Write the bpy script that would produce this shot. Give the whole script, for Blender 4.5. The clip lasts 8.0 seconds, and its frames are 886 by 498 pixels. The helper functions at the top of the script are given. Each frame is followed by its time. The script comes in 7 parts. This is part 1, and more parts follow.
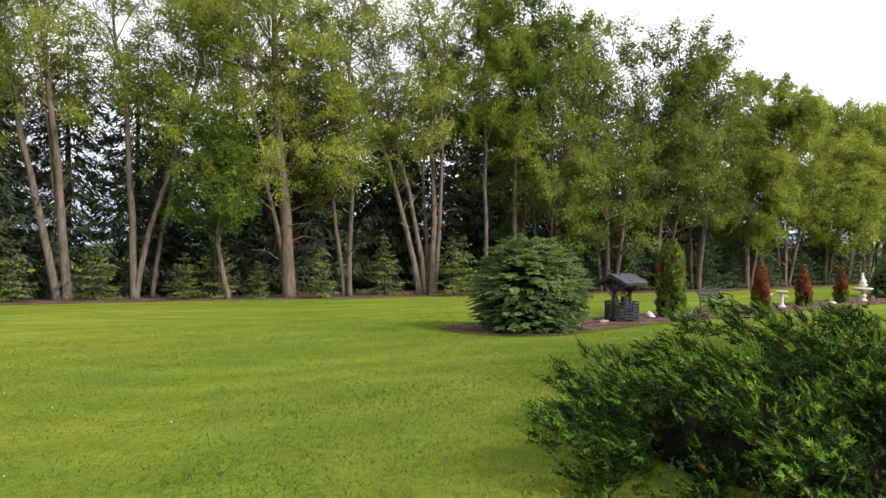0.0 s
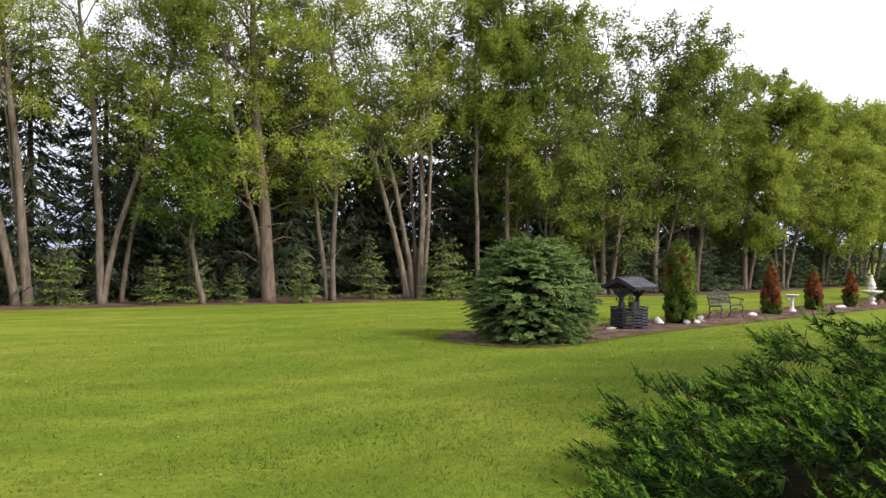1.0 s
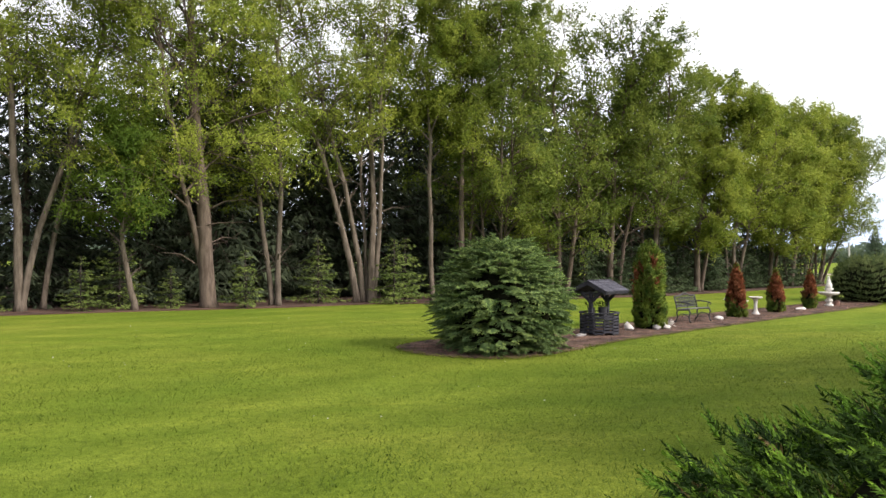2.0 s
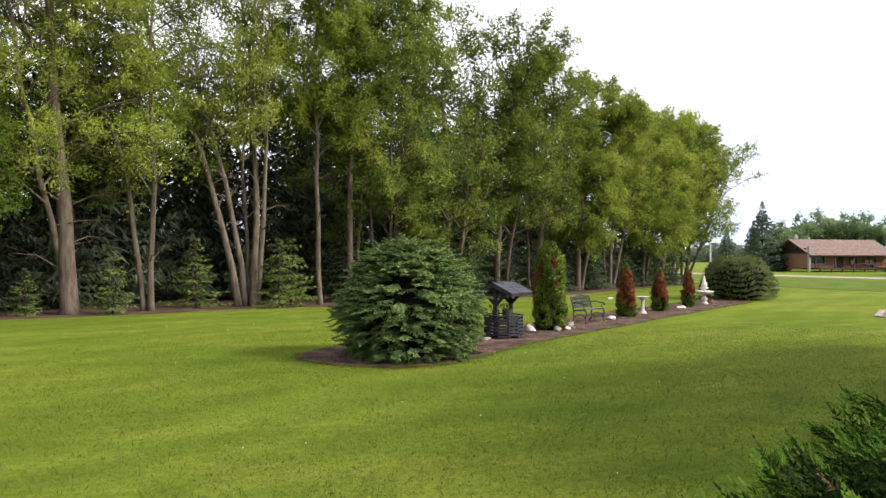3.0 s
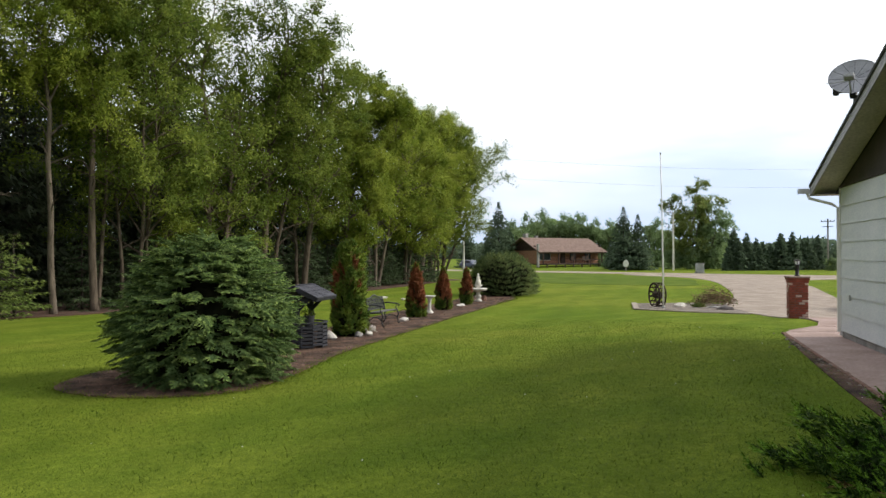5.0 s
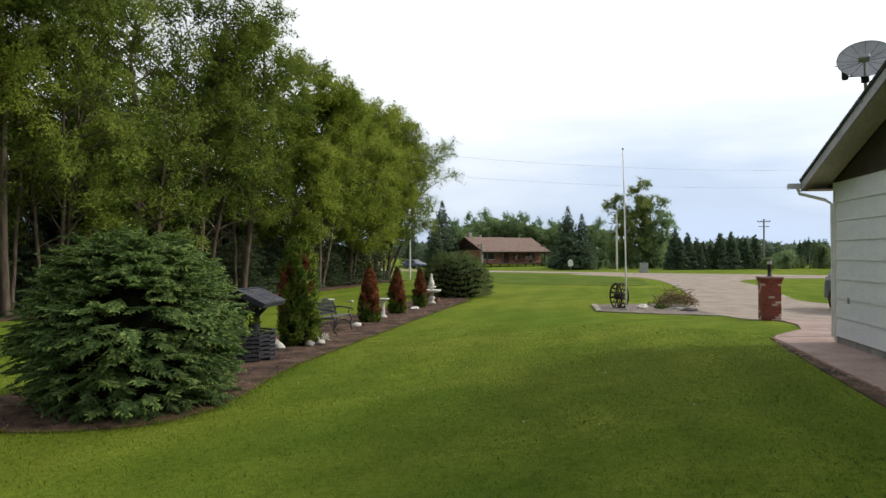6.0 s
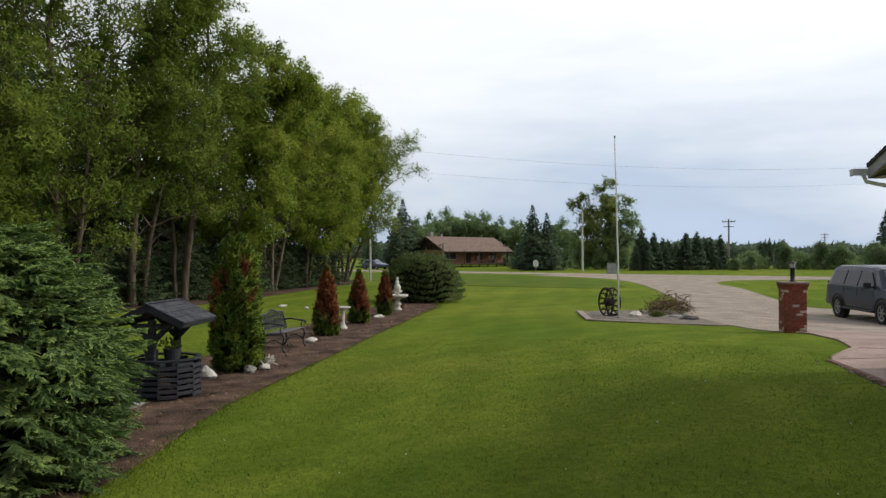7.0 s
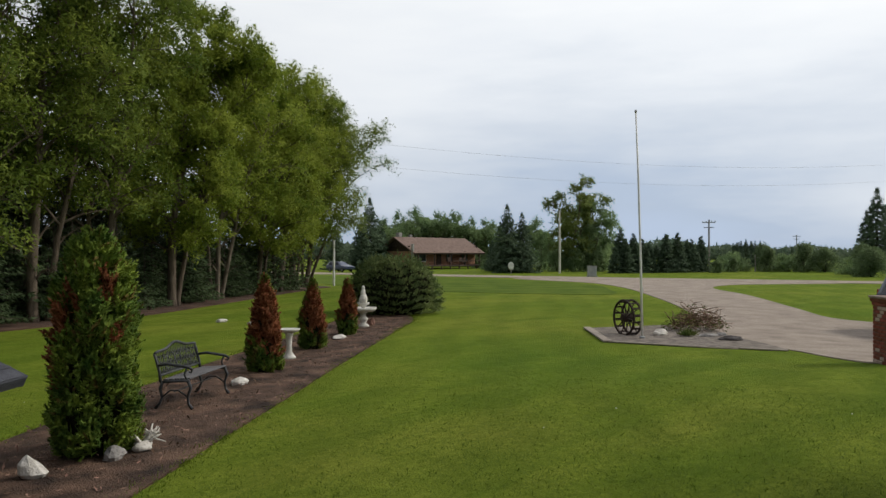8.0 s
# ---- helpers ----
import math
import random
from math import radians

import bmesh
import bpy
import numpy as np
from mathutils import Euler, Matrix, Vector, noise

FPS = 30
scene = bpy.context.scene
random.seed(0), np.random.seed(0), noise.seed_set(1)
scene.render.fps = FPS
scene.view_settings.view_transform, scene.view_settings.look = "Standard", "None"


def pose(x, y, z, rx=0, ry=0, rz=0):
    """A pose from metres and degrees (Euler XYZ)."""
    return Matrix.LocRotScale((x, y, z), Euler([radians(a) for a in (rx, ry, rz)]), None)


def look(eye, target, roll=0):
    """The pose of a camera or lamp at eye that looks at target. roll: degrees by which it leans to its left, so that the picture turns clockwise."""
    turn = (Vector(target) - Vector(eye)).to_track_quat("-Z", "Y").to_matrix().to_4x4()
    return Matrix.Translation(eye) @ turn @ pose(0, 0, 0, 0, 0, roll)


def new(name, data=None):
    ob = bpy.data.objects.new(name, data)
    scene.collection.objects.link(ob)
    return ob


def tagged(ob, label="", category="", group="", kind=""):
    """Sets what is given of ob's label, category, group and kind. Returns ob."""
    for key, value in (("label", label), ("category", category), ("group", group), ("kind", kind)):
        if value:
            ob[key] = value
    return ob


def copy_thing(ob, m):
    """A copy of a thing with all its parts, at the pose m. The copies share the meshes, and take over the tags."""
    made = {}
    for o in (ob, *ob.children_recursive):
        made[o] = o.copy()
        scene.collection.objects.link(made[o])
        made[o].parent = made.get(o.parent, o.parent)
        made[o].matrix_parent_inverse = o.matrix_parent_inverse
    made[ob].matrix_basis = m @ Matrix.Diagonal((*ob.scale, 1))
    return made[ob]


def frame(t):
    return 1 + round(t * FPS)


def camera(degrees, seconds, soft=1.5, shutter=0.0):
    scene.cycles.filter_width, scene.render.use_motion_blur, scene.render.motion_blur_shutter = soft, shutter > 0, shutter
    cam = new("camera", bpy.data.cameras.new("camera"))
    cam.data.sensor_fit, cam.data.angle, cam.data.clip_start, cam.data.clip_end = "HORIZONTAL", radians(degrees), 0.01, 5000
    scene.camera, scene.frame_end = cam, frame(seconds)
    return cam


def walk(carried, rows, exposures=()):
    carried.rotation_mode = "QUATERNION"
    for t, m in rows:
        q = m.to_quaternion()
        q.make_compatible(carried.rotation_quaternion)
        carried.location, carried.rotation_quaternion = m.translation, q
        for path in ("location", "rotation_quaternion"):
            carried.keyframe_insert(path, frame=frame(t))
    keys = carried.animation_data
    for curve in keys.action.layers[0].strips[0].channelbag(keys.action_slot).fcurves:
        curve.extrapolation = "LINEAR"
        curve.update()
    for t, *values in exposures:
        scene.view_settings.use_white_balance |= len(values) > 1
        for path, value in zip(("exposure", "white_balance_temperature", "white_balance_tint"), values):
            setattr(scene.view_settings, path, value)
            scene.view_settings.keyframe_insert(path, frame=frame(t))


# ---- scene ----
import itertools

from mathutils import geometry

# ---------------------------------------------------------------- camera
cam = camera(62.6, 8.0, soft=1.45)
ROWS = [
    (0.0, 0.000, 0.000, 1.854, 0.00, 0.42, -0.26),
    (0.5, -0.086, 0.886, 1.847, -0.53, 0.48, -0.22),
    (1.0, -0.225, 1.700, 1.855, -1.29, 0.55, -0.21),
    (2.5, -0.783, 3.668, 1.914, -10.02, 0.64, -0.12),
    (3.0, -1.071, 4.086, 1.931, -15.66, 0.61, -0.10),
    (3.5, -1.334, 4.642, 1.950, -21.33, 0.59, -0.04),
    (4.0, -1.528, 5.156, 1.967, -26.58, 0.51, 0.06),
    (4.5, -1.644, 5.717, 1.974, -31.57, 0.44, 0.11),
    (5.0, -1.663, 6.270, 1.973, -35.94, 0.40, 0.14),
    (6.5, -0.320, 9.032, 1.980, -42.22, 0.33, 0.11),
    (7.0, 0.749, 10.471, 2.004, -43.97, 0.32, 0.05),
    (7.5, 2.103, 12.060, 2.039, -45.50, 0.35, 0.08),
    (8.0, 3.833, 14.055, 2.063, -46.55, 0.40, -0.01),
]
EXPOSURES = [(0.0, 0.04, 6500, 19), (2.5, 0.04, 6500, 18), (4.5, -0.44, 6500, 11), (6.5, -0.97, 6500, 9), (8.0, -1.28, 6500, 9)]
walk(cam, [(t, pose(x, y, z, 90 + pitch, roll, yaw)) for t, x, y, z, yaw, pitch, roll in ROWS], EXPOSURES)

# ---------------------------------------------------------------- sky and sun
SUN_AZ = radians(124)      # clockwise from +y, over the house
SUN_EL = radians(36)


def build_sky():
    world = bpy.data.worlds.new("overcast_sky")
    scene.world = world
    world.use_nodes = True
    nt = world.node_tree
    nt.nodes.clear()
    n, l = nt.nodes.new, nt.links.new
    out, bg = n("ShaderNodeOutputWorld"), n("ShaderNodeBackground")
    sky = n("ShaderNodeTexSky")
    sky.sky_type, sky.sun_disc = "NISHITA", False
    sky.sun_elevation, sky.sun_rotation = SUN_EL, SUN_AZ
    sky.air_density, sky.dust_density = 1.0, 2.0
    gain = n("ShaderNodeVectorMath")
    gain.operation = "SCALE"
    gain.inputs["Scale"].default_value = 0.10
    l(sky.outputs[0], gain.inputs[0])
    co = n("ShaderNodeTexCoord")
    mp = n("ShaderNodeMapping")
    mp.inputs["Scale"].default_value = (1.0, 1.0, 5.0)
    l(co.outputs["Generated"], mp.inputs[0])
    big = n("ShaderNodeTexNoise")
    big.inputs["Scale"].default_value, big.inputs["Detail"].default_value, big.inputs["Roughness"].default_value = 1.7, 6, 0.55
    l(mp.outputs[0], big.inputs["Vector"])
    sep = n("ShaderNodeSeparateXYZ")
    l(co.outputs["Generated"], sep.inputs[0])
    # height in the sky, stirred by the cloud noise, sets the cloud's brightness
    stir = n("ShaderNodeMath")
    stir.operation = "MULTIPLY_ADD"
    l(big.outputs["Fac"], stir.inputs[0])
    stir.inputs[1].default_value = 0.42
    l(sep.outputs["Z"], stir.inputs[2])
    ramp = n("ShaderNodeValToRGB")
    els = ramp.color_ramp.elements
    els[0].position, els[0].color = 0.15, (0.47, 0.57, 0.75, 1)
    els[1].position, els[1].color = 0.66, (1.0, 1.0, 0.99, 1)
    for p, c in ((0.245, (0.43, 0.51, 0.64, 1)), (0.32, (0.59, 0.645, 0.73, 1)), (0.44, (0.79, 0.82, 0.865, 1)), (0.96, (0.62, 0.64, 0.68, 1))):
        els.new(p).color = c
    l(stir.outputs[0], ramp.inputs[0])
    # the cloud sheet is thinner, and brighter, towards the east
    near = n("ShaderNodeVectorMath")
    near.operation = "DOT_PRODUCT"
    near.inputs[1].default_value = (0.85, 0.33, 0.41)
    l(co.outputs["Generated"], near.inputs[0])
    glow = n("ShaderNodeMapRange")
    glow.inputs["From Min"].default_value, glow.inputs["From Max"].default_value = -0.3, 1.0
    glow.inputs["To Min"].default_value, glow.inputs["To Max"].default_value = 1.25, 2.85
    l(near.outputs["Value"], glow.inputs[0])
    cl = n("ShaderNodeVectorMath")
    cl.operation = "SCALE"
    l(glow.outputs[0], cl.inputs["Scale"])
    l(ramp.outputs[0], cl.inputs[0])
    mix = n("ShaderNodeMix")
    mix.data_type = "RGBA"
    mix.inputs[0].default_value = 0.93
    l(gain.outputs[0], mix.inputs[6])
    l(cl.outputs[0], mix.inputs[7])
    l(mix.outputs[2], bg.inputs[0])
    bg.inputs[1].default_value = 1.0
    l(bg.outputs[0], out.inputs[0])


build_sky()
sun_data = bpy.data.lights.new("sun", "SUN")
sun_data.energy, sun_data.angle, sun_data.color = 4.3, radians(12), (1.0, 0.93, 0.80)
sun = new("sun", sun_data)
sun.matrix_world = look((0, 0, 0), (-math.sin(SUN_AZ) * math.cos(SUN_EL), -math.cos(SUN_AZ) * math.cos(SUN_EL), -math.sin(SUN_EL)))
sun.location = (40, -20, 40)


# ---------------------------------------------------------------- materials
def material(name, c1, c2, scale=4.0, rough=0.8, bump=0.0, bump_scale=60.0, metal=0.0, c3=None, spec=0.4, islands=0.0,
             objects=0.0, stretch=(1, 1, 1), through_light=0.0, coat=0.0, fine=None, lo=0.35, hi=0.65):
    """Two colours stirred by noise at one scale, a fine grain over it, and relief."""
    m = bpy.data.materials.new(name)
    m.use_nodes = True
    nt = m.node_tree
    n, l = nt.nodes.new, nt.links.new
    bs = nt.nodes["Principled BSDF"]
    co = n("ShaderNodeTexCoord")
    mp = n("ShaderNodeMapping")
    mp.inputs["Scale"].default_value = stretch
    l(co.outputs["Object"], mp.inputs[0])
    a = n("ShaderNodeTexNoise")
    a.inputs["Scale"].default_value, a.inputs["Detail"].default_value = scale, 4
    l(mp.outputs[0], a.inputs["Vector"])
    ramp = n("ShaderNodeValToRGB")
    e = ramp.color_ramp.elements
    e[0].position, e[0].color = lo, (*c1, 1)
    e[1].position, e[1].color = hi, (*c2, 1)
    if c3:
        e.new(min(hi + 0.12, 0.98)).color = (*c3, 1)
    l(a.outputs["Fac"], ramp.inputs[0])
    b = n("ShaderNodeTexNoise")
    b.inputs["Scale"].default_value, b.inputs["Detail"].default_value = fine or scale * 14, 3
    l(mp.outputs[0], b.inputs["Vector"])
    grain = n("ShaderNodeMix")
    grain.data_type, grain.blend_type = "RGBA", "OVERLAY"
    grain.inputs[0].default_value = 0.45
    l(ramp.outputs[0], grain.inputs[6])
    l(b.outputs["Fac"], grain.inputs[7])
    last = grain.outputs[2]
    if islands or objects:
        src = n("ShaderNodeNewGeometry").outputs["Random Per Island"] if islands else n("ShaderNodeObjectInfo").outputs["Random"]
        amount = islands or objects
        mr = n("ShaderNodeMapRange")
        mr.inputs["To Min"].default_value, mr.inputs["To Max"].default_value = 1 - amount, 1 + amount
        l(src, mr.inputs[0])
        hs = n("ShaderNodeHueSaturation")
        l(mr.outputs[0], hs.inputs["Value"])
        hue = n("ShaderNodeMapRange")
        hue.inputs["To Min"].default_value, hue.inputs["To Max"].default_value = 0.5 + 0.035 * amount, 0.5 - 0.035 * amount
        l(src, hue.inputs[0])
        l(hue.outputs[0], hs.inputs["Hue"])
        l(last, hs.inputs["Color"])
        last = hs.outputs[0]
    l(last, bs.inputs["Base Color"])
    bs.inputs["Roughness"].default_value = rough
    bs.inputs["Metallic"].default_value = metal
    bs.inputs["Specular IOR Level"].default_value = spec
    bs.inputs["Coat Weight"].default_value = coat
    bs.inputs["Coat Roughness"].default_value = 0.06
    if bump:
        k = n("ShaderNodeTexNoise")
        k.inputs["Scale"].default_value, k.inputs["Detail"].default_value = bump_scale, 4
        l(mp.outputs[0], k.inputs["Vector"])
        bp = n("ShaderNodeBump")
        bp.inputs["Strength"].default_value, bp.inputs["Distance"].default_value = min(bump, 1.0), 0.02 * max(bump, 1.0)
        l(k.outputs["Fac"], bp.inputs["Height"])
        l(bp.outputs[0], bs.inputs["Normal"])
    if through_light:
        tr, mx = n("ShaderNodeBsdfTranslucent"), n("ShaderNodeMixShader")
        mx.inputs[0].default_value = through_light
        l(last, tr.inputs["Color"])
        l(bs.outputs[0], mx.inputs[1])
        l(tr.outputs[0], mx.inputs[2])
        l(mx.outputs[0], nt.nodes["Material Output"].inputs["Surface"])
    return m


def leafy(name, c1, c2, scale=0.7, c3=None, amount=0.35, t=0.3, rough=0.6):
    return material(name, c1, c2, scale=scale, rough=rough, c3=c3, spec=0.10, islands=amount, through_light=t)


M_LEAF = leafy("tree_leaves", (0.105, 0.162, 0.018), (0.315, 0.372, 0.055), scale=0.75, t=0.42, amount=0.17)
M_LEAF_MID = leafy("olive_leaves", (0.060, 0.104, 0.015), (0.216, 0.272, 0.045), scale=0.85, t=0.42, amount=0.22)
M_LEAF_DARK = leafy("shade_leaves", (0.075, 0.140, 0.018), (0.150, 0.225, 0.032), scale=0.5, t=0.4, amount=0.22)
M_LEAF_GREY = leafy("silvery_leaves", (0.140, 0.192, 0.048), (0.245, 0.300, 0.085), scale=0.6, t=0.4, amount=0.22)
# Far greens: distance haze is mixed into the colours as paler, bluer tones.
M_FAR_LEAF = leafy("hazed_far_leaves", (0.160, 0.250, 0.115), (0.300, 0.395, 0.175), scale=0.15, t=0.5, amount=0.15)
M_FAR_MID = leafy("hazed_bush_leaves", (0.115, 0.175, 0.082), (0.215, 0.285, 0.125), scale=0.15, t=0.45, amount=0.15)
M_FAR_NEEDLE = leafy("hazed_needles", (0.078, 0.124, 0.076), (0.152, 0.214, 0.126), scale=0.2, t=0.25, amount=0.25)
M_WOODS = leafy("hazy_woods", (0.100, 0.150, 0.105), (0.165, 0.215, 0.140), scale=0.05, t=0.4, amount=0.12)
M_NEEDLE = leafy("dark_needles", (0.042, 0.058, 0.035), (0.096, 0.124, 0.070), scale=0.6, t=0.3, amount=0.3)
# Darker copy of the young needles, with the tall trees' shade in the colour.
M_NEEDLE_MID = leafy("shade_toned_needles", (0.045, 0.072, 0.034), (0.095, 0.135, 0.062), scale=1.2, t=0.3, amount=0.25)
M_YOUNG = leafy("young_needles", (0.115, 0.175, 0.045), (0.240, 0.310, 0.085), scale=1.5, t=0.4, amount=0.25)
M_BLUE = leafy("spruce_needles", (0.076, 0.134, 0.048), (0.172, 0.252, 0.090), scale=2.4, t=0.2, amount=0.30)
# Pale fresh growth; its spread also paints in the light from above.
M_SHOOT = leafy("fresh_toplit_shoots", (0.220, 0.338, 0.092), (0.372, 0.492, 0.152), scale=2.0, t=0.3, amount=0.22)
# Near-black fill for shrub interiors: the shade inside is put into the colour.
M_BLUE_IN = material("core_shade", (0.006, 0.008, 0.004), (0.020, 0.020, 0.012), scale=6, rough=1, bump=1, bump_scale=18, spec=0.0)
# Scales kept near black: the shade under the juniper tips is in this colour.
M_JUN = leafy("shaded_juniper_scales", (0.013, 0.038, 0.006), (0.044, 0.090, 0.012), scale=1.8, t=0.25, amount=0.30)
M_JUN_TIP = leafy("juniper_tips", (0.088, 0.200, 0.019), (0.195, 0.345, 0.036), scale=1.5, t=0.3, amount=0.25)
M_JUN_DRY = leafy("dry_scales", (0.150, 0.095, 0.035), (0.220, 0.160, 0.070), scale=2, t=0.2)
M_CEDAR = leafy("cedar_fans", (0.062, 0.125, 0.024), (0.215, 0.290, 0.046), scale=3, t=0.2)
M_RUST = leafy("rusty_fans", (0.165, 0.060, 0.028), (0.340, 0.135, 0.060), scale=4, t=0.2)
M_OLIVE = leafy("bronze_fans", (0.110, 0.090, 0.025), (0.170, 0.130, 0.035), scale=4, t=0.2)
M_FARBUSH = leafy("far_bush_needles", (0.095, 0.142, 0.052), (0.215, 0.268, 0.095), scale=2, t=0.3)
M_BARK = material("bark", (0.070, 0.052, 0.038), (0.155, 0.122, 0.092), scale=3, rough=0.95, bump=1.5, bump_scale=22, stretch=(3, 3, 0.6), objects=0.2)
M_BARK_PALE = material("pale_bark", (0.085, 0.068, 0.050), (0.185, 0.152, 0.118), scale=3, rough=0.95, bump=1.2, bump_scale=22, stretch=(3, 3, 0.6), objects=0.15)
M_BARK_DARK = material("dark_bark", (0.030, 0.024, 0.020), (0.075, 0.060, 0.048), scale=3, rough=0.95, bump=1.2, bump_scale=20, stretch=(3, 3, 0.7))
M_WHITE = material("white_paint", (0.70, 0.70, 0.68), (0.80, 0.80, 0.78), scale=3, rough=0.5)
M_SIDING = material("white_siding", (0.64, 0.67, 0.73), (0.73, 0.755, 0.80), scale=1.2, rough=0.55, stretch=(1, 1, 3), bump=0.08, bump_scale=40)
M_SOFFIT = material("soffit_paint", (0.42, 0.38, 0.33), (0.50, 0.46, 0.41), scale=1.5, rough=0.7)
M_GABLE = material("brown_gable", (0.028, 0.020, 0.018), (0.050, 0.036, 0.032), scale=2, rough=0.7, bump=0.3, bump_scale=30)
M_FASCIA = material("grey_fascia", (0.30, 0.30, 0.34), (0.40, 0.40, 0.43), scale=2, rough=0.5)
M_SHINGLE = material("dark_shingles", (0.030, 0.030, 0.034), (0.075, 0.075, 0.080), scale=8, rough=0.95, bump=0.8, bump_scale=120)
M_CONCRETE = material("pinkish_concrete", (0.300, 0.212, 0.186), (0.395, 0.292, 0.262), scale=1.6, rough=0.9, bump=0.3, bump_scale=150)
M_FOUND = material("foundation_concrete", (0.24, 0.235, 0.23), (0.36, 0.35, 0.34), scale=3, rough=0.95, bump=0.5, bump_scale=90)
M_EDGE_BRICK = material("edging_brick", (0.16, 0.085, 0.065), (0.26, 0.15, 0.115), scale=5, rough=0.95, bump=0.6, bump_scale=90, objects=0.2)
M_BRICK = material("red_brick", (0.17, 0.045, 0.030), (0.27, 0.075, 0.050), scale=9, rough=0.9, bump=0.5, bump_scale=110, objects=0.22)
M_BRICK_PALE = material("pale_brick", (0.42, 0.30, 0.26), (0.55, 0.42, 0.37), scale=9, rough=0.9, bump=0.5, bump_scale=110, objects=0.15)
M_MORTAR = material("mortar", (0.13, 0.085, 0.075), (0.19, 0.13, 0.115), scale=12, rough=1, bump=0.5, bump_scale=160)
M_CAP = material("pier_cap", (0.24, 0.17, 0.145), (0.33, 0.25, 0.22), scale=6, rough=0.9, bump=0.4, bump_scale=90)
M_BLACK = material("black_metal", (0.012, 0.012, 0.013), (0.028, 0.027, 0.028), scale=8, rough=0.45, metal=0.3)
M_IRON = material("grey_cast_iron", (0.040, 0.042, 0.046), (0.085, 0.088, 0.094), scale=9, rough=0.55, metal=0.4, bump=0.3, bump_scale=80)
M_SLAT = material("weathered_slats", (0.085, 0.083, 0.088), (0.150, 0.147, 0.155), scale=5, rough=0.8, stretch=(1, 6, 6), bump=0.4, bump_scale=60, objects=0.12)
M_RUSTY = material("rusty_iron", (0.020, 0.015, 0.014), (0.060, 0.038, 0.030), scale=10, rough=0.9, bump=0.6, bump_scale=60)
M_WELL = material("dark_painted_wood", (0.018, 0.019, 0.027), (0.040, 0.042, 0.054), scale=4, rough=0.75, stretch=(1, 1, 5), bump=0.5, bump_scale=50, objects=0.22)
M_WELL_ROOF = material("slate_grey_shingles", (0.032, 0.033, 0.045), (0.085, 0.087, 0.108), scale=5, rough=0.85, bump=0.8, bump_scale=110, objects=0.15)
M_POT = material("dark_plastic_pot", (0.040, 0.042, 0.048), (0.060, 0.062, 0.070), scale=5, rough=0.5)
M_STONE = material("white_stone", (0.50, 0.47, 0.43), (0.74, 0.71, 0.67), scale=5, rough=0.9, bump=0.7, bump_scale=30)
M_STONE_GREY = material("grey_stone", (0.20, 0.19, 0.185), (0.36, 0.34, 0.33), scale=5, rough=0.9, bump=0.7, bump_scale=30)
M_STONE_DARK = material("dark_stone", (0.055, 0.048, 0.050), (0.11, 0.098, 0.098), scale=5, rough=0.9, bump=0.7, bump_scale=30)
M_CAST = material("cast_white_concrete", (0.55, 0.53, 0.49), (0.74, 0.72, 0.68), scale=7, rough=0.9, bump=0.4, bump_scale=60)
M_CHIP = material("mulch_chips", (0.060, 0.032, 0.021), (0.290, 0.185, 0.130), scale=2.2, rough=1, islands=0.6)
M_BLADE = leafy("grass_blades", (0.070, 0.122, 0.014), (0.152, 0.196, 0.030), scale=0.9, t=0.5, amount=0.28)
M_CAR = material("dark_blue_car_paint", (0.013, 0.018, 0.042), (0.019, 0.025, 0.052), scale=2, rough=0.38, metal=0.15, coat=0.15)
M_CAR_FAR = material("blue_car_paint", (0.030, 0.045, 0.095), (0.035, 0.050, 0.105), scale=2, rough=0.3, coat=0.7)
M_TRIM = material("black_plastic_trim", (0.018, 0.018, 0.020), (0.028, 0.028, 0.030), scale=6, rough=0.6)
M_TYRE = material("rubber", (0.014, 0.014, 0.015), (0.026, 0.025, 0.025), scale=9, rough=0.9, bump=0.3, bump_scale=80)
M_ALLOY = material("silver_alloy", (0.25, 0.25, 0.26), (0.34, 0.34, 0.35), scale=6, rough=0.35, metal=0.8)
M_TAIL = material("tail_lamp_red", (0.20, 0.012, 0.012), (0.26, 0.02, 0.02), scale=5, rough=0.2, coat=0.5)
M_LOG = material("brown_log_siding", (0.300, 0.150, 0.090), (0.430, 0.235, 0.150), scale=3, rough=0.8, stretch=(1, 1, 4), objects=0.12)
M_ROOF_FAR = material("brown_roof_shingles", (0.17, 0.115, 0.095), (0.24, 0.17, 0.145), scale=2.5, rough=0.95, bump=0.5, bump_scale=40)
M_DARKWOOD = material("dark_wood_trim", (0.040, 0.024, 0.019), (0.075, 0.048, 0.038), scale=4, rough=0.8)
M_POLE = material("grey_pole_wood", (0.16, 0.145, 0.13), (0.33, 0.31, 0.285), scale=3, rough=0.95, stretch=(4, 4, 0.4), bump=0.5, bump_scale=30)
M_GREYBOX = material("grey_metal_box", (0.30, 0.31, 0.32), (0.38, 0.39, 0.40), scale=3, rough=0.6)
M_GUTTER = material("gutter_paint", (0.52, 0.53, 0.55), (0.62, 0.63, 0.65), scale=4, rough=0.45)
M_DISH = material("dish_grey", (0.34, 0.35, 0.39), (0.42, 0.43, 0.47), scale=4, rough=0.5)
M_STICK = material("dry_sticks", (0.120, 0.072, 0.046), (0.260, 0.175, 0.118), scale=6, rough=1, islands=0.3)
M_WEED = leafy("weed_leaves", (0.065, 0.105, 0.025), (0.15, 0.17, 0.05), scale=4)


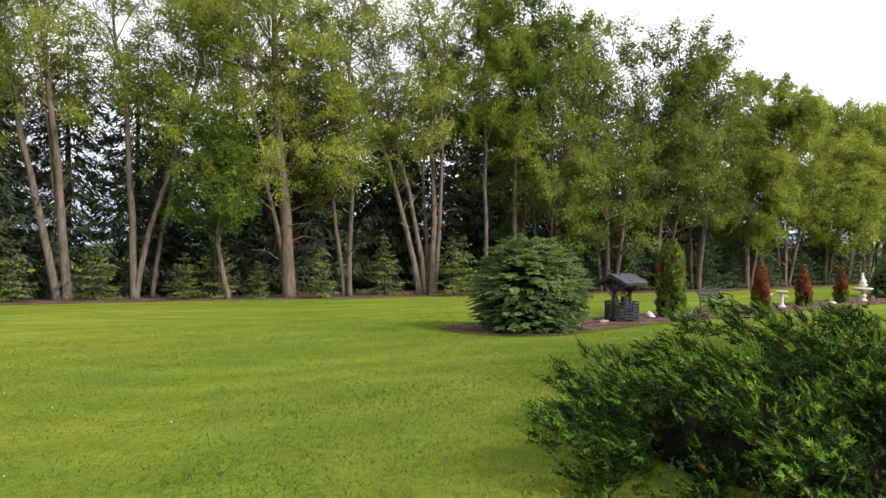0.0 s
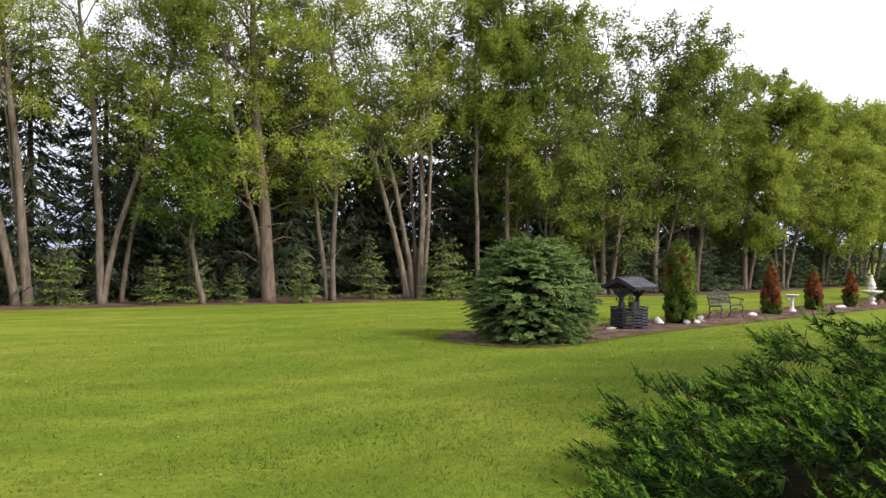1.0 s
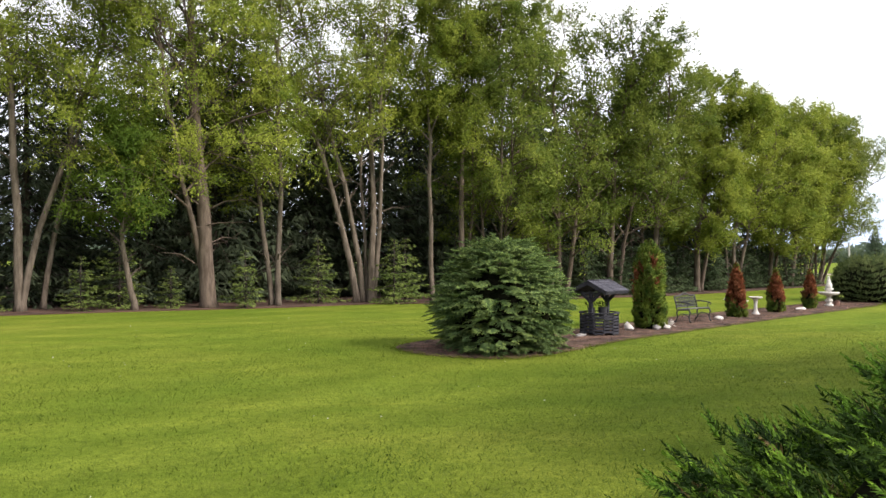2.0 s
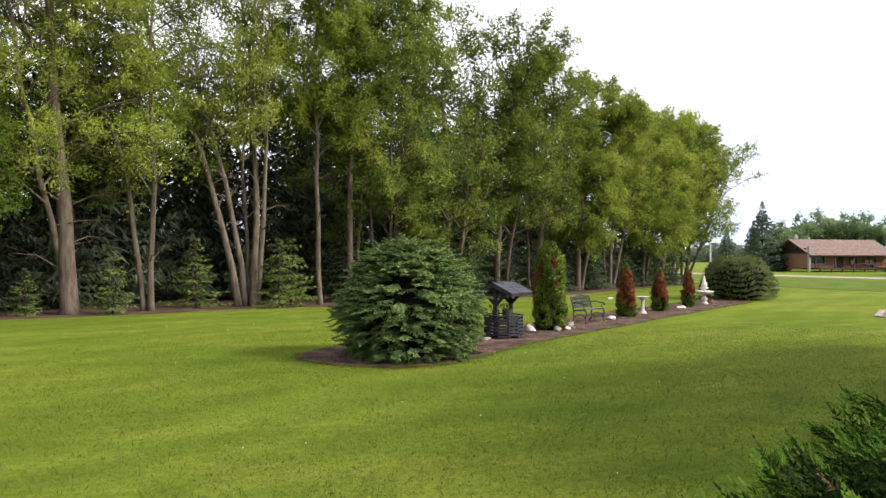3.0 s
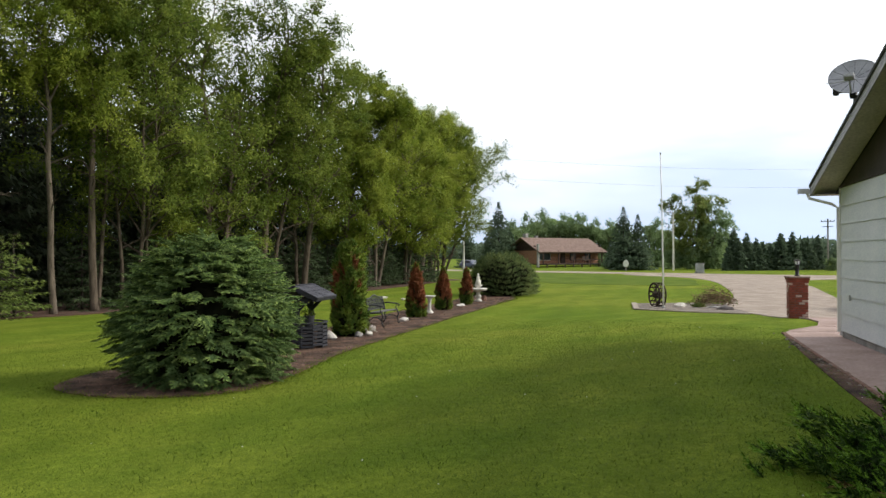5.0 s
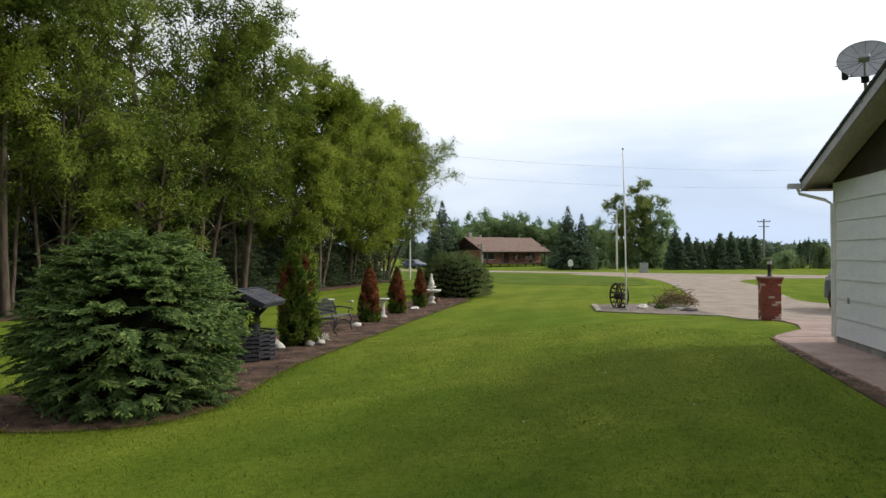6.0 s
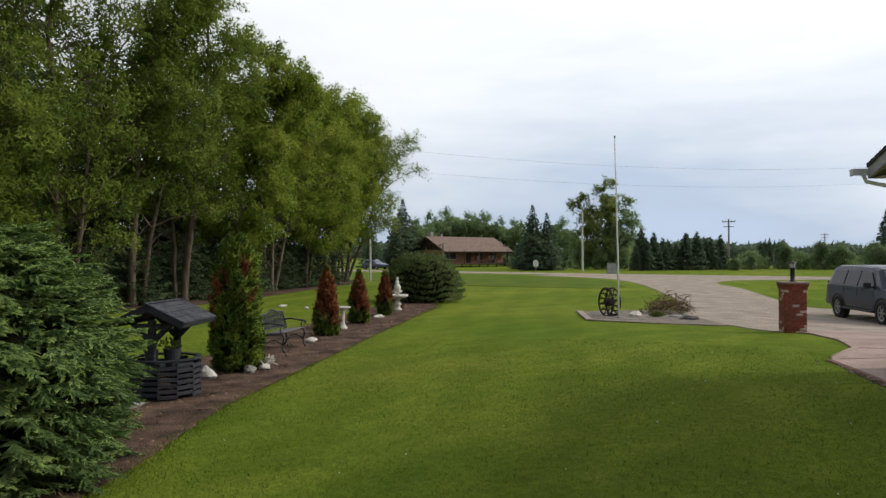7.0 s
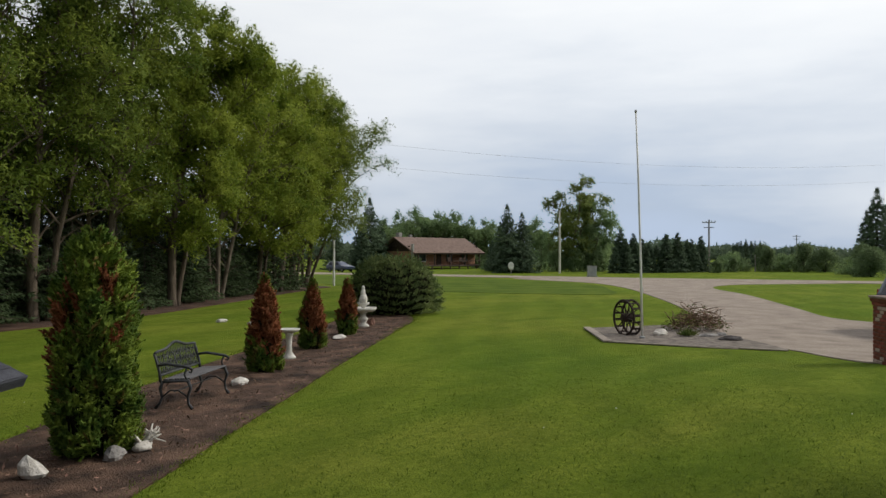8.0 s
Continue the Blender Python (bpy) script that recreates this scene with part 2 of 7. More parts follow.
def glassy(name, colour, rough=0.05, gloss=0.5):
    m = bpy.data.materials.new(name)
    m.use_nodes = True
    b = m.node_tree.nodes["Principled BSDF"]
    b.inputs["Base Color"].default_value = (*colour, 1)
    b.inputs["Roughness"].default_value, b.inputs["Specular IOR Level"].default_value = rough, gloss
    return m


M_TINT = glassy("tinted_glass", (0.008, 0.010, 0.018), 0.12, 0.2)
M_PANE = glassy("window_glass", (0.05, 0.06, 0.07))
M_LAMPGLASS = glassy("lamp_glass", (0.55, 0.57, 0.60), 0.15)


def lawn_material():
    """Mown lawn: soft clumps, yellowed patches, faint mowing lanes along the beds, fine blades in the relief."""
    m = bpy.data.materials.new("lawn_grass")
    m.use_nodes = True
    nt = m.node_tree
    n, l = nt.nodes.new, nt.links.new
    bs = nt.nodes["Principled BSDF"]
    co = n("ShaderNodeTexCoord")

    def tex(scale, detail, rough=0.55):
        a = n("ShaderNodeTexNoise")
        a.inputs["Scale"].default_value, a.inputs["Detail"].default_value, a.inputs["Roughness"].default_value = scale, detail, rough
        l(co.outputs["Object"], a.inputs["Vector"])
        return a.outputs["Fac"]

    def ramp(fac, stops):
        r = n("ShaderNodeValToRGB")
        e = r.color_ramp.elements
        e[0].position, e[0].color = stops[0][0], (*stops[0][1], 1)
        e[1].position, e[1].color = stops[-1][0], (*stops[-1][1], 1)
        for p, c in stops[1:-1]:
            e.new(p).color = (*c, 1)
        l(fac, r.inputs[0])
        return r.outputs[0]

    def mixed(kind, fac, a, b):
        x = n("ShaderNodeMix")
        x.data_type, x.blend_type = "RGBA", kind
        if isinstance(fac, float):
            x.inputs[0].default_value = fac
        else:
            l(fac, x.inputs[0])
        l(a, x.inputs[6])
        l(b, x.inputs[7])
        return x.outputs[2]

    base = ramp(tex(0.16, 5, 0.6), [(0.30, (0.098, 0.156, 0.017)), (0.5, (0.138, 0.184, 0.022)), (0.70, (0.182, 0.209, 0.032))])
    clump = ramp(tex(2.3, 5, 0.65), [(0.28, (0.30, 0.36, 0.26)), (0.48, (0.50, 0.50, 0.50)), (0.75, (0.62, 0.60, 0.62))])
    col = mixed("OVERLAY", 0.55, base, clump)
    tuft = ramp(tex(11, 4, 0.7), [(0.32, (0.30, 0.34, 0.26)), (0.68, (0.68, 0.66, 0.68))])
    col = mixed("OVERLAY", 0.65, col, tuft)
    blades = ramp(tex(70, 4, 0.7), [(0.25, (0.22, 0.26, 0.18)), (0.75, (0.76, 0.74, 0.70))])
    col = mixed("OVERLAY", 0.75, col, blades)
    # mowing lanes
    mp = n("ShaderNodeMapping")
    mp.inputs["Rotation"].default_value = (0, 0, radians(-38))
    l(co.outputs["Object"], mp.inputs[0])
    wave = n("ShaderNodeTexWave")
    wave.bands_direction = "Y"
    wave.inputs["Scale"].default_value, wave.inputs["Distortion"].default_value, wave.inputs["Detail"].default_value = 0.21, 7.0, 4
    l(mp.outputs[0], wave.inputs["Vector"])
    lanes = ramp(wave.outputs["Fac"], [(0.15, (0.435, 0.445, 0.435)), (0.85, (0.575, 0.57, 0.58))])
    col = mixed("OVERLAY", 0.5, col, lanes)
    # dry, faded grass in long patches drawn out by the mower, and lusher ones between
    mp2 = n("ShaderNodeMapping")
    mp2.inputs["Rotation"].default_value, mp2.inputs["Scale"].default_value = (0, 0, radians(-48)), (0.30, 1.0, 1.0)
    l(co.outputs["Object"], mp2.inputs[0])
    drawn = n("ShaderNodeTexNoise")
    drawn.inputs["Scale"].default_value, drawn.inputs["Detail"].default_value, drawn.inputs["Roughness"].default_value = 0.75, 6, 0.62
    drawn.inputs["Distortion"].default_value = 0.6
    l(mp2.outputs[0], drawn.inputs["Vector"])
    patches = ramp(drawn.outputs["Fac"], [(0.30, (0.36, 0.41, 0.36)), (0.48, (0.49, 0.50, 0.49)), (0.60, (0.575, 0.55, 0.60)), (0.75, (0.66, 0.63, 0.70))])
    col = mixed("OVERLAY", 0.9, col, patches)
    l(col, bs.inputs["Base Color"])
    bs.inputs["Roughness"].default_value, bs.inputs["Specular IOR Level"].default_value = 0.95, 0.03
    bs.inputs["Sheen Weight"].default_value, bs.inputs["Sheen Roughness"].default_value = 0.07, 0.45
    bs.inputs["Sheen Tint"].default_value = (0.62, 0.78, 0.16, 1)
    bp = n("ShaderNodeBump")
    bp.inputs["Strength"].default_value, bp.inputs["Distance"].default_value = 0.9, 0.035
    l(tex(38, 5, 0.7), bp.inputs["Height"])
    l(bp.outputs[0], bs.inputs["Normal"])
    return m


M_LAWN = lawn_material()
M_VERGE = material("rough_grass", (0.070, 0.118, 0.012), (0.118, 0.165, 0.020), scale=0.5, rough=0.95, spec=0.05, bump=1.0, bump_scale=12, fine=9)
M_MULCH = material("brown_mulch", (0.034, 0.020, 0.014), (0.172, 0.102, 0.070), scale=2.2, rough=1, bump=2.0, bump_scale=45, fine=70)
M_LITTER = material("needle_litter", (0.055, 0.030, 0.022), (0.125, 0.072, 0.050), scale=1.2, rough=1, bump=1.5, bump_scale=25, fine=40)
M_GRAVEL = material("pale_gravel", (0.270, 0.222, 0.186), (0.425, 0.354, 0.298), scale=1.1, rough=1, bump=1.4, bump_scale=40, fine=20, lo=0.3, hi=0.7)
M_GRAVEL_BED = material("grey_bed_gravel", (0.160, 0.135, 0.118), (0.300, 0.258, 0.222), scale=5, rough=1, bump=1.5, bump_scale=60, fine=50)
M_EDGING = material("concrete_edging", (0.30, 0.25, 0.21), (0.44, 0.38, 0.325), scale=4, rough=0.95, bump=0.4, bump_scale=80)


# ---------------------------------------------------------------- mesh tools
class Mb:
    """Collects faces for one mesh."""

    def __init__(self):
        self.v, self.f = [], []

    def add(self, v, f):
        k = len(self.v)
        self.v += [tuple(p) for p in v]
        self.f += [tuple(i + k for i in q) for q in f]
        return self

    def box(self, c, s, m=None, b=0.01):
        """A chamfered box: centre, full sizes, turn, chamfer."""
        h = [x / 2 for x in s]
        b = min(b, *(x * 0.45 for x in h))
        v, key = [], {}
        for sg in itertools.product((-1, 1), repeat=3):
            for ax in range(3):
                p = [sg[i] * (h[i] - (0 if i == ax else b)) for i in range(3)]
                key[(sg, ax)] = len(v)
                v.append(p)
        f = []
        for ax in range(3):
            o = [i for i in range(3) if i != ax]
            for s1 in (-1, 1):
                q = []
                for a, d in ((-1, -1), (1, -1), (1, 1), (-1, 1)):
                    sg = [0, 0, 0]
                    sg[ax], sg[o[0]], sg[o[1]] = s1, a, d
                    q.append(key[(tuple(sg), ax)])
                f.append(q)
            for a, d in itertools.product((-1, 1), repeat=2):
                q = []
                for e, which in ((-1, o[0]), (1, o[0]), (1, o[1]), (-1, o[1])):
                    sg = [0, 0, 0]
                    sg[ax], sg[o[0]], sg[o[1]] = e, a, d
                    q.append(key[(tuple(sg), which)])
                f.append(q)
        for sg in itertools.product((-1, 1), repeat=3):
            f.append([key[(sg, i)] for i in range(3)])
        m = m or Matrix.Identity(3)
        c = Vector(c)
        return self.add([c + m @ Vector(p) for p in v], f)

    def tube(self, pts, radii, n=8, cap=True):
        pts = [Vector(p) for p in pts]
        if not hasattr(radii, "__len__"):
            radii = [radii] * len(pts)
        v, f = [], []
        ref = Vector((0.3, 0.9, 0.2))
        for i, p in enumerate(pts):
            d = (pts[min(i + 1, len(pts) - 1)] - pts[max(i - 1, 0)]).normalized()
            a = d.cross(ref)
            if a.length < 0.05:
                a = d.cross(Vector((1, 0, 0)))
            a.normalize()
            b = d.cross(a)
            for k in range(n):
                t = 2 * math.pi * k / n
                v.append(p + radii[i] * (math.cos(t) * a + math.sin(t) * b))
        for i in range(len(pts) - 1):
            for k in range(n):
                f.append((i * n + k, i * n + (k + 1) % n, (i + 1) * n + (k + 1) % n, (i + 1) * n + k))
        if cap:
            f.append(tuple(range(n))[::-1])
            f.append(tuple((len(pts) - 1) * n + k for k in range(n)))
        return self.add(v, f)

    def lathe(self, prof, n=20, c=(0, 0, 0), squash=1.0):
        v, f = [], []
        for r, z in prof:
            for k in range(n):
                t = 2 * math.pi * k / n
                v.append((c[0] + r * math.cos(t), c[1] + squash * r * math.sin(t), c[2] + z))
        for i in range(len(prof) - 1):
            for k in range(n):
                f.append((i * n + k, i * n + (k + 1) % n, (i + 1) * n + (k + 1) % n, (i + 1) * n + k))
        f.append(tuple(range(n))[::-1])
        f.append(tuple((len(prof) - 1) * n + k for k in range(n)))
        return self.add(v, f)

    def lump(self, c, s, seed=0, rough=0.25, n=12, freq=1.6):
        """An uneven stone or mound."""
        v, f = [], []
        off = Vector((seed * 7.31, seed * 3.7, seed * 1.9))
        rows = n // 2 + 1
        for i in range(rows + 1):
            th = math.pi * i / rows
            for k in range(n):
                ph = 2 * math.pi * k / n
                d = Vector((math.sin(th) * math.cos(ph), math.sin(th) * math.sin(ph), math.cos(th)))
                r = 1 + rough * noise.noise(d * freq + off) + rough * 0.4 * noise.noise(d * freq * 3 + off)
                v.append((c[0] + s[0] * d.x * r, c[1] + s[1] * d.y * r, c[2] + s[2] * d.z * r))
        for i in range(rows):
            for k in range(n):
                f.append((i * n + k, (i + 1) * n + k, (i + 1) * n + (k + 1) % n, i * n + (k + 1) % n))
        return self.add(v, f)

    def prism(self, outline, z0, z1):
        """A flat-topped slab over a plan outline (counter-clockwise)."""
        n = len(outline)
        v = [(x, y, z0) for x, y in outline] + [(x, y, z1) for x, y in outline]
        f = [tuple(range(n))[::-1], tuple(range(n, 2 * n))] + [(i, (i + 1) % n, n + (i + 1) % n, n + i) for i in range(n)]
        return self.add(v, f)

    def mesh(self, name, smooth=False):
        me = bpy.data.meshes.new(name)
        me.from_pydata(self.v, [], self.f)
        me.update()
        if smooth:
            me.polygons.foreach_set("use_smooth", [True] * len(me.polygons))
        return me


def quads_mesh(name, v):
    """A mesh of loose quads from an array (n, 4, 3)."""
    n = len(v)
    me = bpy.data.meshes.new(name)
    me.vertices.add(4 * n)
    me.vertices.foreach_set("co", np.ascontiguousarray(v, dtype=np.float32).ravel())
    me.loops.add(4 * n)
    me.loops.foreach_set("vertex_index", np.arange(4 * n, dtype=np.int32))
    me.polygons.add(n)
    me.polygons.foreach_set("loop_start", np.arange(0, 4 * n, 4, dtype=np.int32))
    me.update(calc_edges=True)
    me.validate()
    return me


def tris_mesh(name, v, facing=None):
    """A mesh of loose triangles from an array (n, 3, 3); facing: directions (n, 3) for soft shading of leaf masses."""
    n = len(v)
    if facing is not None:
        v = np.array(v)
        ng = np.cross(v[:, 1] - v[:, 0], v[:, 2] - v[:, 0])
        away = (ng * facing).sum(1) < 0
        v[away] = v[away][:, ::-1]
        ng[away] *= -1
        soft = unit(unit(ng) * 0.45 + unit(facing))
    me = bpy.data.meshes.new(name)
    me.vertices.add(3 * n)
    me.vertices.foreach_set("co", np.ascontiguousarray(v, dtype=np.float32).ravel())
    me.loops.add(3 * n)
    me.loops.foreach_set("vertex_index", np.arange(3 * n, dtype=np.int32))
    me.polygons.add(n)
    me.polygons.foreach_set("loop_start", np.arange(0, 3 * n, 3, dtype=np.int32))
    me.update(calc_edges=True)
    me.validate()
    if facing is not None:
        me.polygons.foreach_set("use_smooth", np.ones(n, dtype=bool))
        me.normals_split_custom_set_from_vertices(np.repeat(soft, 3, axis=0).astype(np.float32))
    return me


def thing(name, label, category, at=(0, 0, 0), turn=0.0, group="", kind=""):
    ob = new(name)
    ob.empty_display_size = 0.2
    ob.matrix_world = pose(*at, 0, 0, turn)
    return tagged(ob, label, category, group, kind)


def part(name, geo, mat, parent, label="", smooth=False, m=None):
    me = geo.mesh(name, smooth) if isinstance(geo, Mb) else geo
    if not me.materials:
        me.materials.append(mat)
    ob = new(name, me)
    ob.parent = parent
    if m is not None:
        ob.matrix_basis = m
    return tagged(ob, label)


def solo(name, geo, mat, label, category, group="", kind="", smooth=False, m=None):
    ob = part(name, geo, mat, None, "", smooth, m)
    return tagged(ob, label, category, group, kind)


def unit(a):
    return a / np.maximum(np.linalg.norm(a, axis=-1, keepdims=True), 1e-9)


def blades(base, along, side, length, width, mid=0.45):
    """Leaf-shaped quads: foot, bulge, tip, bulge."""
    length = np.broadcast_to(np.asarray(length, float), (len(base),))[:, None]
    width = np.broadcast_to(np.asarray(width, float), (len(base),))[:, None]
    m = base + along * length * mid
    return np.stack([base, m - side * width / 2, base + along * length, m + side * width / 2], axis=1)


def slips(base, along, side, length, width):
    """Pointed leaves, one triangle each: broad foot, sharp tip."""
    length = np.broadcast_to(np.asarray(length, float), (len(base),))[:, None]
    width = np.broadcast_to(np.asarray(width, float), (len(base),))[:, None]
    return np.stack([base - side * width / 2, base + along * length, base + side * width / 2], axis=1)


def any_side(along, rng):
    return unit(np.cross(along, unit(rng.normal(size=along.shape))))


def smooth_loop(pts, steps=6):
    """A closed plan outline eased through the given corners."""
    n, out = len(pts), []
    for i in range(n):
        p0, p1, p2, p3 = (np.array(pts[(i + k) % n], float) for k in (-1, 0, 1, 2))
        for s in range(steps):
            t = s / steps
            out.append(tuple(0.5 * (2 * p1 + (p2 - p0) * t + (2 * p0 - 5 * p1 + 4 * p2 - p3) * t * t + (3 * p1 - p0 - 3 * p2 + p3) * t ** 3)))
    return out


def inside(poly, x, y):
    poly = np.asarray(poly)
    hit = np.zeros(np.shape(x), bool)
    for (x1, y1), (x2, y2) in zip(poly, np.roll(poly, -1, axis=0)):
        c = (y1 > y) != (y2 > y)
        hit ^= c & (x < (x2 - x1) * (y - y1) / (y2 - y1 + 1e-12) + x1)
    return hit


# ---------------------------------------------------------------- lie of the land
HX, HY = (0.78, 0.6257), (-0.6257, 0.78)       # along the gable wall, and out towards the lawn
HC = (13.35, 13.40)                            # the house corner that shows


def lie(x, y):
    """Height of the ground: it rises to the house and dips a little at the parking place."""
    dx, dy = x - HC[0], y - HC[1]
    u, w = dx * HX[0] + dy * HX[1], dx * HY[0] + dy * HY[1] - 1.0
    du = max(u - 2.0, 0.0, -13.0 - u)
    d = math.hypot(du, max(w, 0.0, -14.0 - w))
    t = min(d / 8.5, 1.0)
    z = 0.27 * (1 - t * t * (3 - 2 * t))
    return z - 0.23 * math.exp(-((x - 28) ** 2 + (y - 18) ** 2) / 30.0) * min(max((x - 20) / 4, 0), 1)


def patch(outline, lift, step, amp=0.0, skirt=0.06):
    """A sheet over a plan outline that follows the ground, with a turned-down rim."""
    poly = np.array(outline)
    lo, hi = poly.min(0), poly.max(0)
    gx, gy = np.meshgrid(np.arange(lo[0] + step / 2, hi[0], step), np.arange(lo[1] + step / 2, hi[1], step))
    gx, gy = gx.ravel(), gy.ravel()
    ok = inside(poly, gx, gy)
    pts = [Vector(p) for p in outline] + [Vector((x, y)) for x, y in zip(gx[ok], gy[ok])]
    n = len(outline)
    co, _, faces, *_ = geometry.delaunay_2d_cdt(pts, [(i, (i + 1) % n) for i in range(n)], [], 1, 1e-4)
    v = [(p.x, p.y, lie(p.x, p.y) + lift + (amp * noise.noise(Vector((p.x * 2.3, p.y * 2.3, 0))) if amp else 0)) for p in co]
    g = Mb().add(v, faces)
    rim = [(x, y, lie(x, y) + lift + (amp * noise.noise(Vector((x * 2.3, y * 2.3, 0))) if amp else 0)) for x, y in outline]
    g.add(rim + [(x, y, z - skirt) for x, y, z in rim], [((i + 1) % n, i, n + i, n + (i + 1) % n) for i in range(n)])
    return g


# ---------------------------------------------------------------- ground
def build_ground():
    g = Mb()
    n, ext = 130, 1500.0
    xs = [math.copysign(abs(u) ** 3.4, u) * ext for u in np.linspace(-1, 1, n + 1)]
    g.add([(x + 11, y + 15, lie(x + 11, y + 15)) for y in xs for x in xs],
          [(j * (n + 1) + i, j * (n + 1) + i + 1, (j + 1) * (n + 1) + i + 1, (j + 1) * (n + 1) + i) for j in range(n) for i in range(n)])
    solo("ground", g, M_LAWN, "mown green lawn running out to open fields", "lawn", kind="structure", smooth=True)


build_ground()

BED = smooth_loop([(0.0, 18.4), (0.3, 17.4), (0.95, 16.75), (1.9, 16.45), (2.6, 16.72), (3.4, 17.38), (4.2, 18.2), (5.0, 19.0), (5.9, 19.76), (7.1, 20.68), (8.0, 21.4),
                   (9.6, 22.62), (12.4, 24.8), (16.3, 27.75), (17.6, 28.75), (19.2, 29.9), (20.3, 31.0), (21.2, 32.2), (22.0, 33.4), (21.8, 34.4),
                   (20.5, 34.4), (18.0, 32.0), (15.0, 29.7), (11.5, 27.2), (8.9, 25.2), (6.4, 23.1), (4.2, 21.3), (2.2, 20.1), (0.8, 19.5)], 4)
solo("mulch_bed", patch(BED, 0.022, 0.16, 0.014), M_MULCH, "brown wood mulch bed under the shrubs and ornaments", "flower bed", kind="structure")
TREE_BED = smooth_loop([(-34, 12), (-22, 20.2), (-15.0, 25.6), (-10.2, 28.0), (-6.0, 29.6), (-3.5, 30.4), (-0.5, 32.1), (3.0, 32.7), (8.0, 35.2), (13.5, 37.3),
                        (20.6, 42.2), (26.2, 46.4), (30.0, 49.2), (32.2, 51.4), (29.0, 60.0), (14.0, 64.0), (-12.0, 56.0), (-54.0, 36.0)], 4)
solo("tree_litter", patch(TREE_BED, 0.03, 0.9, 0.02), M_LITTER, "brown needle litter and soil under the tree row", "soil", kind="structure")
DRIVE = smooth_loop([(18.4, 16.5), (18.6, 17.7), (20.0, 19.2), (21.6, 21.2), (23.6, 22.8), (26.0, 24.0), (29.5, 26.0), (36.0, 30.6), (43.7, 36.6), (49.0, 42.5), (52.5, 52.0),
                     (58.0, 45.0), (61.5, 30.0), (58.5, 29.8), (53.0, 33.4), (47.2, 32.6), (41.0, 28.2), (33.4, 23.4), (30.6, 20.9), (31.6, 17.0), (31.0, 8.0), (20.0, 7.0), (17.0, 12.0)], 5)
solo("driveway", patch(DRIVE, 0.02, 0.6), M_GRAVEL, "pale gravel driveway curving out to the road", "driveway", kind="structure")
ROAD = [(20.0, 196.0), (49.0, 75.0), (52.6, 60.0), (55.6, 44.0), (61.6, 26.0), (76.0, -30.0), (81.0, -28.8), (66.6, 27.2), (60.8, 45.4), (57.6, 61.4), (54.0, 76.0), (25.0, 197.0)]
solo("road", patch(ROAD, 0.028, 2.0), M_GRAVEL, "light grey gravel road crossing beyond the lawns", "road", kind="structure")


VERGE = smooth_loop([(33.0, 42.0), (34.4, 36.6), (36.9, 33.4), (41.2, 36.2), (45.2, 39.2), (48.2, 43.6), (50.4, 50.5), (51.0, 57.0), (47.0, 70.0), (40.0, 78.0), (36.5, 64.0), (34.0, 52.0)], 4)
solo("verge", patch(VERGE, 0.012, 1.0, 0.01, 0.03), M_VERGE, "longer darker grass in the verge beside the road", "grass verge", kind="structure")


# ---------------------------------------------------------------- trees
def leaf_cloud(rng, centres, radii, count, size, drop=0.35, flat=0.85):
    """Leaves strewn round the twigs."""
    w = radii ** 1.5
    who = rng.choice(len(centres), size=count, p=w / w.sum())
    off = unit(rng.normal(size=(count, 3))) * (1.15 * rng.uniform(size=count) ** 0.45)[:, None]
    off[:, 2] *= flat
    base = centres[who] + off * radii[who][:, None]
    along = rng.normal(size=(count, 3))
    along[:, 2] -= drop * 2
    along = unit(along)
    mid = centres.mean(axis=0)
    hub = np.stack([np.full(count, mid[0]), np.full(count, mid[1]), np.minimum(base[:, 2], mid[2]) - 0.8], 1)
    facing = unit(unit(off) * 0.8 + unit(base - hub) * 0.8 + np.array([0, 0, 0.25]))
    return slips(base, along, any_side(along, rng), size * rng.uniform(0.7, 1.3, count), size * 0.5 * rng.uniform(0.7, 1.2, count)), facing


def leafy_twigs(rng, feet, dirs, ln, hub, count, size):
    """Leaves set along thin bending twigs, so that the crown reads as feathery brushes."""
    who = rng.integers(0, len(feet), count)
    u = rng.uniform(0.05, 1.0, count)
    d, l1 = dirs[who], ln[who]
    base = feet[who] + d * (l1 * u)[:, None] + rng.normal(size=(count, 3)) * 0.11
    base[:, 2] -= 0.30 * l1 * u * u
    along = unit(d * 0.55 + rng.normal(size=(count, 3)) * 0.75 + np.array([0, 0, -0.30]))
    mid = np.stack([np.full(count, hub[0]), np.full(count, hub[1]), np.minimum(base[:, 2] - 0.6, hub[2])], 1)
    facing = unit(unit(base - mid) * 0.85 + rng.normal(size=(count, 3)) * 0.30 + np.array([0, 0, 0.40]))
    return slips(base, along, any_side(along, rng), size * rng.uniform(0.65, 1.35, count), size * 0.42 * rng.uniform(0.7, 1.25, count)), facing


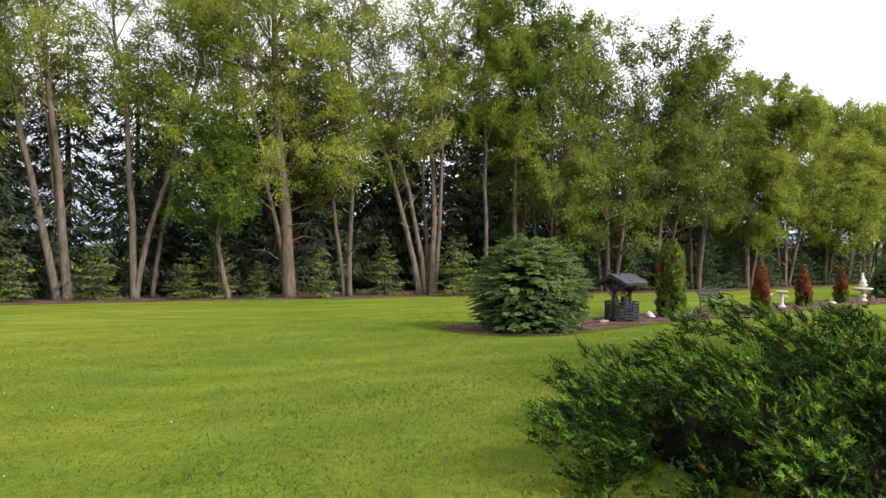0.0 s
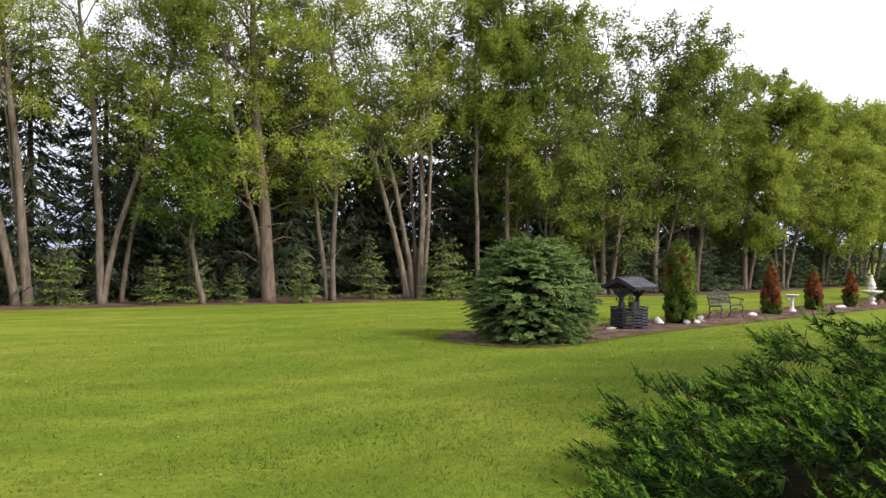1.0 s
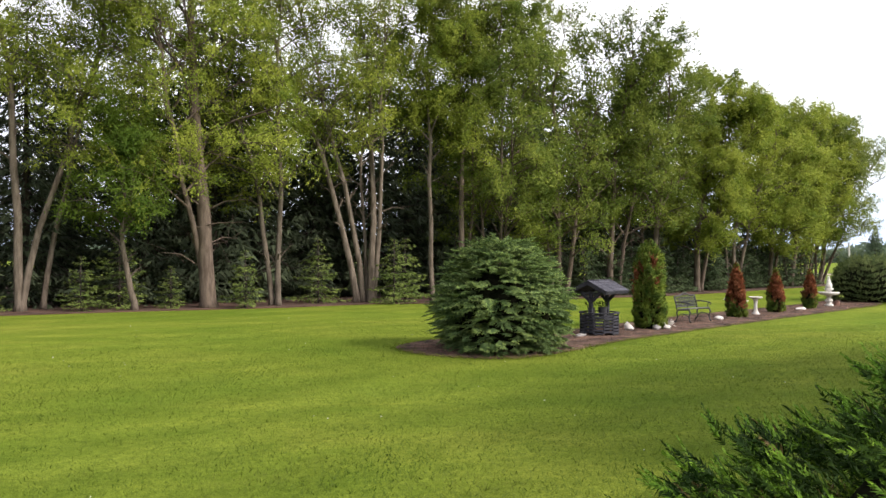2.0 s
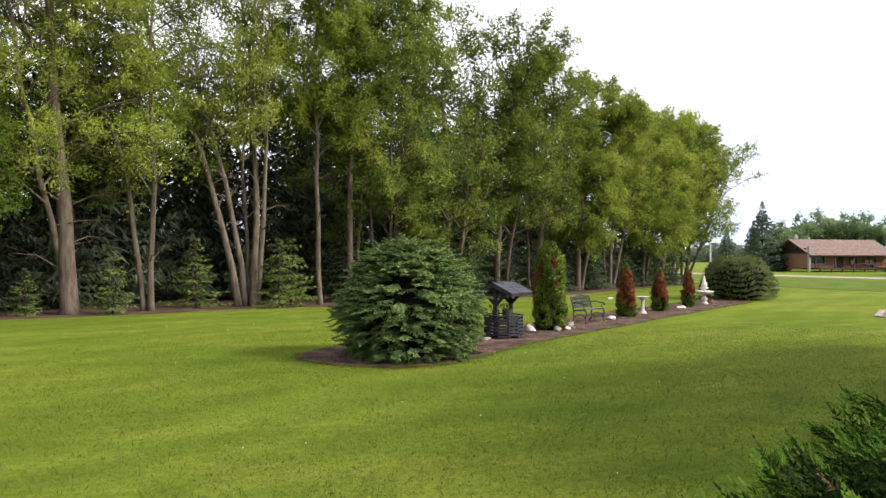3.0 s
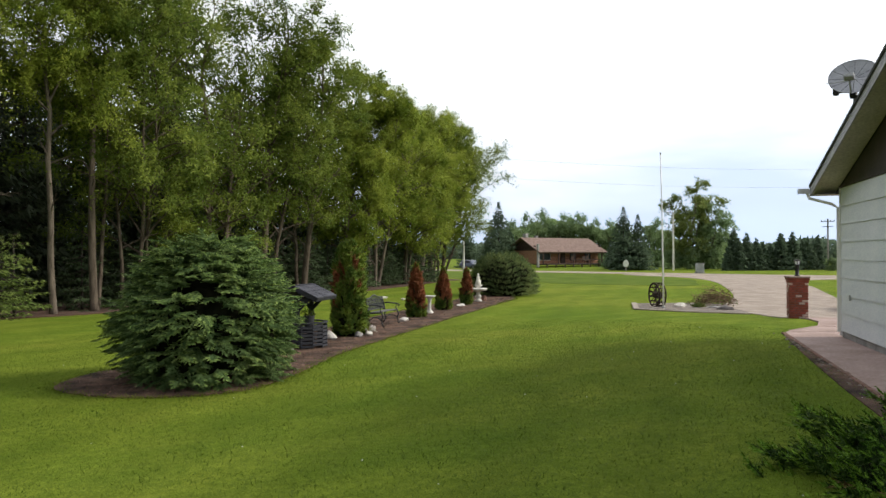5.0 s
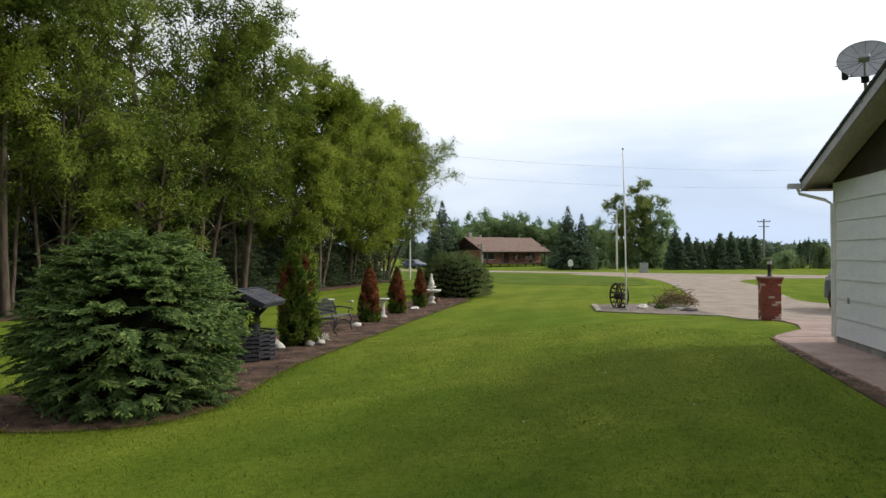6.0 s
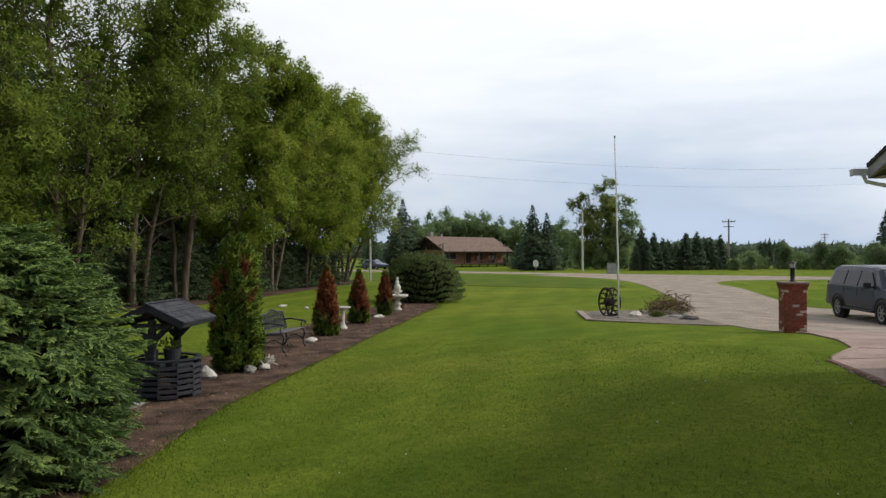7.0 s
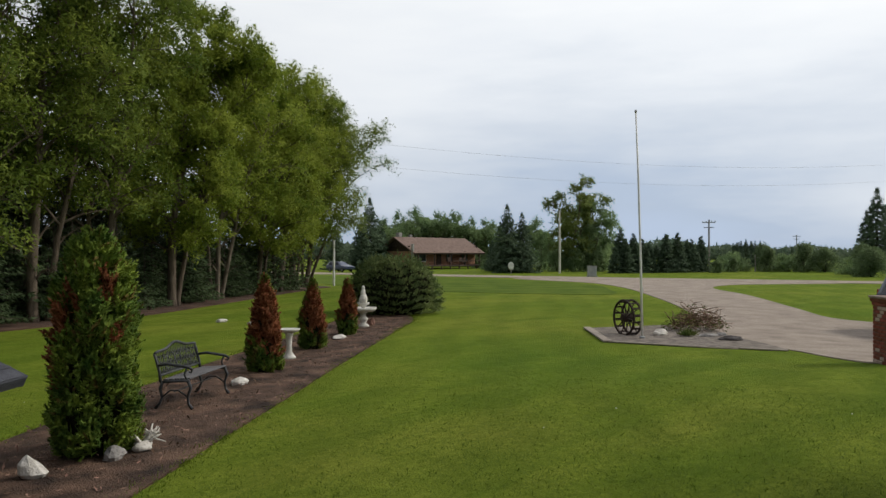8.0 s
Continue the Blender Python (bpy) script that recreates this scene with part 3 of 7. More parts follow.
def broadleaf(label, at, height, stems, lo=0.45, spread=2.6, leaves=9000, size=0.118, seed=1, mat=None, bark=None, clump=0.29, limbs=20, group="row of tall trees", up=(22, 64)):
    """A tall garden tree: leaning stems, rising limbs, side branches, and leafy twigs. stems: (foot x, foot y, lean x, lean y, radius, share of height)."""
    rng = np.random.default_rng(seed)
    wood, feet, dirs, lens = Mb(), [], [], []
    fine = size < 0.2
    for fx, fy, lx, ly, r0, share in stems:
        h = height * share
        n = 10
        wig = np.cumsum(rng.normal(size=(n, 2)) * 0.24, axis=0)
        wig[0] = 0
        pts = []
        for i in range(n):
            t = i / (n - 1)
            pts.append(np.array([fx + lx * t ** 1.15 + wig[i, 0] * t, fy + ly * t ** 1.15 + wig[i, 1] * t, h * 0.95 * t - 0.06 * (i == 0)]))
        r0 *= 0.86
        radii = [max(r0 * (1 - i / (n - 1)) ** 0.75 * (1.4 if i == 0 else 1), 0.018) for i in range(n)]
        pts.insert(1, pts[0] + np.array([0, 0, 0.35]))
        radii.insert(1, r0 * 1.02)
        wood.tube(pts, radii, 8)
        pts = np.array(pts)
        turn = rng.uniform(0, 6.28)
        bare = 4 if fine and lo > 0.25 else 0
        for k in range(-bare, limbs):
            tt = (max(k, 0) + rng.uniform()) / limbs
            t = lo + (0.98 - lo) * tt if k >= 0 else lo * rng.uniform(0.55, 1.0)
            f = t * (len(pts) - 1)
            i = min(int(f), len(pts) - 2)
            p = pts[i] + (pts[i + 1] - pts[i]) * (f - i)
            az, el = turn + k * 2.39996 + rng.normal(0, 0.35), radians(rng.uniform(*up))
            ln = spread * float(np.interp(tt, [0, 0.12, 0.5, 0.8, 1], [0.72, 1.0, 1.0, 0.80, 0.50])) * rng.uniform(0.62, 1.15)
            d = np.array([math.cos(az) * math.cos(el), math.sin(az) * math.cos(el), math.sin(el)])
            rr = min(r0 * (1 - t) ** 0.7 * 0.5 + 0.012, 0.07)

            def on(s):
                return p + d * ln * s + np.array([0, 0, ln * (0.20 * s - 0.34 * s * s)])

            if k < 0:       # dead lower limbs, shed of their leaves
                ln *= 0.55
                wood.tube([on(0), on(0.5), on(1.0) + rng.normal(size=3) * 0.1], [rr * 0.6, rr * 0.35, 0.006], 4, False)
                for s in (0.4, 0.65, 0.85):
                    e = unit(d + rng.normal(size=3) * 0.7) * ln * 0.35
                    wood.tube([on(s), on(s) + e], [0.009, 0.004], 3, False)
                continue
            wood.tube([on(0), on(0.35), on(0.7), on(1.0)], [rr, rr * 0.7, rr * 0.45, 0.008], 4, False)
            for w in range(8 if fine else 6):
                s = 0.22 + 0.78 * (w + rng.uniform()) / (8 if fine else 6)
                j = on(min(s, 1.0))
                e = unit(d * 0.75 + unit(rng.normal(size=3)) * 0.9 + np.array([0, 0, 0.22])) * (ln * (0.52 - 0.26 * s) + 0.22)
                wood.tube([j, j + e * 0.55, j + e], [max(rr * 0.32, 0.008), max(rr * 0.2, 0.006), 0.003], 3, False)
                for v in (0.25, 0.5, 0.75, 0.95):
                    feet.append(j + e * v)
                    dirs.append(unit(e / np.linalg.norm(e) * 0.8 + unit(rng.normal(size=3)) * 0.8 + np.array([0, 0, 0.15])))
                    lens.append(clump * rng.uniform(1.2, 2.6))
            feet.append(on(0.95))
            dirs.append(d)
            lens.append(clump * 2.2)
        feet.append(pts[-1])
        dirs.append(np.array([0, 0, 1.0]))
        lens.append(clump * 2)
    feet = np.array(feet)
    tr = thing("broadleaf_tree", label, "tree", at, group=group)
    part("trunk", wood, bark or M_BARK, tr, smooth=True)
    part("crown", tris_mesh("crown", *leafy_twigs(rng, feet, np.array(dirs), np.array(lens), feet.mean(axis=0), int(leaves * (4.4 if fine else 2.7)), size)), mat or M_LEAF, tr)
    return tr


def needle_spray(rng, pts, dirs, count, ln, wd, spread=0.9, droop=0.3, size=None):
    """Needle blades set along branch points, leaning forward and hanging."""
    who = rng.integers(0, len(pts), count)
    d = unit(dirs[who] + rng.normal(size=(count, 3)) * spread * 0.42 + np.array([0, 0, -droop]))
    base = pts[who] + rng.normal(size=(count, 3)) * ln * 0.15
    out = base * np.array([1, 1, 0])
    k = np.ones(count) if size is None else size[who]
    return slips(base, d, any_side(d, rng), k * ln * rng.uniform(0.6, 1.2, count), k * wd * rng.uniform(0.7, 1.3, count)), unit(unit(out) * 0.6 + np.array([0, 0, 0.8]) + rng.normal(size=(count, 3)) * 0.3)


def spruce_parts(seed, height, radius, whorls, per, step, blade, bare=0.0, droop=0.22, taper=0.72, layer=0.5, hang=0.3):
    rng = np.random.default_rng(seed)
    wood = Mb()
    wood.tube([(0, 0, -0.05), (0.02, 0, height * 0.4), (0, 0.02, height * 0.97)], [height * 0.017, height * 0.011, 0.012], 8)
    P, D, S = [], [], []
    for w in range(whorls):
        t = bare + (1 - bare) * (w + 0.5) / whorls
        z = height * t
        reach = radius * (1 - t) ** taper + 0.05
        if t < bare + 0.12:
            reach *= 0.55 + 0.45 * (t - bare) / 0.12
        for k in range(per):
            az = 2 * math.pi * (k + rng.uniform(-0.3, 0.3)) / per + w * 0.7
            ln = reach * rng.uniform(0.7, 1.12)
            out = np.array([math.cos(az), math.sin(az), 0])
            n = max(int(ln / step), 3)
            lift = 0.42 * (t - 0.45)
            zb = z + rng.uniform(-layer, layer) * height * (1 - bare) / whorls
            pts = [np.array([0, 0, zb]) + out * ln * s + np.array([0, 0, ln * (lift * s - droop * math.sin(math.pi * s * 0.8))]) for s in np.linspace(0, 1, n)]
            wood.tube([pts[0], pts[n // 2], pts[-1]], [0.012 + ln * 0.008, 0.008 + ln * 0.004, 0.004], 3, False)
            sidev = np.array([-out[1], out[0], 0])
            before = len(P)
            for i, p in enumerate(pts):
                s = i / (n - 1)
                if s < 0.12:
                    continue
                half = 0.34 * ln * (1.1 - s) + 0.05
                for sg in (-1, 1):
                    for u in (0.35, 0.75, 1.0):
                        P.append(p + sidev * sg * half * u - np.array([0, 0, 0.10 * half * u]))
                        D.append(unit(out * 0.8 + sidev * sg * 0.9))
                P.append(p)
                D.append(out)
            S += [min(max(ln / (0.32 * radius), 0.35), 1.0)] * (len(P) - before)
    return wood, needle_spray(rng, np.array(P), np.array(D), int(len(P) * blade[2]), blade[0], blade[1], droop=hang, size=np.array(S))


def spruce(name, label, seed, height, radius, whorls, per, step, blade, mat, group, bare=0.0, droop=0.22, taper=0.72, layer=0.5, hang=0.3):
    wood, needles = spruce_parts(seed, height, radius, whorls, per, step, blade, bare, droop, taper, layer, hang)
    tr = thing(name, label, "tree", group=group)
    part("trunk", wood, M_BARK_DARK, tr, smooth=True)
    part("crown", tris_mesh("crown", *needles), mat, tr)
    return tr


def plant(ob, places):
    """The built thing goes to the first place, copies to the rest: x, y, turn, size."""
    x, y, a, s = places[0]
    made = [ob]
    ob.scale = (s, s, s)
    for x1, y1, a1, s1 in places[1:]:
        ob.scale = (s1, s1, s1)
        made.append(copy_thing(ob, pose(x1, y1, 0, 0, 0, a1)))
    ob.matrix_basis = pose(x, y, 0, 0, 0, a) @ Matrix.Diagonal((s, s, s, 1))
    return made


LB = "tall garden tree with bare leaning stems and light green crown"
LF = "tall full tree with yellow-green foliage hanging low over the lawn edge"
broadleaf("tall tree with two pale stems forking from the ground", (-14.6, 27.9, 0), 16, [(-0.2, 0, -4.2, 0.3, 0.20, 0.95), (0.2, 0.05, -0.7, 0.2, 0.21, 1.0), (0.15, 0.1, -2.0, -0.8, 0.10, 0.9)], 0.50, 2.9, 7500, seed=11, bark=M_BARK_PALE)
broadleaf("tall tree with a stem forked at head height", (-12.2, 28.8, 0), 15.5, [(0, 0, -1.4, 0.4, 0.18, 1.0), (0.1, 0, 2.0, 0.6, 0.14, 0.85)], 0.50, 2.8, 7000, seed=12, bark=M_BARK_PALE)
broadleaf("slender pale tree leaning beside a forked one", (-11.9, 29.9, 0), 13, [(0, 0, 1.1, 0.2, 0.12, 1.0)], 0.58, 2.2, 2800, seed=13, bark=M_BARK_PALE)
broadleaf("small crooked tree with dark green leaves", (-8.65, 29.3, 0), 6.5, [(0, 0, -0.9, 0.3, 0.13, 1.0)], 0.42, 2.0, 4500, seed=14, mat=M_LEAF_DARK, bark=M_BARK_PALE)
broadleaf("large tree with a thick brown trunk and broad bright crown", (-6.4, 30.4, 0), 17, [(0, 0, -0.9, 0.4, 0.34, 1.0), (-0.12, 0.15, -1.9, -0.6, 0.14, 0.85)], 0.33, 4.2, 16500, seed=15, limbs=24, clump=0.33, up=(5, 60))
broadleaf("tall tree with two slim stems and low leafy branches", (-4.0, 31.2, 0), 15, [(0, 0, -0.5, 0.3, 0.14, 1.0), (-0.25, 0.1, -1.8, 0.3, 0.13, 0.9)], 0.34, 2.4, 6500, seed=16, bark=M_BARK_PALE)
broadleaf("tall tree with five pale stems rising from one root", (-0.75, 33.0, 0), 16, [(-0.35, 0, -2.9, 0.5, 0.17, 0.9), (-0.1, 0.1, -1.6, 0.5, 0.15, 0.95), (0.25, 0, 0.4, 0.2, 0.17, 1.0), (0.38, 0.05, 0.9, 0.3, 0.13, 0.95), (0.1, 0.3, -0.5, 1.0, 0.10, 0.8)], 0.46, 2.7, 11500, seed=17, bark=M_BARK_PALE)
broadleaf("slim tree with a curved pale stem", (2.05, 33.4, 0), 16.0, [(0, 0, -1.1, 0.2, 0.13, 1.0)], 0.45, 2.4, 9500, seed=18, bark=M_BARK_PALE)
broadleaf(LB, (3.4, 34.0, 0), 16.6, [(0, 0, -0.6, 0.4, 0.16, 1.0), (0.2, 0.3, 0.8, 0.3, 0.09, 0.8)], 0.42, 2.6, 12500, seed=19)
broadleaf(LF, (5.0, 34.6, 0), 16.2, [(0, 0, 0.5, -0.5, 0.09, 0.9), (-0.5, 0.2, 0.2, 0.2, 0.08, 1.0), (0.3, 0.3, 1.2, -0.2, 0.08, 0.8)], 0.21, 3.2, 11000, 0.15, seed=20, limbs=22, mat=M_LEAF_MID)
broadleaf(LF, (8.2, 36.3, 0), 14.6, [(0, 0, 0.4, -0.3, 0.16, 1.0), (0.4, 0.1, 1.6, 0.2, 0.13, 0.9), (-0.3, 0.1, -1.4, -0.1, 0.12, 0.85)], 0.22, 2.8, 7800, 0.15, seed=21, limbs=22, mat=M_LEAF_MID)
broadleaf(LF, (11.2, 37.9, 0), 13.8, [(0, 0, 0.3, -0.2, 0.18, 1.0), (0.5, 0.2, 1.4, 0.2, 0.12, 0.9)], 0.30, 3.0, 7600, 0.15, seed=22, limbs=24, mat=M_LEAF_MID)
broadleaf("tall grey-green tree with an open crown over bare limbs", (13.6, 38.8, 0), 13.0, [(0, 0, 0.6, 0.1, 0.18, 1.0), (-0.3, 0.1, -1.2, 0.3, 0.11, 0.8)], 0.34, 2.8, 8500, 0.14, seed=23, mat=M_LEAF_MID)
broadleaf(LF, (17.2, 41.3, 0), 12.1, [(0, 0, 0.2, 0.2, 0.20, 1.0), (0.3, 0.1, 1.5, -0.2, 0.12, 0.85)], 0.24, 3.1, 14000, 0.155, seed=24, limbs=22)
broadleaf("tall tree with three bare stems and a light green crown", (20.6, 43.9, 0), 11.6, [(0, 0, 0.2, 0.1, 0.14, 1.0), (0.3, 0.1, 1.4, 0.2, 0.12, 0.95), (-0.2, 0.1, -0.8, 0.1, 0.10, 0.9)], 0.34, 2.5, 9000, 0.145, seed=25, bark=M_BARK_PALE)
broadleaf(LF, (24.2, 46.2, 0), 11.2, [(0, 0, 0.2, -0.1, 0.17, 1.0), (0.3, 0.1, 1.3, 0.2, 0.11, 0.85)], 0.24, 2.9, 11000, 0.155, seed=26, limbs=22)
broadleaf(LB, (26.6, 47.9, 0), 11.3, [(0, 0, 0.9, 0.2, 0.20, 1.0), (-0.2, 0.1, -1.0, 0.1, 0.11, 0.9)], 0.26, 2.9, 9000, 0.15, seed=27)
broadleaf(LF, (28.5, 49.3, 0), 11.4, [(0, 0, 0.3, 0.1, 0.16, 1.0), (0.3, 0.1, 1.2, 0.2, 0.11, 0.9)], 0.22, 2.9, 8500, 0.15, seed=28)
broadleaf("grey-green tree with sparse foliage", (29.7, 51.3, 0), 11.2, [(0, 0, 1.2, -0.3, 0.17, 1.0), (0.3, 0.1, 2.4, -0.9, 0.10, 0.9)], 0.28, 3.0, 9500, 0.135, seed=29, mat=M_LEAF_GREY)
broadleaf("leaning grey-green tree at the row's end with an airy crown", (30.6, 51.0, 0), 11.2, [(0, 0, 1.9, -0.6, 0.19, 1.0), (0.3, 0.1, 3.3, -1.4, 0.12, 0.85), (-0.2, 0.1, 0.6, 0.2, 0.11, 0.95)], 0.30, 3.2, 10500, 0.135, seed=30, mat=M_LEAF_GREY)
broadleaf(LB, (-18.4, 26.6, 0), 15, [(0, 0, -0.8, 0.3, 0.19, 1.0), (0.3, 0.1, 1.6, 0.2, 0.12, 0.9)], 0.45, 2.6, 8000, seed=31, bark=M_BARK_PALE)

# dark spruce belt behind the row
sp_rng = np.random.default_rng(77)
belt = [[], [], []]
for i in range(24):
    s = -27 + i * 2.9 + sp_rng.uniform(-0.7, 0.7)
    o = 4.6 + sp_rng.uniform(-0.9, 1.2)
    belt[i % 3].append((-4.4 + 0.865 * s - 0.5 * o, 30.9 + 0.5 * s + 0.865 * o, sp_rng.uniform(0, 360), sp_rng.uniform(0.92, 1.24) * (1 if s < 30 else 0.62)))
for i in range(11):
    s = -32 + i * 6.6 + sp_rng.uniform(-1, 1)
    o = 9.8 + sp_rng.uniform(-1.2, 1.5)
    belt[(i + 1) % 3].append((-4.4 + 0.865 * s - 0.5 * o, 30.9 + 0.5 * s + 0.865 * o, sp_rng.uniform(0, 360), sp_rng.uniform(0.92, 1.24) * (1 if s < 28 else 0.62)))
for i in range(14):
    s = -6 + i * 3.1 + sp_rng.uniform(-0.9, 0.9)
    o = 7.3 + sp_rng.uniform(-0.9, 0.9)
    belt[(i + 2) % 3].append((-4.4 + 0.865 * s - 0.5 * o, 30.9 + 0.5 * s + 0.865 * o, sp_rng.uniform(0, 360), sp_rng.uniform(0.70, 0.95) * (1 if s < 28 else 0.7)))
for i, (h, r) in enumerate(((11.5, 2.9), (12.5, 3.1), (10.5, 2.7))):
    plant(spruce("spruce_tree", "tall dark green spruce behind the tree row", 50 + i, h, r, 21, 8, 0.24, (0.42, 0.095, 1.15), M_NEEDLE, "spruce belt", bare=0.03, droop=0.30, layer=0.25, hang=0.65, taper=0.62), belt[i])
# young spruces under the row
young = [[(-15.9, 26.9, 10, 1.0), (-10.2, 28.7, 200, 0.85), (-5.05, 30.2, 40, 0.95), (0.9, 33.1, 140, 1.2)], [(-13.4, 28.2, 80, 1.0), (-7.6, 29.9, 10, 0.65), (0.4, 32.3, 300, 1.1), (-2.6, 32.6, 75, 1.1), (-9.4, 30.0, 5, 1.2)]]
# These places get the shade-toned copy of the young spruce.
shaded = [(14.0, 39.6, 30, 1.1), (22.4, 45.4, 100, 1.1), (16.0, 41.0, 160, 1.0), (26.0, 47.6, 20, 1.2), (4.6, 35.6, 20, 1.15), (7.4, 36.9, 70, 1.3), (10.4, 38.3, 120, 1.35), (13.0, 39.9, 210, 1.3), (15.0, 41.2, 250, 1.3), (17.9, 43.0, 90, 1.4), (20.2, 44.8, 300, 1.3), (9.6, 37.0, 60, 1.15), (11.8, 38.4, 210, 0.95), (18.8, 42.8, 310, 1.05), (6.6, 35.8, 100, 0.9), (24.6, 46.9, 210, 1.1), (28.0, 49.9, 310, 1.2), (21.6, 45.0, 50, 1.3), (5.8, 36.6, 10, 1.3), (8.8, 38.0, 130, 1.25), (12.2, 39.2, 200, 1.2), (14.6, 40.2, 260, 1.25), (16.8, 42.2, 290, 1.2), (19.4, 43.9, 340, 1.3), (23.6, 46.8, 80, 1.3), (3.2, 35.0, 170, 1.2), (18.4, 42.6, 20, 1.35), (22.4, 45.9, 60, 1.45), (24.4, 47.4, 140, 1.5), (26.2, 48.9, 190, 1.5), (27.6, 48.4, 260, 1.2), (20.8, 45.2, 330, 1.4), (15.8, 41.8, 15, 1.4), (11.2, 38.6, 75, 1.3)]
for i, (h, r) in enumerate(((2.2, 1.0), (2.4, 1.12))):
    plant(spruce("young_spruce", "young light green spruce under the tall trees", 60 + i, h, r, 9, 6, 0.11, (0.13, 0.040, 1.5), M_YOUNG, "young spruces", droop=0.10, taper=0.9), young[i])
plant(spruce("young_spruce", "young dark green spruce, shade of the tall trees put into its colour", 62, 2.5, 1.15, 10, 6, 0.11, (0.14, 0.042, 1.6), M_NEEDLE_MID, "young spruces", droop=0.16, taper=0.9), shaded)


# ---------------------------------------------------------------- shrubs
def bough_fans(rng, feet, outs, ln, shoots, sl, droop):
    """Flat drooping fronds: finger-like shoots in herringbone along each bough, bristling with needles. Old and fresh
    growth apart, the fresh more often higher up.
    """
    old, fresh, old_n, fresh_n = [], [], [], []
    k = len(feet)
    side = unit(np.cross(outs, np.tile(np.array([0, 0, 1.0]), (k, 1))) + rng.normal(size=(k, 3)) * 0.15)
    face = unit(outs * 0.45 + np.array([0, 0, 0.85]) + rng.normal(size=(k, 3)) * 0.12)
    # bright shoots thicken upwards: light on top, self-shade below, put into colour
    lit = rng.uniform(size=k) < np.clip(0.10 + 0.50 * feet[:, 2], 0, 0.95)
    for j in range(shoots):
        s = (j + 0.4) / shoots
        sg = (0 if j == shoots - 1 else (1 if j % 2 else -1))
        a = sg * (0.88 - 0.35 * s) + rng.normal(0, 0.14, k)
        fall = np.stack([np.zeros(k), np.zeros(k), -droop * (0.5 + 1.6 * s) - 0.12 * abs(sg) + rng.normal(0, 0.14, k)], 1)
        d = unit(outs * np.cos(a)[:, None] + side * np.sin(a)[:, None] + fall)
        foot = feet + outs * (ln * s)[:, None] + np.array([0, 0, -1.0]) * (droop * ln * s * s * 1.2)[:, None]
        reach = sl * (1.75 - 0.95 * s) * rng.uniform(0.75, 1.2, k)
        sd = any_side(d, rng)
        ot = np.cross(d, sd)
        for w in (sd, ot):
            old.append(slips(foot, d, w, reach, 0.034))
            old_n.append(face)
        for q in range(6):
            u = (q + rng.uniform(0, 1, k)) / 6
            nd = unit(d * 0.9 + unit(rng.normal(size=(k, 3))) * 0.75)
            tri = slips(foot + d * (reach * u * 0.95)[:, None], nd, any_side(nd, rng), 0.034, 0.012)
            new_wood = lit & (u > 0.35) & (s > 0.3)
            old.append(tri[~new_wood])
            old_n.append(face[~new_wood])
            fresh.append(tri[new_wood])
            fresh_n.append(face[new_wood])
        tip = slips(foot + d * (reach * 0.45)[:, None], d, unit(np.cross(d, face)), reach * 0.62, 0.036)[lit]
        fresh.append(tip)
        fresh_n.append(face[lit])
    return [np.concatenate(x) for x in (old, old_n, fresh, fresh_n)]


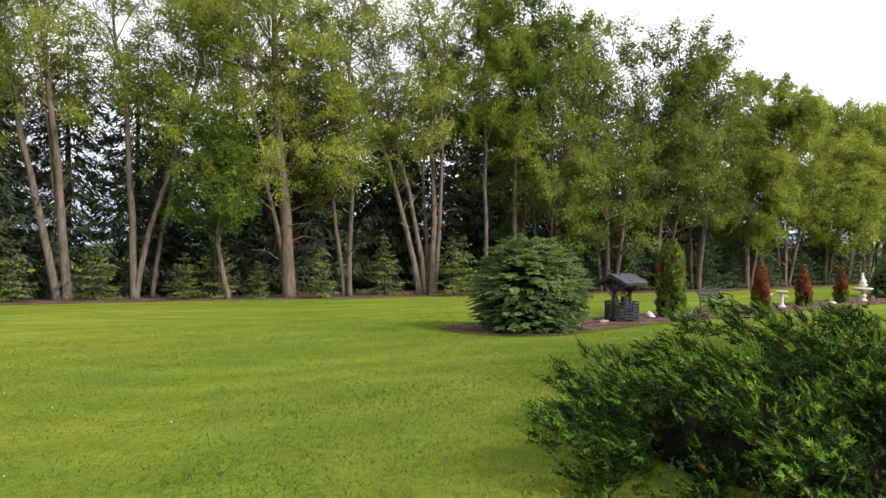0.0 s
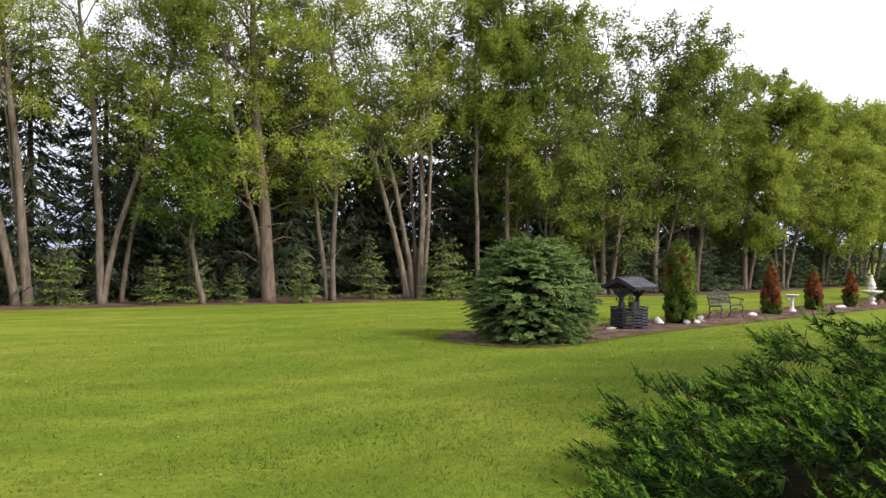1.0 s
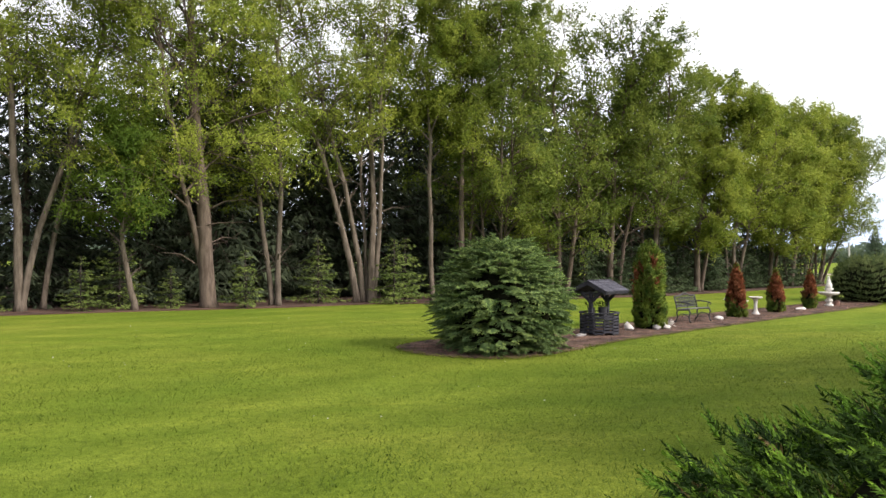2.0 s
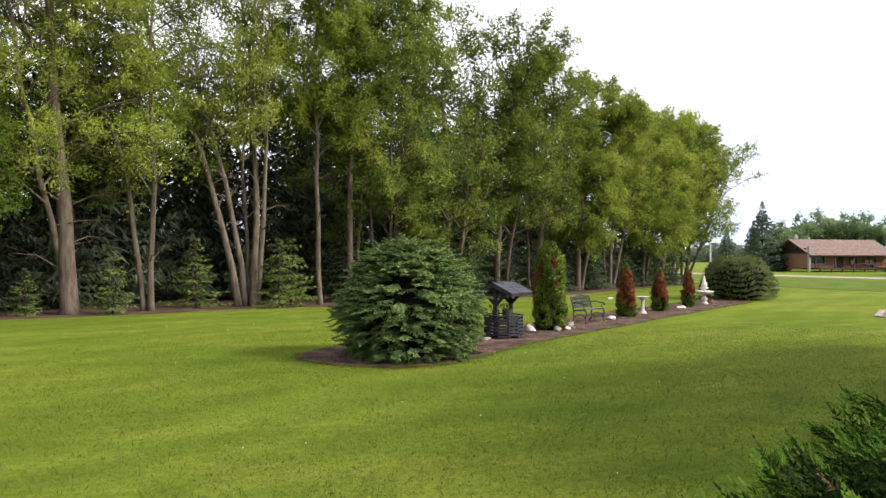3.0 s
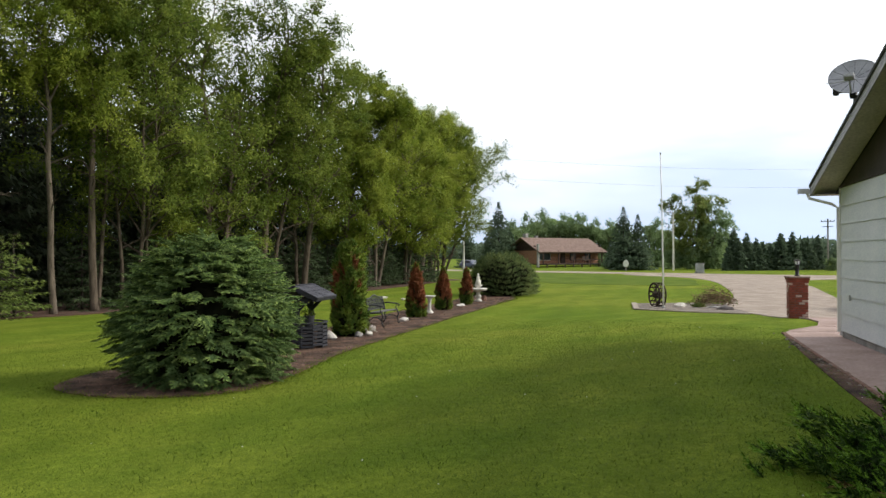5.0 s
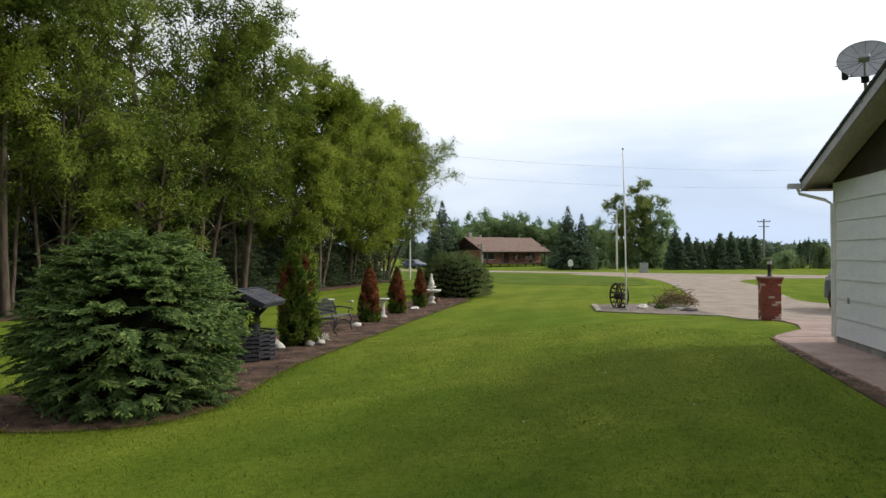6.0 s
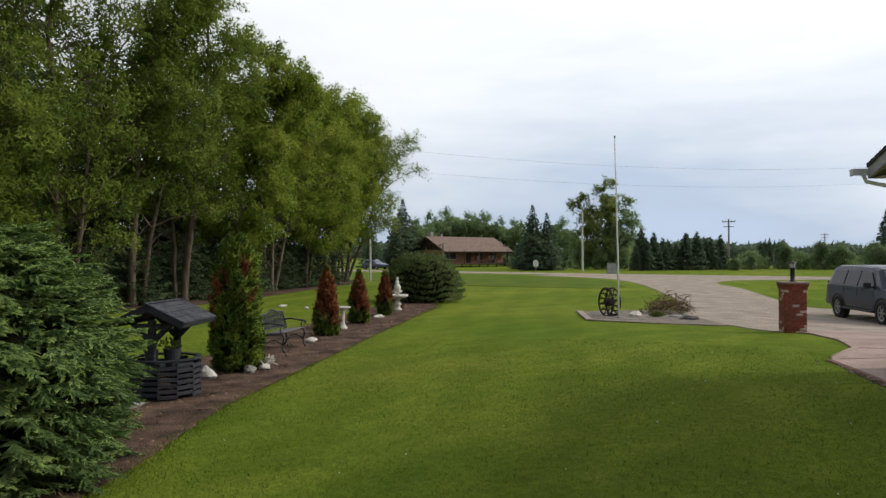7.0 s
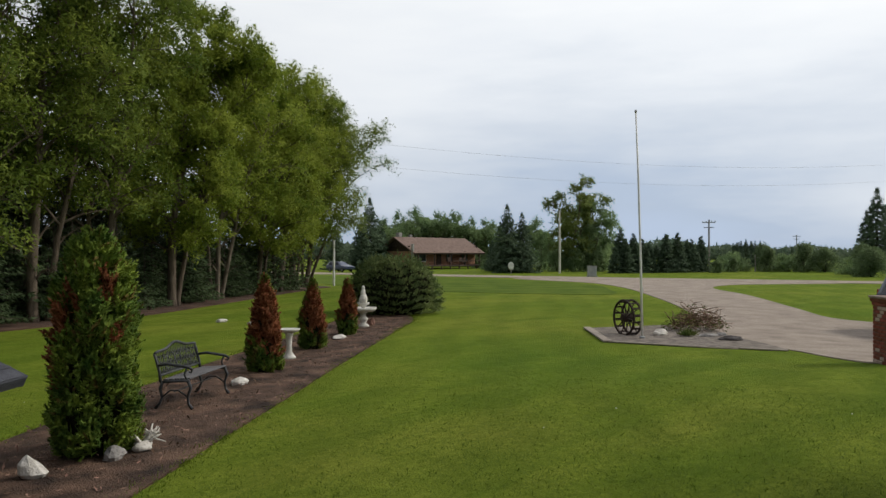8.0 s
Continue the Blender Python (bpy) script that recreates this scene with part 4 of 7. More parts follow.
def globe_spruce():
    """A broad low spruce: tiers of drooping boughs over a near-black core, widest at the waist, with an uneven flat
    crown.
    """
    rng = np.random.default_rng(15)
    sh = thing("globe_spruce", "broad rounded green dwarf spruce in the mulch bed", "shrub", (2.1, 17.85, 0))

    def reach(az, z):
        prof = np.interp(z, [0.0, 0.10, 0.48, 0.87, 1.30, 1.62, 1.86, 2.02, 2.14], [1.16, 1.29, 1.41, 1.45, 1.33, 1.13, 0.93, 0.70, 0.30])
        return prof * (1 + 0.05 * math.sin(3 * az + 1) + 0.04 * math.sin(7 * az + 2 * z)) + 0.13 * noise.noise(Vector((2.1 * math.cos(az), 2.1 * math.sin(az), 2.4 * z)))

    got = [[], [], [], []]
    for count, l_lo, l_hi, shoots, back in ((500, 0.44, 0.74, 18, 1.0), (460, 0.24, 0.40, 10, 1.0), (420, 0.32, 0.5, 12, 1.25)):
        feet, outs, ln = [], [], []
        for i in range(count):
            az = i * 2.39996 + rng.normal(0, 0.5)
            z = 2.10 * ((i + rng.uniform()) / count) ** 0.92
            tier = 0.27
            wave = 0.13 * math.sin(3 * az) + 0.06 * math.sin(8 * az)
            z += 0.30 * (round((z + wave) / tier) * tier - wave - z)
            z = max(z, 0.06)
            l1 = rng.uniform(l_lo, l_hi) * (1 if z < 1.6 else 0.8)
            rr = max(reach(az, z) - l1 * 1.0 * back + rng.normal(0, 0.08), 0.03)
            ab = az + rng.normal(0, 0.38)
            feet.append((rr * math.cos(az), rr * math.sin(az), z + 0.10 * l1))
            outs.append((math.cos(ab), math.sin(ab), -0.06 + 0.80 * max(z / 2.1 - 0.45, 0) + rng.normal(0, 0.16)))
            ln.append(l1)
        for a, b in zip(got, bough_fans(rng, np.array(feet), unit(np.array(outs)), np.array(ln), shoots, 0.098, 0.09)):
            a.append(b)
    old, old_n, fresh, fresh_n = [np.concatenate(x) for x in got]
    old[:, :, 2] = np.maximum(old[:, :, 2], 0.03)
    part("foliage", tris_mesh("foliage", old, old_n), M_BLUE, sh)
    part("new_growth", tris_mesh("new_growth", fresh, fresh_n), M_SHOOT, sh, "bright yellow-green fresh shoots, denser above to carry the top light")
    # Lump fills in for inner twigs; near-black colour holds the shade between boughs.
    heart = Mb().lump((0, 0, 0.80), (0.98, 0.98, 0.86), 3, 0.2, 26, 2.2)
    part("shade_core", heart, M_BLUE_IN, sh, "dark core filling in for inner twigs, shade put into its colour", smooth=True)
    stem = Mb().tube([(0, 0, -0.05), (0, 0, 0.5), (0.02, 0, 1.5)], [0.12, 0.10, 0.04], 8)
    part("stem", stem, M_BARK_DARK, sh)


globe_spruce()


def plume_mass(rng, feet, dirs, ln, leaflets, lw, reach=0.36, rise=0.06):
    """Feathery plumes: a bent axis with short scaly shoots all along. Gives the leaflets, their facing and their share along the plume."""
    k = len(feet)
    allv, face, share = [], [], []
    side = any_side(dirs, rng)
    bend = np.cross(dirs, side) * 0.15 + np.array([0, 0, 0.16])
    out = unit(dirs * np.array([1, 1, 0.3]) + np.array([0, 0, 0.7]) + rng.normal(size=(k, 3)) * 0.25)
    for j in range(leaflets):
        s = (j + 0.5) / leaflets
        p = feet + dirs * (ln * s)[:, None] + bend * (ln * s * s)[:, None]
        sg = 1 if j % 2 else -1
        d = unit(dirs * 1.0 + side * sg * (1.05 * (1.1 - s)) + bend * s + rng.normal(size=(k, 3)) * 0.34)
        allv.append(slips(p, d, any_side(d, rng), ln * (reach * (1.15 - s) + rise) * rng.uniform(0.7, 1.2, k), lw * rng.uniform(0.7, 1.3, k)))
        face.append(out)
        share.append(np.full(k, s))
    return np.concatenate(allv), np.concatenate(face), np.concatenate(share)


def juniper(at, rx, ry, h, count, seed, label, dry=0.02):
    rng = np.random.default_rng(seed)
    sh = thing("spreading_juniper", label, "shrub", at, group="junipers beside the house")
    k = count // 16
    i = np.arange(k)
    u, az0 = (i + rng.uniform(size=k)) / k, i * 2.39996 + rng.normal(size=k) * 0.3
    u = np.where(i % 4 == 0, u * 0.25, u)          # a skirt of low branches
    el0 = np.arcsin(0.03 + 0.97 * u)
    lumpy = 1 + 0.09 * np.sin(az0 * 5 + seed) + 0.08 * np.sin(az0 * 9 + 4 * el0) + rng.normal(size=k) * 0.08
    n0 = np.stack([np.cos(el0) * np.cos(az0), np.cos(el0) * np.sin(az0), np.sin(el0)], 1)
    foot = n0 * np.array([rx, ry, h]) * lumpy[:, None]
    flat = np.stack([np.cos(az0), np.sin(az0), np.zeros(k)], 1)
    lean = unit(flat * (0.40 + 0.45 * np.cos(el0))[:, None] + np.array([-0.42, 0.14, 0.16]) + rng.normal(size=(k, 3)) * 0.20)
    # each branch is a flat arching spray of plumes, set in herringbone and crowded to its tip
    side = unit(np.cross(lean, np.tile(np.array([0, 0, 1.0]), (k, 1))) + rng.normal(size=(k, 3)) * 0.25)
    rise = unit(np.cross(side, lean))
    reach = rng.uniform(0.24, 0.44, k)
    who = np.repeat(i, 16)
    count = len(who)
    s = np.tile((np.arange(16) + 0.5) / 16, k)
    sg = np.where(np.arange(count) % 2 == 0, 1.0, -1.0)
    wide = (0.17 * (1 - s) + 0.014) * rng.uniform(0.3, 1.0, count)
    p = foot[who] + lean[who] * (reach[who] * (s - 0.85))[:, None] + side[who] * (sg * wide)[:, None] + rise[who] * (0.20 * reach[who] * (s * s - 0.6))[:, None] + rng.normal(size=(count, 3)) * 0.022
    ln = rng.uniform(0.11, 0.21, count) * (1.15 - 0.30 * s)
    d = unit(lean[who] + side[who] * (sg * 0.75 * (1.1 - s))[:, None] + rise[who] * (0.10 + 0.35 * s)[:, None] + rng.normal(size=(count, 3)) * 0.16)
    p[:, 2] = np.maximum(p[:, 2], 0.03)
    isdry = rng.uniform(size=count) < dry + 0.16 * (noise_field(p * 1.3 + seed) > 0.40)
    live = ~isdry
    v, face, share = plume_mass(rng, p[live], d[live], ln[live], 24, 0.0135, 0.36, 0.045)
    face = unit(np.tile(rise[who][live], (24, 1)) * 0.9 + face)
    # outer ends take the fresh tips, inner lengths the scales darkened for shade
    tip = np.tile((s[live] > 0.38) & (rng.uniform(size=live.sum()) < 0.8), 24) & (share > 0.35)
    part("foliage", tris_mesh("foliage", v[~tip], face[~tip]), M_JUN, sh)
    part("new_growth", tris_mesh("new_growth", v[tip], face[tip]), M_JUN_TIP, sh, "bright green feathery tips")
    v, face, share = plume_mass(rng, p[isdry], d[isdry], ln[isdry], 24, 0.012, 0.22)
    part("dry_foliage", tris_mesh("dry_foliage", v, face), M_JUN_DRY, sh, "browned dry shoots")
    # Core coloured near black for the shaded hollows behind the sprays.
    part("shade_core", Mb().lump((0, 0, h * 0.26), (rx * 0.70, ry * 0.70, h * 0.46), seed, 0.16, 30, 2.8), M_BLUE_IN, sh, smooth=True)
    wood = Mb()
    for _ in range(9):
        a = rng.uniform(0, 2 * math.pi)
        wood.tube([(0, 0, 0.02), (rx * 0.4 * math.cos(a), ry * 0.4 * math.sin(a), h * 0.45), (rx * 0.8 * math.cos(a), ry * 0.8 * math.sin(a), h * rng.uniform(0.5, 0.7))], [0.03, 0.016, 0.006], 6)
    part("branch_frame", wood, M_BARK_DARK, sh)


def noise_field(p):
    return np.array([noise.noise(Vector(q)) for q in p])


juniper((3.22, 6.0, 0), 2.20, 2.18, 1.14, 13500, 21, "wide spreading juniper with feathery bright green shoots")
juniper((5.5, 4.9, 0), 2.3, 2.3, 1.72, 9000, 22, "tall spreading juniper with feathery green shoots")
juniper((4.6, 8.35, 0), 1.2, 1.1, 0.72, 3800, 23, "low spreading juniper with feathery green shoots", 0.01)


def cedar(at, h, r, count, seed, label, rust):
    """A columnar cedar of upright fans; rust: patches (height share, azimuth, size) of dead foliage."""
    rng = np.random.default_rng(seed)
    sh = thing("columnar_cedar", label, "shrub", at, group="cedars in the mulch bed")
    k = count // 13
    i = np.arange(k)
    t0 = ((i + rng.uniform(size=k)) / k) ** 0.85
    az0 = i * 2.39996 + rng.normal(size=k) * 0.25
    who = np.repeat(i, 13)
    count = len(who)
    az = az0[who] + rng.normal(size=count) * 0.17
    t = np.clip(t0[who] + rng.normal(size=count) * 0.022, 0.0, 1.0)
    prof = np.interp(t, [0, 0.06, 0.25, 0.55, 0.8, 0.93, 1.0], [0.80, 0.98, 1.0, 0.95, 0.78, 0.54, 0.18] if h > 2 else [0.72, 0.96, 1.0, 0.74, 0.42, 0.20, 0.04])
    rr = r * prof * (1 + 0.10 * np.sin(az * 4 + t * 9 + seed) + 0.07 * np.sin(az * 7 - t * 23)) * (1 + rng.normal(size=k) * 0.07)[who] * (1 - 0.22 * rng.uniform(size=count) ** 2)
    p = np.stack([rr * np.cos(az), rr * np.sin(az), t * h * 0.97 + 0.03], 1)
    d = unit(np.stack([np.cos(az) * 0.75, np.sin(az) * 0.75, np.full(count, 0.7)], 1) + (rng.normal(size=(k, 3)) * 0.25)[who] + rng.normal(size=(count, 3)) * 0.22)
    ln = rng.uniform(0.11, 0.22, count)
    p -= d * ln[:, None] * 0.75
    p[:, 2] = np.maximum(p[:, 2], 0.02)
    dead = np.zeros(count, bool)
    for ht, a, sz in rust:
        da = (az - a + math.pi) % (2 * math.pi) - math.pi
        dead |= (((t - ht) * h) ** 2 + (da * r) ** 2) < (sz * rng.uniform(0.7, 1.1, count)) ** 2
    bronze = ~dead & (rng.uniform(size=count) < 0.10)
    green = ~dead & ~bronze
    for nm, sel, mt, lb in (("green_foliage", green, M_CEDAR, ""), ("rusty_foliage", dead, M_RUST, "dead rust-brown foliage"), ("bronze_foliage", bronze, M_OLIVE, "")):
        if sel.sum() > 4:
            part(nm, tris_mesh(nm, *plume_mass(rng, p[sel], d[sel], ln[sel], 20, 0.024, 0.5)[:2]), mt, sh, lb)
    # Near-black column carries the shade within the fans.
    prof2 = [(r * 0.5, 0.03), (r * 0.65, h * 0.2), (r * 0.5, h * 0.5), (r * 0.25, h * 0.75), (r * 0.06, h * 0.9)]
    part("shade_core", Mb().lathe(prof2, 14), M_BLUE_IN, sh, smooth=True)
    part("stem", Mb().tube([(0, 0, -0.05), (0, 0, h * 0.3)], [0.05, 0.04], 8), M_BARK_DARK, sh)


W = -2.4   # azimuth that faces the lawn
cedar((6.82, 21.83, 0), 2.32, 0.42, 2900, 41, "tall columnar cedar with a few rust-brown patches", [(0.60, W - 0.85, 0.22), (0.40, W - 1.05, 0.24), (0.70, W - 0.4, 0.15), (0.78, W + 0.9, 0.17), (0.55, W + 1.0, 0.10), (0.36, W - 0.7, 0.10)])
cedar((10.95, 25.1, 0), 1.68, 0.31, 1500, 42, "small cedar, rust-brown above and green at its foot", [(0.62, W, 0.55), (0.62, W + 1.5, 0.5), (0.62, W - 1.6, 0.45), (0.40, W + 1.2, 0.4), (0.85, W, 0.4), (0.85, W + 3, 0.3)])
cedar((13.35, 26.95, 0), 1.50, 0.29, 1300, 43, "small cedar with a rust-brown middle and green foot", [(0.55, W + 0.4, 0.45), (0.70, W, 0.4), (0.45, W + 1.4, 0.4), (0.72, W + 2.5, 0.3)])
cedar((15.6, 28.55, 0), 1.40, 0.26, 1200, 44, "small bronze and rust cedar beside the fountain", [(0.62, W, 0.5), (0.62, W + 1.7, 0.45), (0.6, W - 1.7, 0.45), (0.85, W, 0.3)])


def far_bush():
    rng = np.random.default_rng(9)
    sh = thing("mugo_pine", "dense dark green domed bush at the bed's end", "shrub", (21.05, 32.75, 0))
    n = 4600
    u, az = rng.uniform(0, 1, n), rng.uniform(0, 2 * math.pi, n)
    el = np.arcsin(u)
    lumpy = 1 + 0.05 * np.sin(az * 6 + 3 * el) + 0.04 * np.sin(az * 11 - 5 * el) + rng.normal(size=n) * 0.035
    nrm = np.stack([np.cos(el) * np.cos(az), np.cos(el) * np.sin(az), np.sin(el)], 1)
    wide = np.cos(el) ** 0.72
    p = np.stack([1.62 * wide * np.cos(az), 1.62 * wide * np.sin(az), 1.86 * np.sin(el)], 1) * lumpy[:, None]
    tier = 0.24 * np.round((p[:, 2] + 0.08 * np.sin(az * 5)) / 0.24) - 0.08 * np.sin(az * 5)
    p[:, 2] = np.maximum(p[:, 2] + 0.45 * (tier - p[:, 2]), 0.05) + 0.05
    low = p[:, 2] < 0.5
    p[low, :2] *= (0.94 + 0.12 * p[low, 2])[:, None]
    d = unit(nrm * np.array([1, 1, 0.7]) + np.array([0, 0, 0.12]) + rng.normal(size=(n, 3)) * 0.32)
    part("foliage", tris_mesh("foliage", *plume_mass(rng, p - d * 0.10, d, rng.uniform(0.11, 0.20, n), 14, 0.026)[:2]), M_FARBUSH, sh)
    # Dark core, with the bush's inner shade in its colour.
    part("shade_core", Mb().lump((0, 0, 0.75), (1.40, 1.40, 0.95), 5, 0.12, 24, 2.0), M_BLUE_IN, sh, smooth=True)
    part("stem", Mb().tube([(0, 0, -0.05), (0, 0, 0.6)], [0.1, 0.08], 8), M_BARK_DARK, sh)


far_bush()


# ---------------------------------------------------------------- the near house
def turned(a):
    return Matrix.Rotation(radians(a), 3, "Z")


def build_house():
    """Gable end with lap siding, brown gable, sloping soffit, shingled roof, gutter and downspout. Local x runs along the gable away from the camera side, y out to the lawn."""
    zb = 0.28
    hs = thing("house", "white-sided bungalow gable end with brown gable and dark roof", "house", (HC[0], HC[1], 0), 38.7)
    W0, D0, S0, P0 = 10.0, 11.0, 3.30, 0.31     # gable width, depth, soffit height, roof pitch
    XR = -5.8      # the ridge; the short far slope ends at a higher eave
    wall = Mb().box((-W0 / 2, -0.09, (0.42 + S0) / 2), (W0 - 0.04, 0.14, S0 - 0.42), b=0.005)
    wall.box((-0.09, -D0 / 2, (0.42 + S0) / 2), (0.14, D0, S0 - 0.42), b=0.005)
    wall.box((-W0 + 0.09, -D0 / 2, (0.42 + S0) / 2), (0.14, D0, S0 - 0.42), b=0.005)
    wall.box((-W0 / 2, -D0 + 0.07, (0.42 + S0) / 2), (W0 - 0.04, 0.14, S0 - 0.42), b=0.005)
    part("wall", wall, M_SIDING, hs)
    fd = Mb().box((-W0 / 2, -0.07, 0.26), (W0 - 0.02, 0.12, 0.62), b=0.01)
    fd.box((-0.07, -D0 / 2, 0.26), (0.12, D0 - 0.02, 0.62), b=0.01)
    part("foundation", fd, M_FOUND, hs, "bare grey concrete foundation")
    gb = Mb()
    rise = -P0 * XR
    far_z = S0 + rise - P0 * (W0 + XR)
    front = [(-W0 + 0.05, S0), (-0.05, S0), (XR, S0 + rise), (-W0 + 0.05, far_z)]
    gb.add([(x, 0.012, z) for x, z in front] + [(x, -0.13, z) for x, z in front],
           [(0, 1, 2, 3), (7, 6, 5, 4), (0, 4, 5, 1), (1, 5, 6, 2), (2, 6, 7, 3), (3, 7, 4, 0)])
    part("gable", gb, M_GABLE, hs, "dark brown gable panel")
    part("gable_trim", Mb().box((-W0 / 2, 0.022, S0 - 0.01), (W0, 0.03, 0.04), b=0.006), M_GABLE, hs)
    # roof slabs with rake and eave overhang
    ro, eo, th = 0.48, 0.42, 0.05
    for sg, nm in ((1, "roof"), (-1, "roof")):
        x0, x1 = (eo, XR) if sg > 0 else (-W0 - eo, XR)
        z1 = S0 + 0.16 + rise
        z0 = z1 - P0 * abs(x0 - x1)
        g = Mb()
        y0, y1 = ro + 0.02, -D0 - ro
        g.add([(x0, y0, z0), (x1, y0, z1), (x1, y1, z1), (x0, y1, z0), (x0, y0, z0 + th), (x1, y0, z1 + th), (x1, y1, z1 + th), (x0, y1, z0 + th)],
              [(0, 1, 2, 3), (7, 6, 5, 4), (0, 4, 5, 1), (2, 6, 7, 3), (3, 7, 4, 0), (1, 5, 6, 2)])
        rf = part("roof", g, M_SHINGLE, hs)
        # shingle courses at the rake
        ln = math.hypot(x1 - x0, z1 - z0)
        for i in range(int(ln / 0.145)):
            t0, t1 = i * 0.145 / ln, min((i + 1.12) * 0.145 / ln, 1)
            a, b = (x0 + (x1 - x0) * t0, z0 + (z1 - z0) * t0 + th), (x0 + (x1 - x0) * t1, z0 + (z1 - z0) * t1 + th)
            c = Mb().add([(a[0], y0, a[1]), (b[0], y0, b[1]), (b[0], y1, b[1]), (a[0], y1, a[1]), (a[0], y0, a[1] + 0.016), (b[0], y0, b[1] + 0.003), (b[0], y1, b[1] + 0.003), (a[0], y1, a[1] + 0.016)],
                         [(7, 6, 5, 4), (0, 4, 5, 1), (3, 7, 4, 0), (2, 6, 7, 3)])
            part("shingle_course", c, M_SHINGLE, rf)
        # sloping soffit under the rake and the boxed eave
        so = Mb()
        zs = 0.16
        so.add([(x0, ro - 0.03, z0 - zs), (x1, ro - 0.03, z1 - zs), (x1, 0.03, z1 - zs), (x0, 0.03, z0 - zs), (x0, ro - 0.03, z0 - zs + 0.015), (x1, ro - 0.03, z1 - zs + 0.015), (x1, 0.03, z1 - zs + 0.015), (x0, 0.03, z0 - zs + 0.015)],
               [(3, 2, 1, 0), (4, 5, 6, 7), (0, 1, 5, 4), (2, 3, 7, 6)])
        part("rake_soffit", so, M_SOFFIT, hs, "beige painted soffit")
        fa = Mb()
        fa.add([(x0, ro - 0.02, z0 - 0.175), (x1, ro - 0.02, z1 - 0.175), (x1, ro, z1 - 0.175), (x0, ro, z0 - 0.175), (x0, ro - 0.02, z0), (x1, ro - 0.02, z1), (x1, ro, z1), (x0, ro, z0)],
               [(3, 2, 1, 0), (4, 5, 6, 7), (2, 3, 7, 6), (0, 1, 5, 4), (0, 4, 7, 3), (1, 2, 6, 5)])
        part("rake_fascia", fa, M_FASCIA, hs, "grey metal fascia")
        xe = x0 - sg * 0.012
        ef = Mb().box((xe, (y0 + y1) / 2, z0 - 0.085), (0.022, y0 - y1 - 0.06, 0.175), b=0.004)
        part("eave_fascia", ef, M_FASCIA, hs)
        es = Mb().box(((x0 + (0 if sg > 0 else -W0)) / 2, (y0 + y1) / 2 - 0.03, z0 - 0.168), (eo, y0 - y1 - 0.12, 0.014), b=0.003)
        part("eave_soffit", es, M_SOFFIT, hs)
        # open gutter with an end cap
        prof = [(0, 0), (0.125, 0.02), (0.150, 0.10), (0.138, 0.104), (0.116, 0.03), (0.012, 0.012), (0.012, 0.11), (0, 0.11)]
        gx, gz = x0, z0 - 0.125
        ya, yb = ro + 0.21, -D0 - ro
        n = len(prof)
        gt = Mb().add([(gx + sg * px, ya, gz + pz) for px, pz in prof] + [(gx + sg * px, yb, gz + pz) for px, pz in prof],
                      [(i, (i + 1) % n, n + (i + 1) % n, n + i) for i in range(n)])
        gt.box((gx + sg * 0.072, ya - 0.006, gz + 0.055), (0.145, 0.008, 0.108), b=0.002)
        part("gutter", gt, M_GUTTER, hs, "grey metal rain gutter")
    # downspout: out of the gutter, back under the soffit, down the corner
    z0 = S0 + 0.16 - P0 * eo - 0.125
    dp = Mb().tube([(eo + 0.06, ro + 0.04, z0 + 0.02), (eo + 0.05, ro, z0 - 0.09), (0.10, 0.14, z0 - 0.24), (0.0, 0.050, z0 - 0.33), (-0.005, 0.046, 0.40)], 0.032, 8)
    part("downspout", dp, M_WHITE, hs)
    part("corner_board", Mb().box((-0.035, 0.012, (0.33 + S0) / 2), (0.07, 0.05, S0 - 0.33), b=0.006), M_WHITE, hs)
    # lap siding, one board over the other
    bh = (S0 - 0.48) / 8
    me = None
    for i in range(8):
        b = Mb().add([(-W0 + 0.05, 0.004, 0), (-0.09, 0.004, 0), (-0.09, 0.030, 0), (-W0 + 0.05, 0.030, 0), (-W0 + 0.05, 0.004, bh + 0.02), (-0.09, 0.004, bh + 0.02), (-0.09, 0.012, bh + 0.02), (-W0 + 0.05, 0.012, bh + 0.02)],
                     [(3, 2, 1, 0), (4, 5, 6, 7), (2, 3, 7, 6), (0, 1, 5, 4), (1, 2, 6, 5), (3, 0, 4, 7)])
        if me is None:
            me = b.mesh("siding_board")
        part("siding_board", me, M_SIDING, hs, m=Matrix.Translation((0, 0, 0.43 + i * bh)))
    part("outlet_cover", Mb().box((-0.75, 0.036, 1.12), (0.07, 0.02, 0.11), b=0.004), M_GREYBOX, hs)
    return hs


build_house()


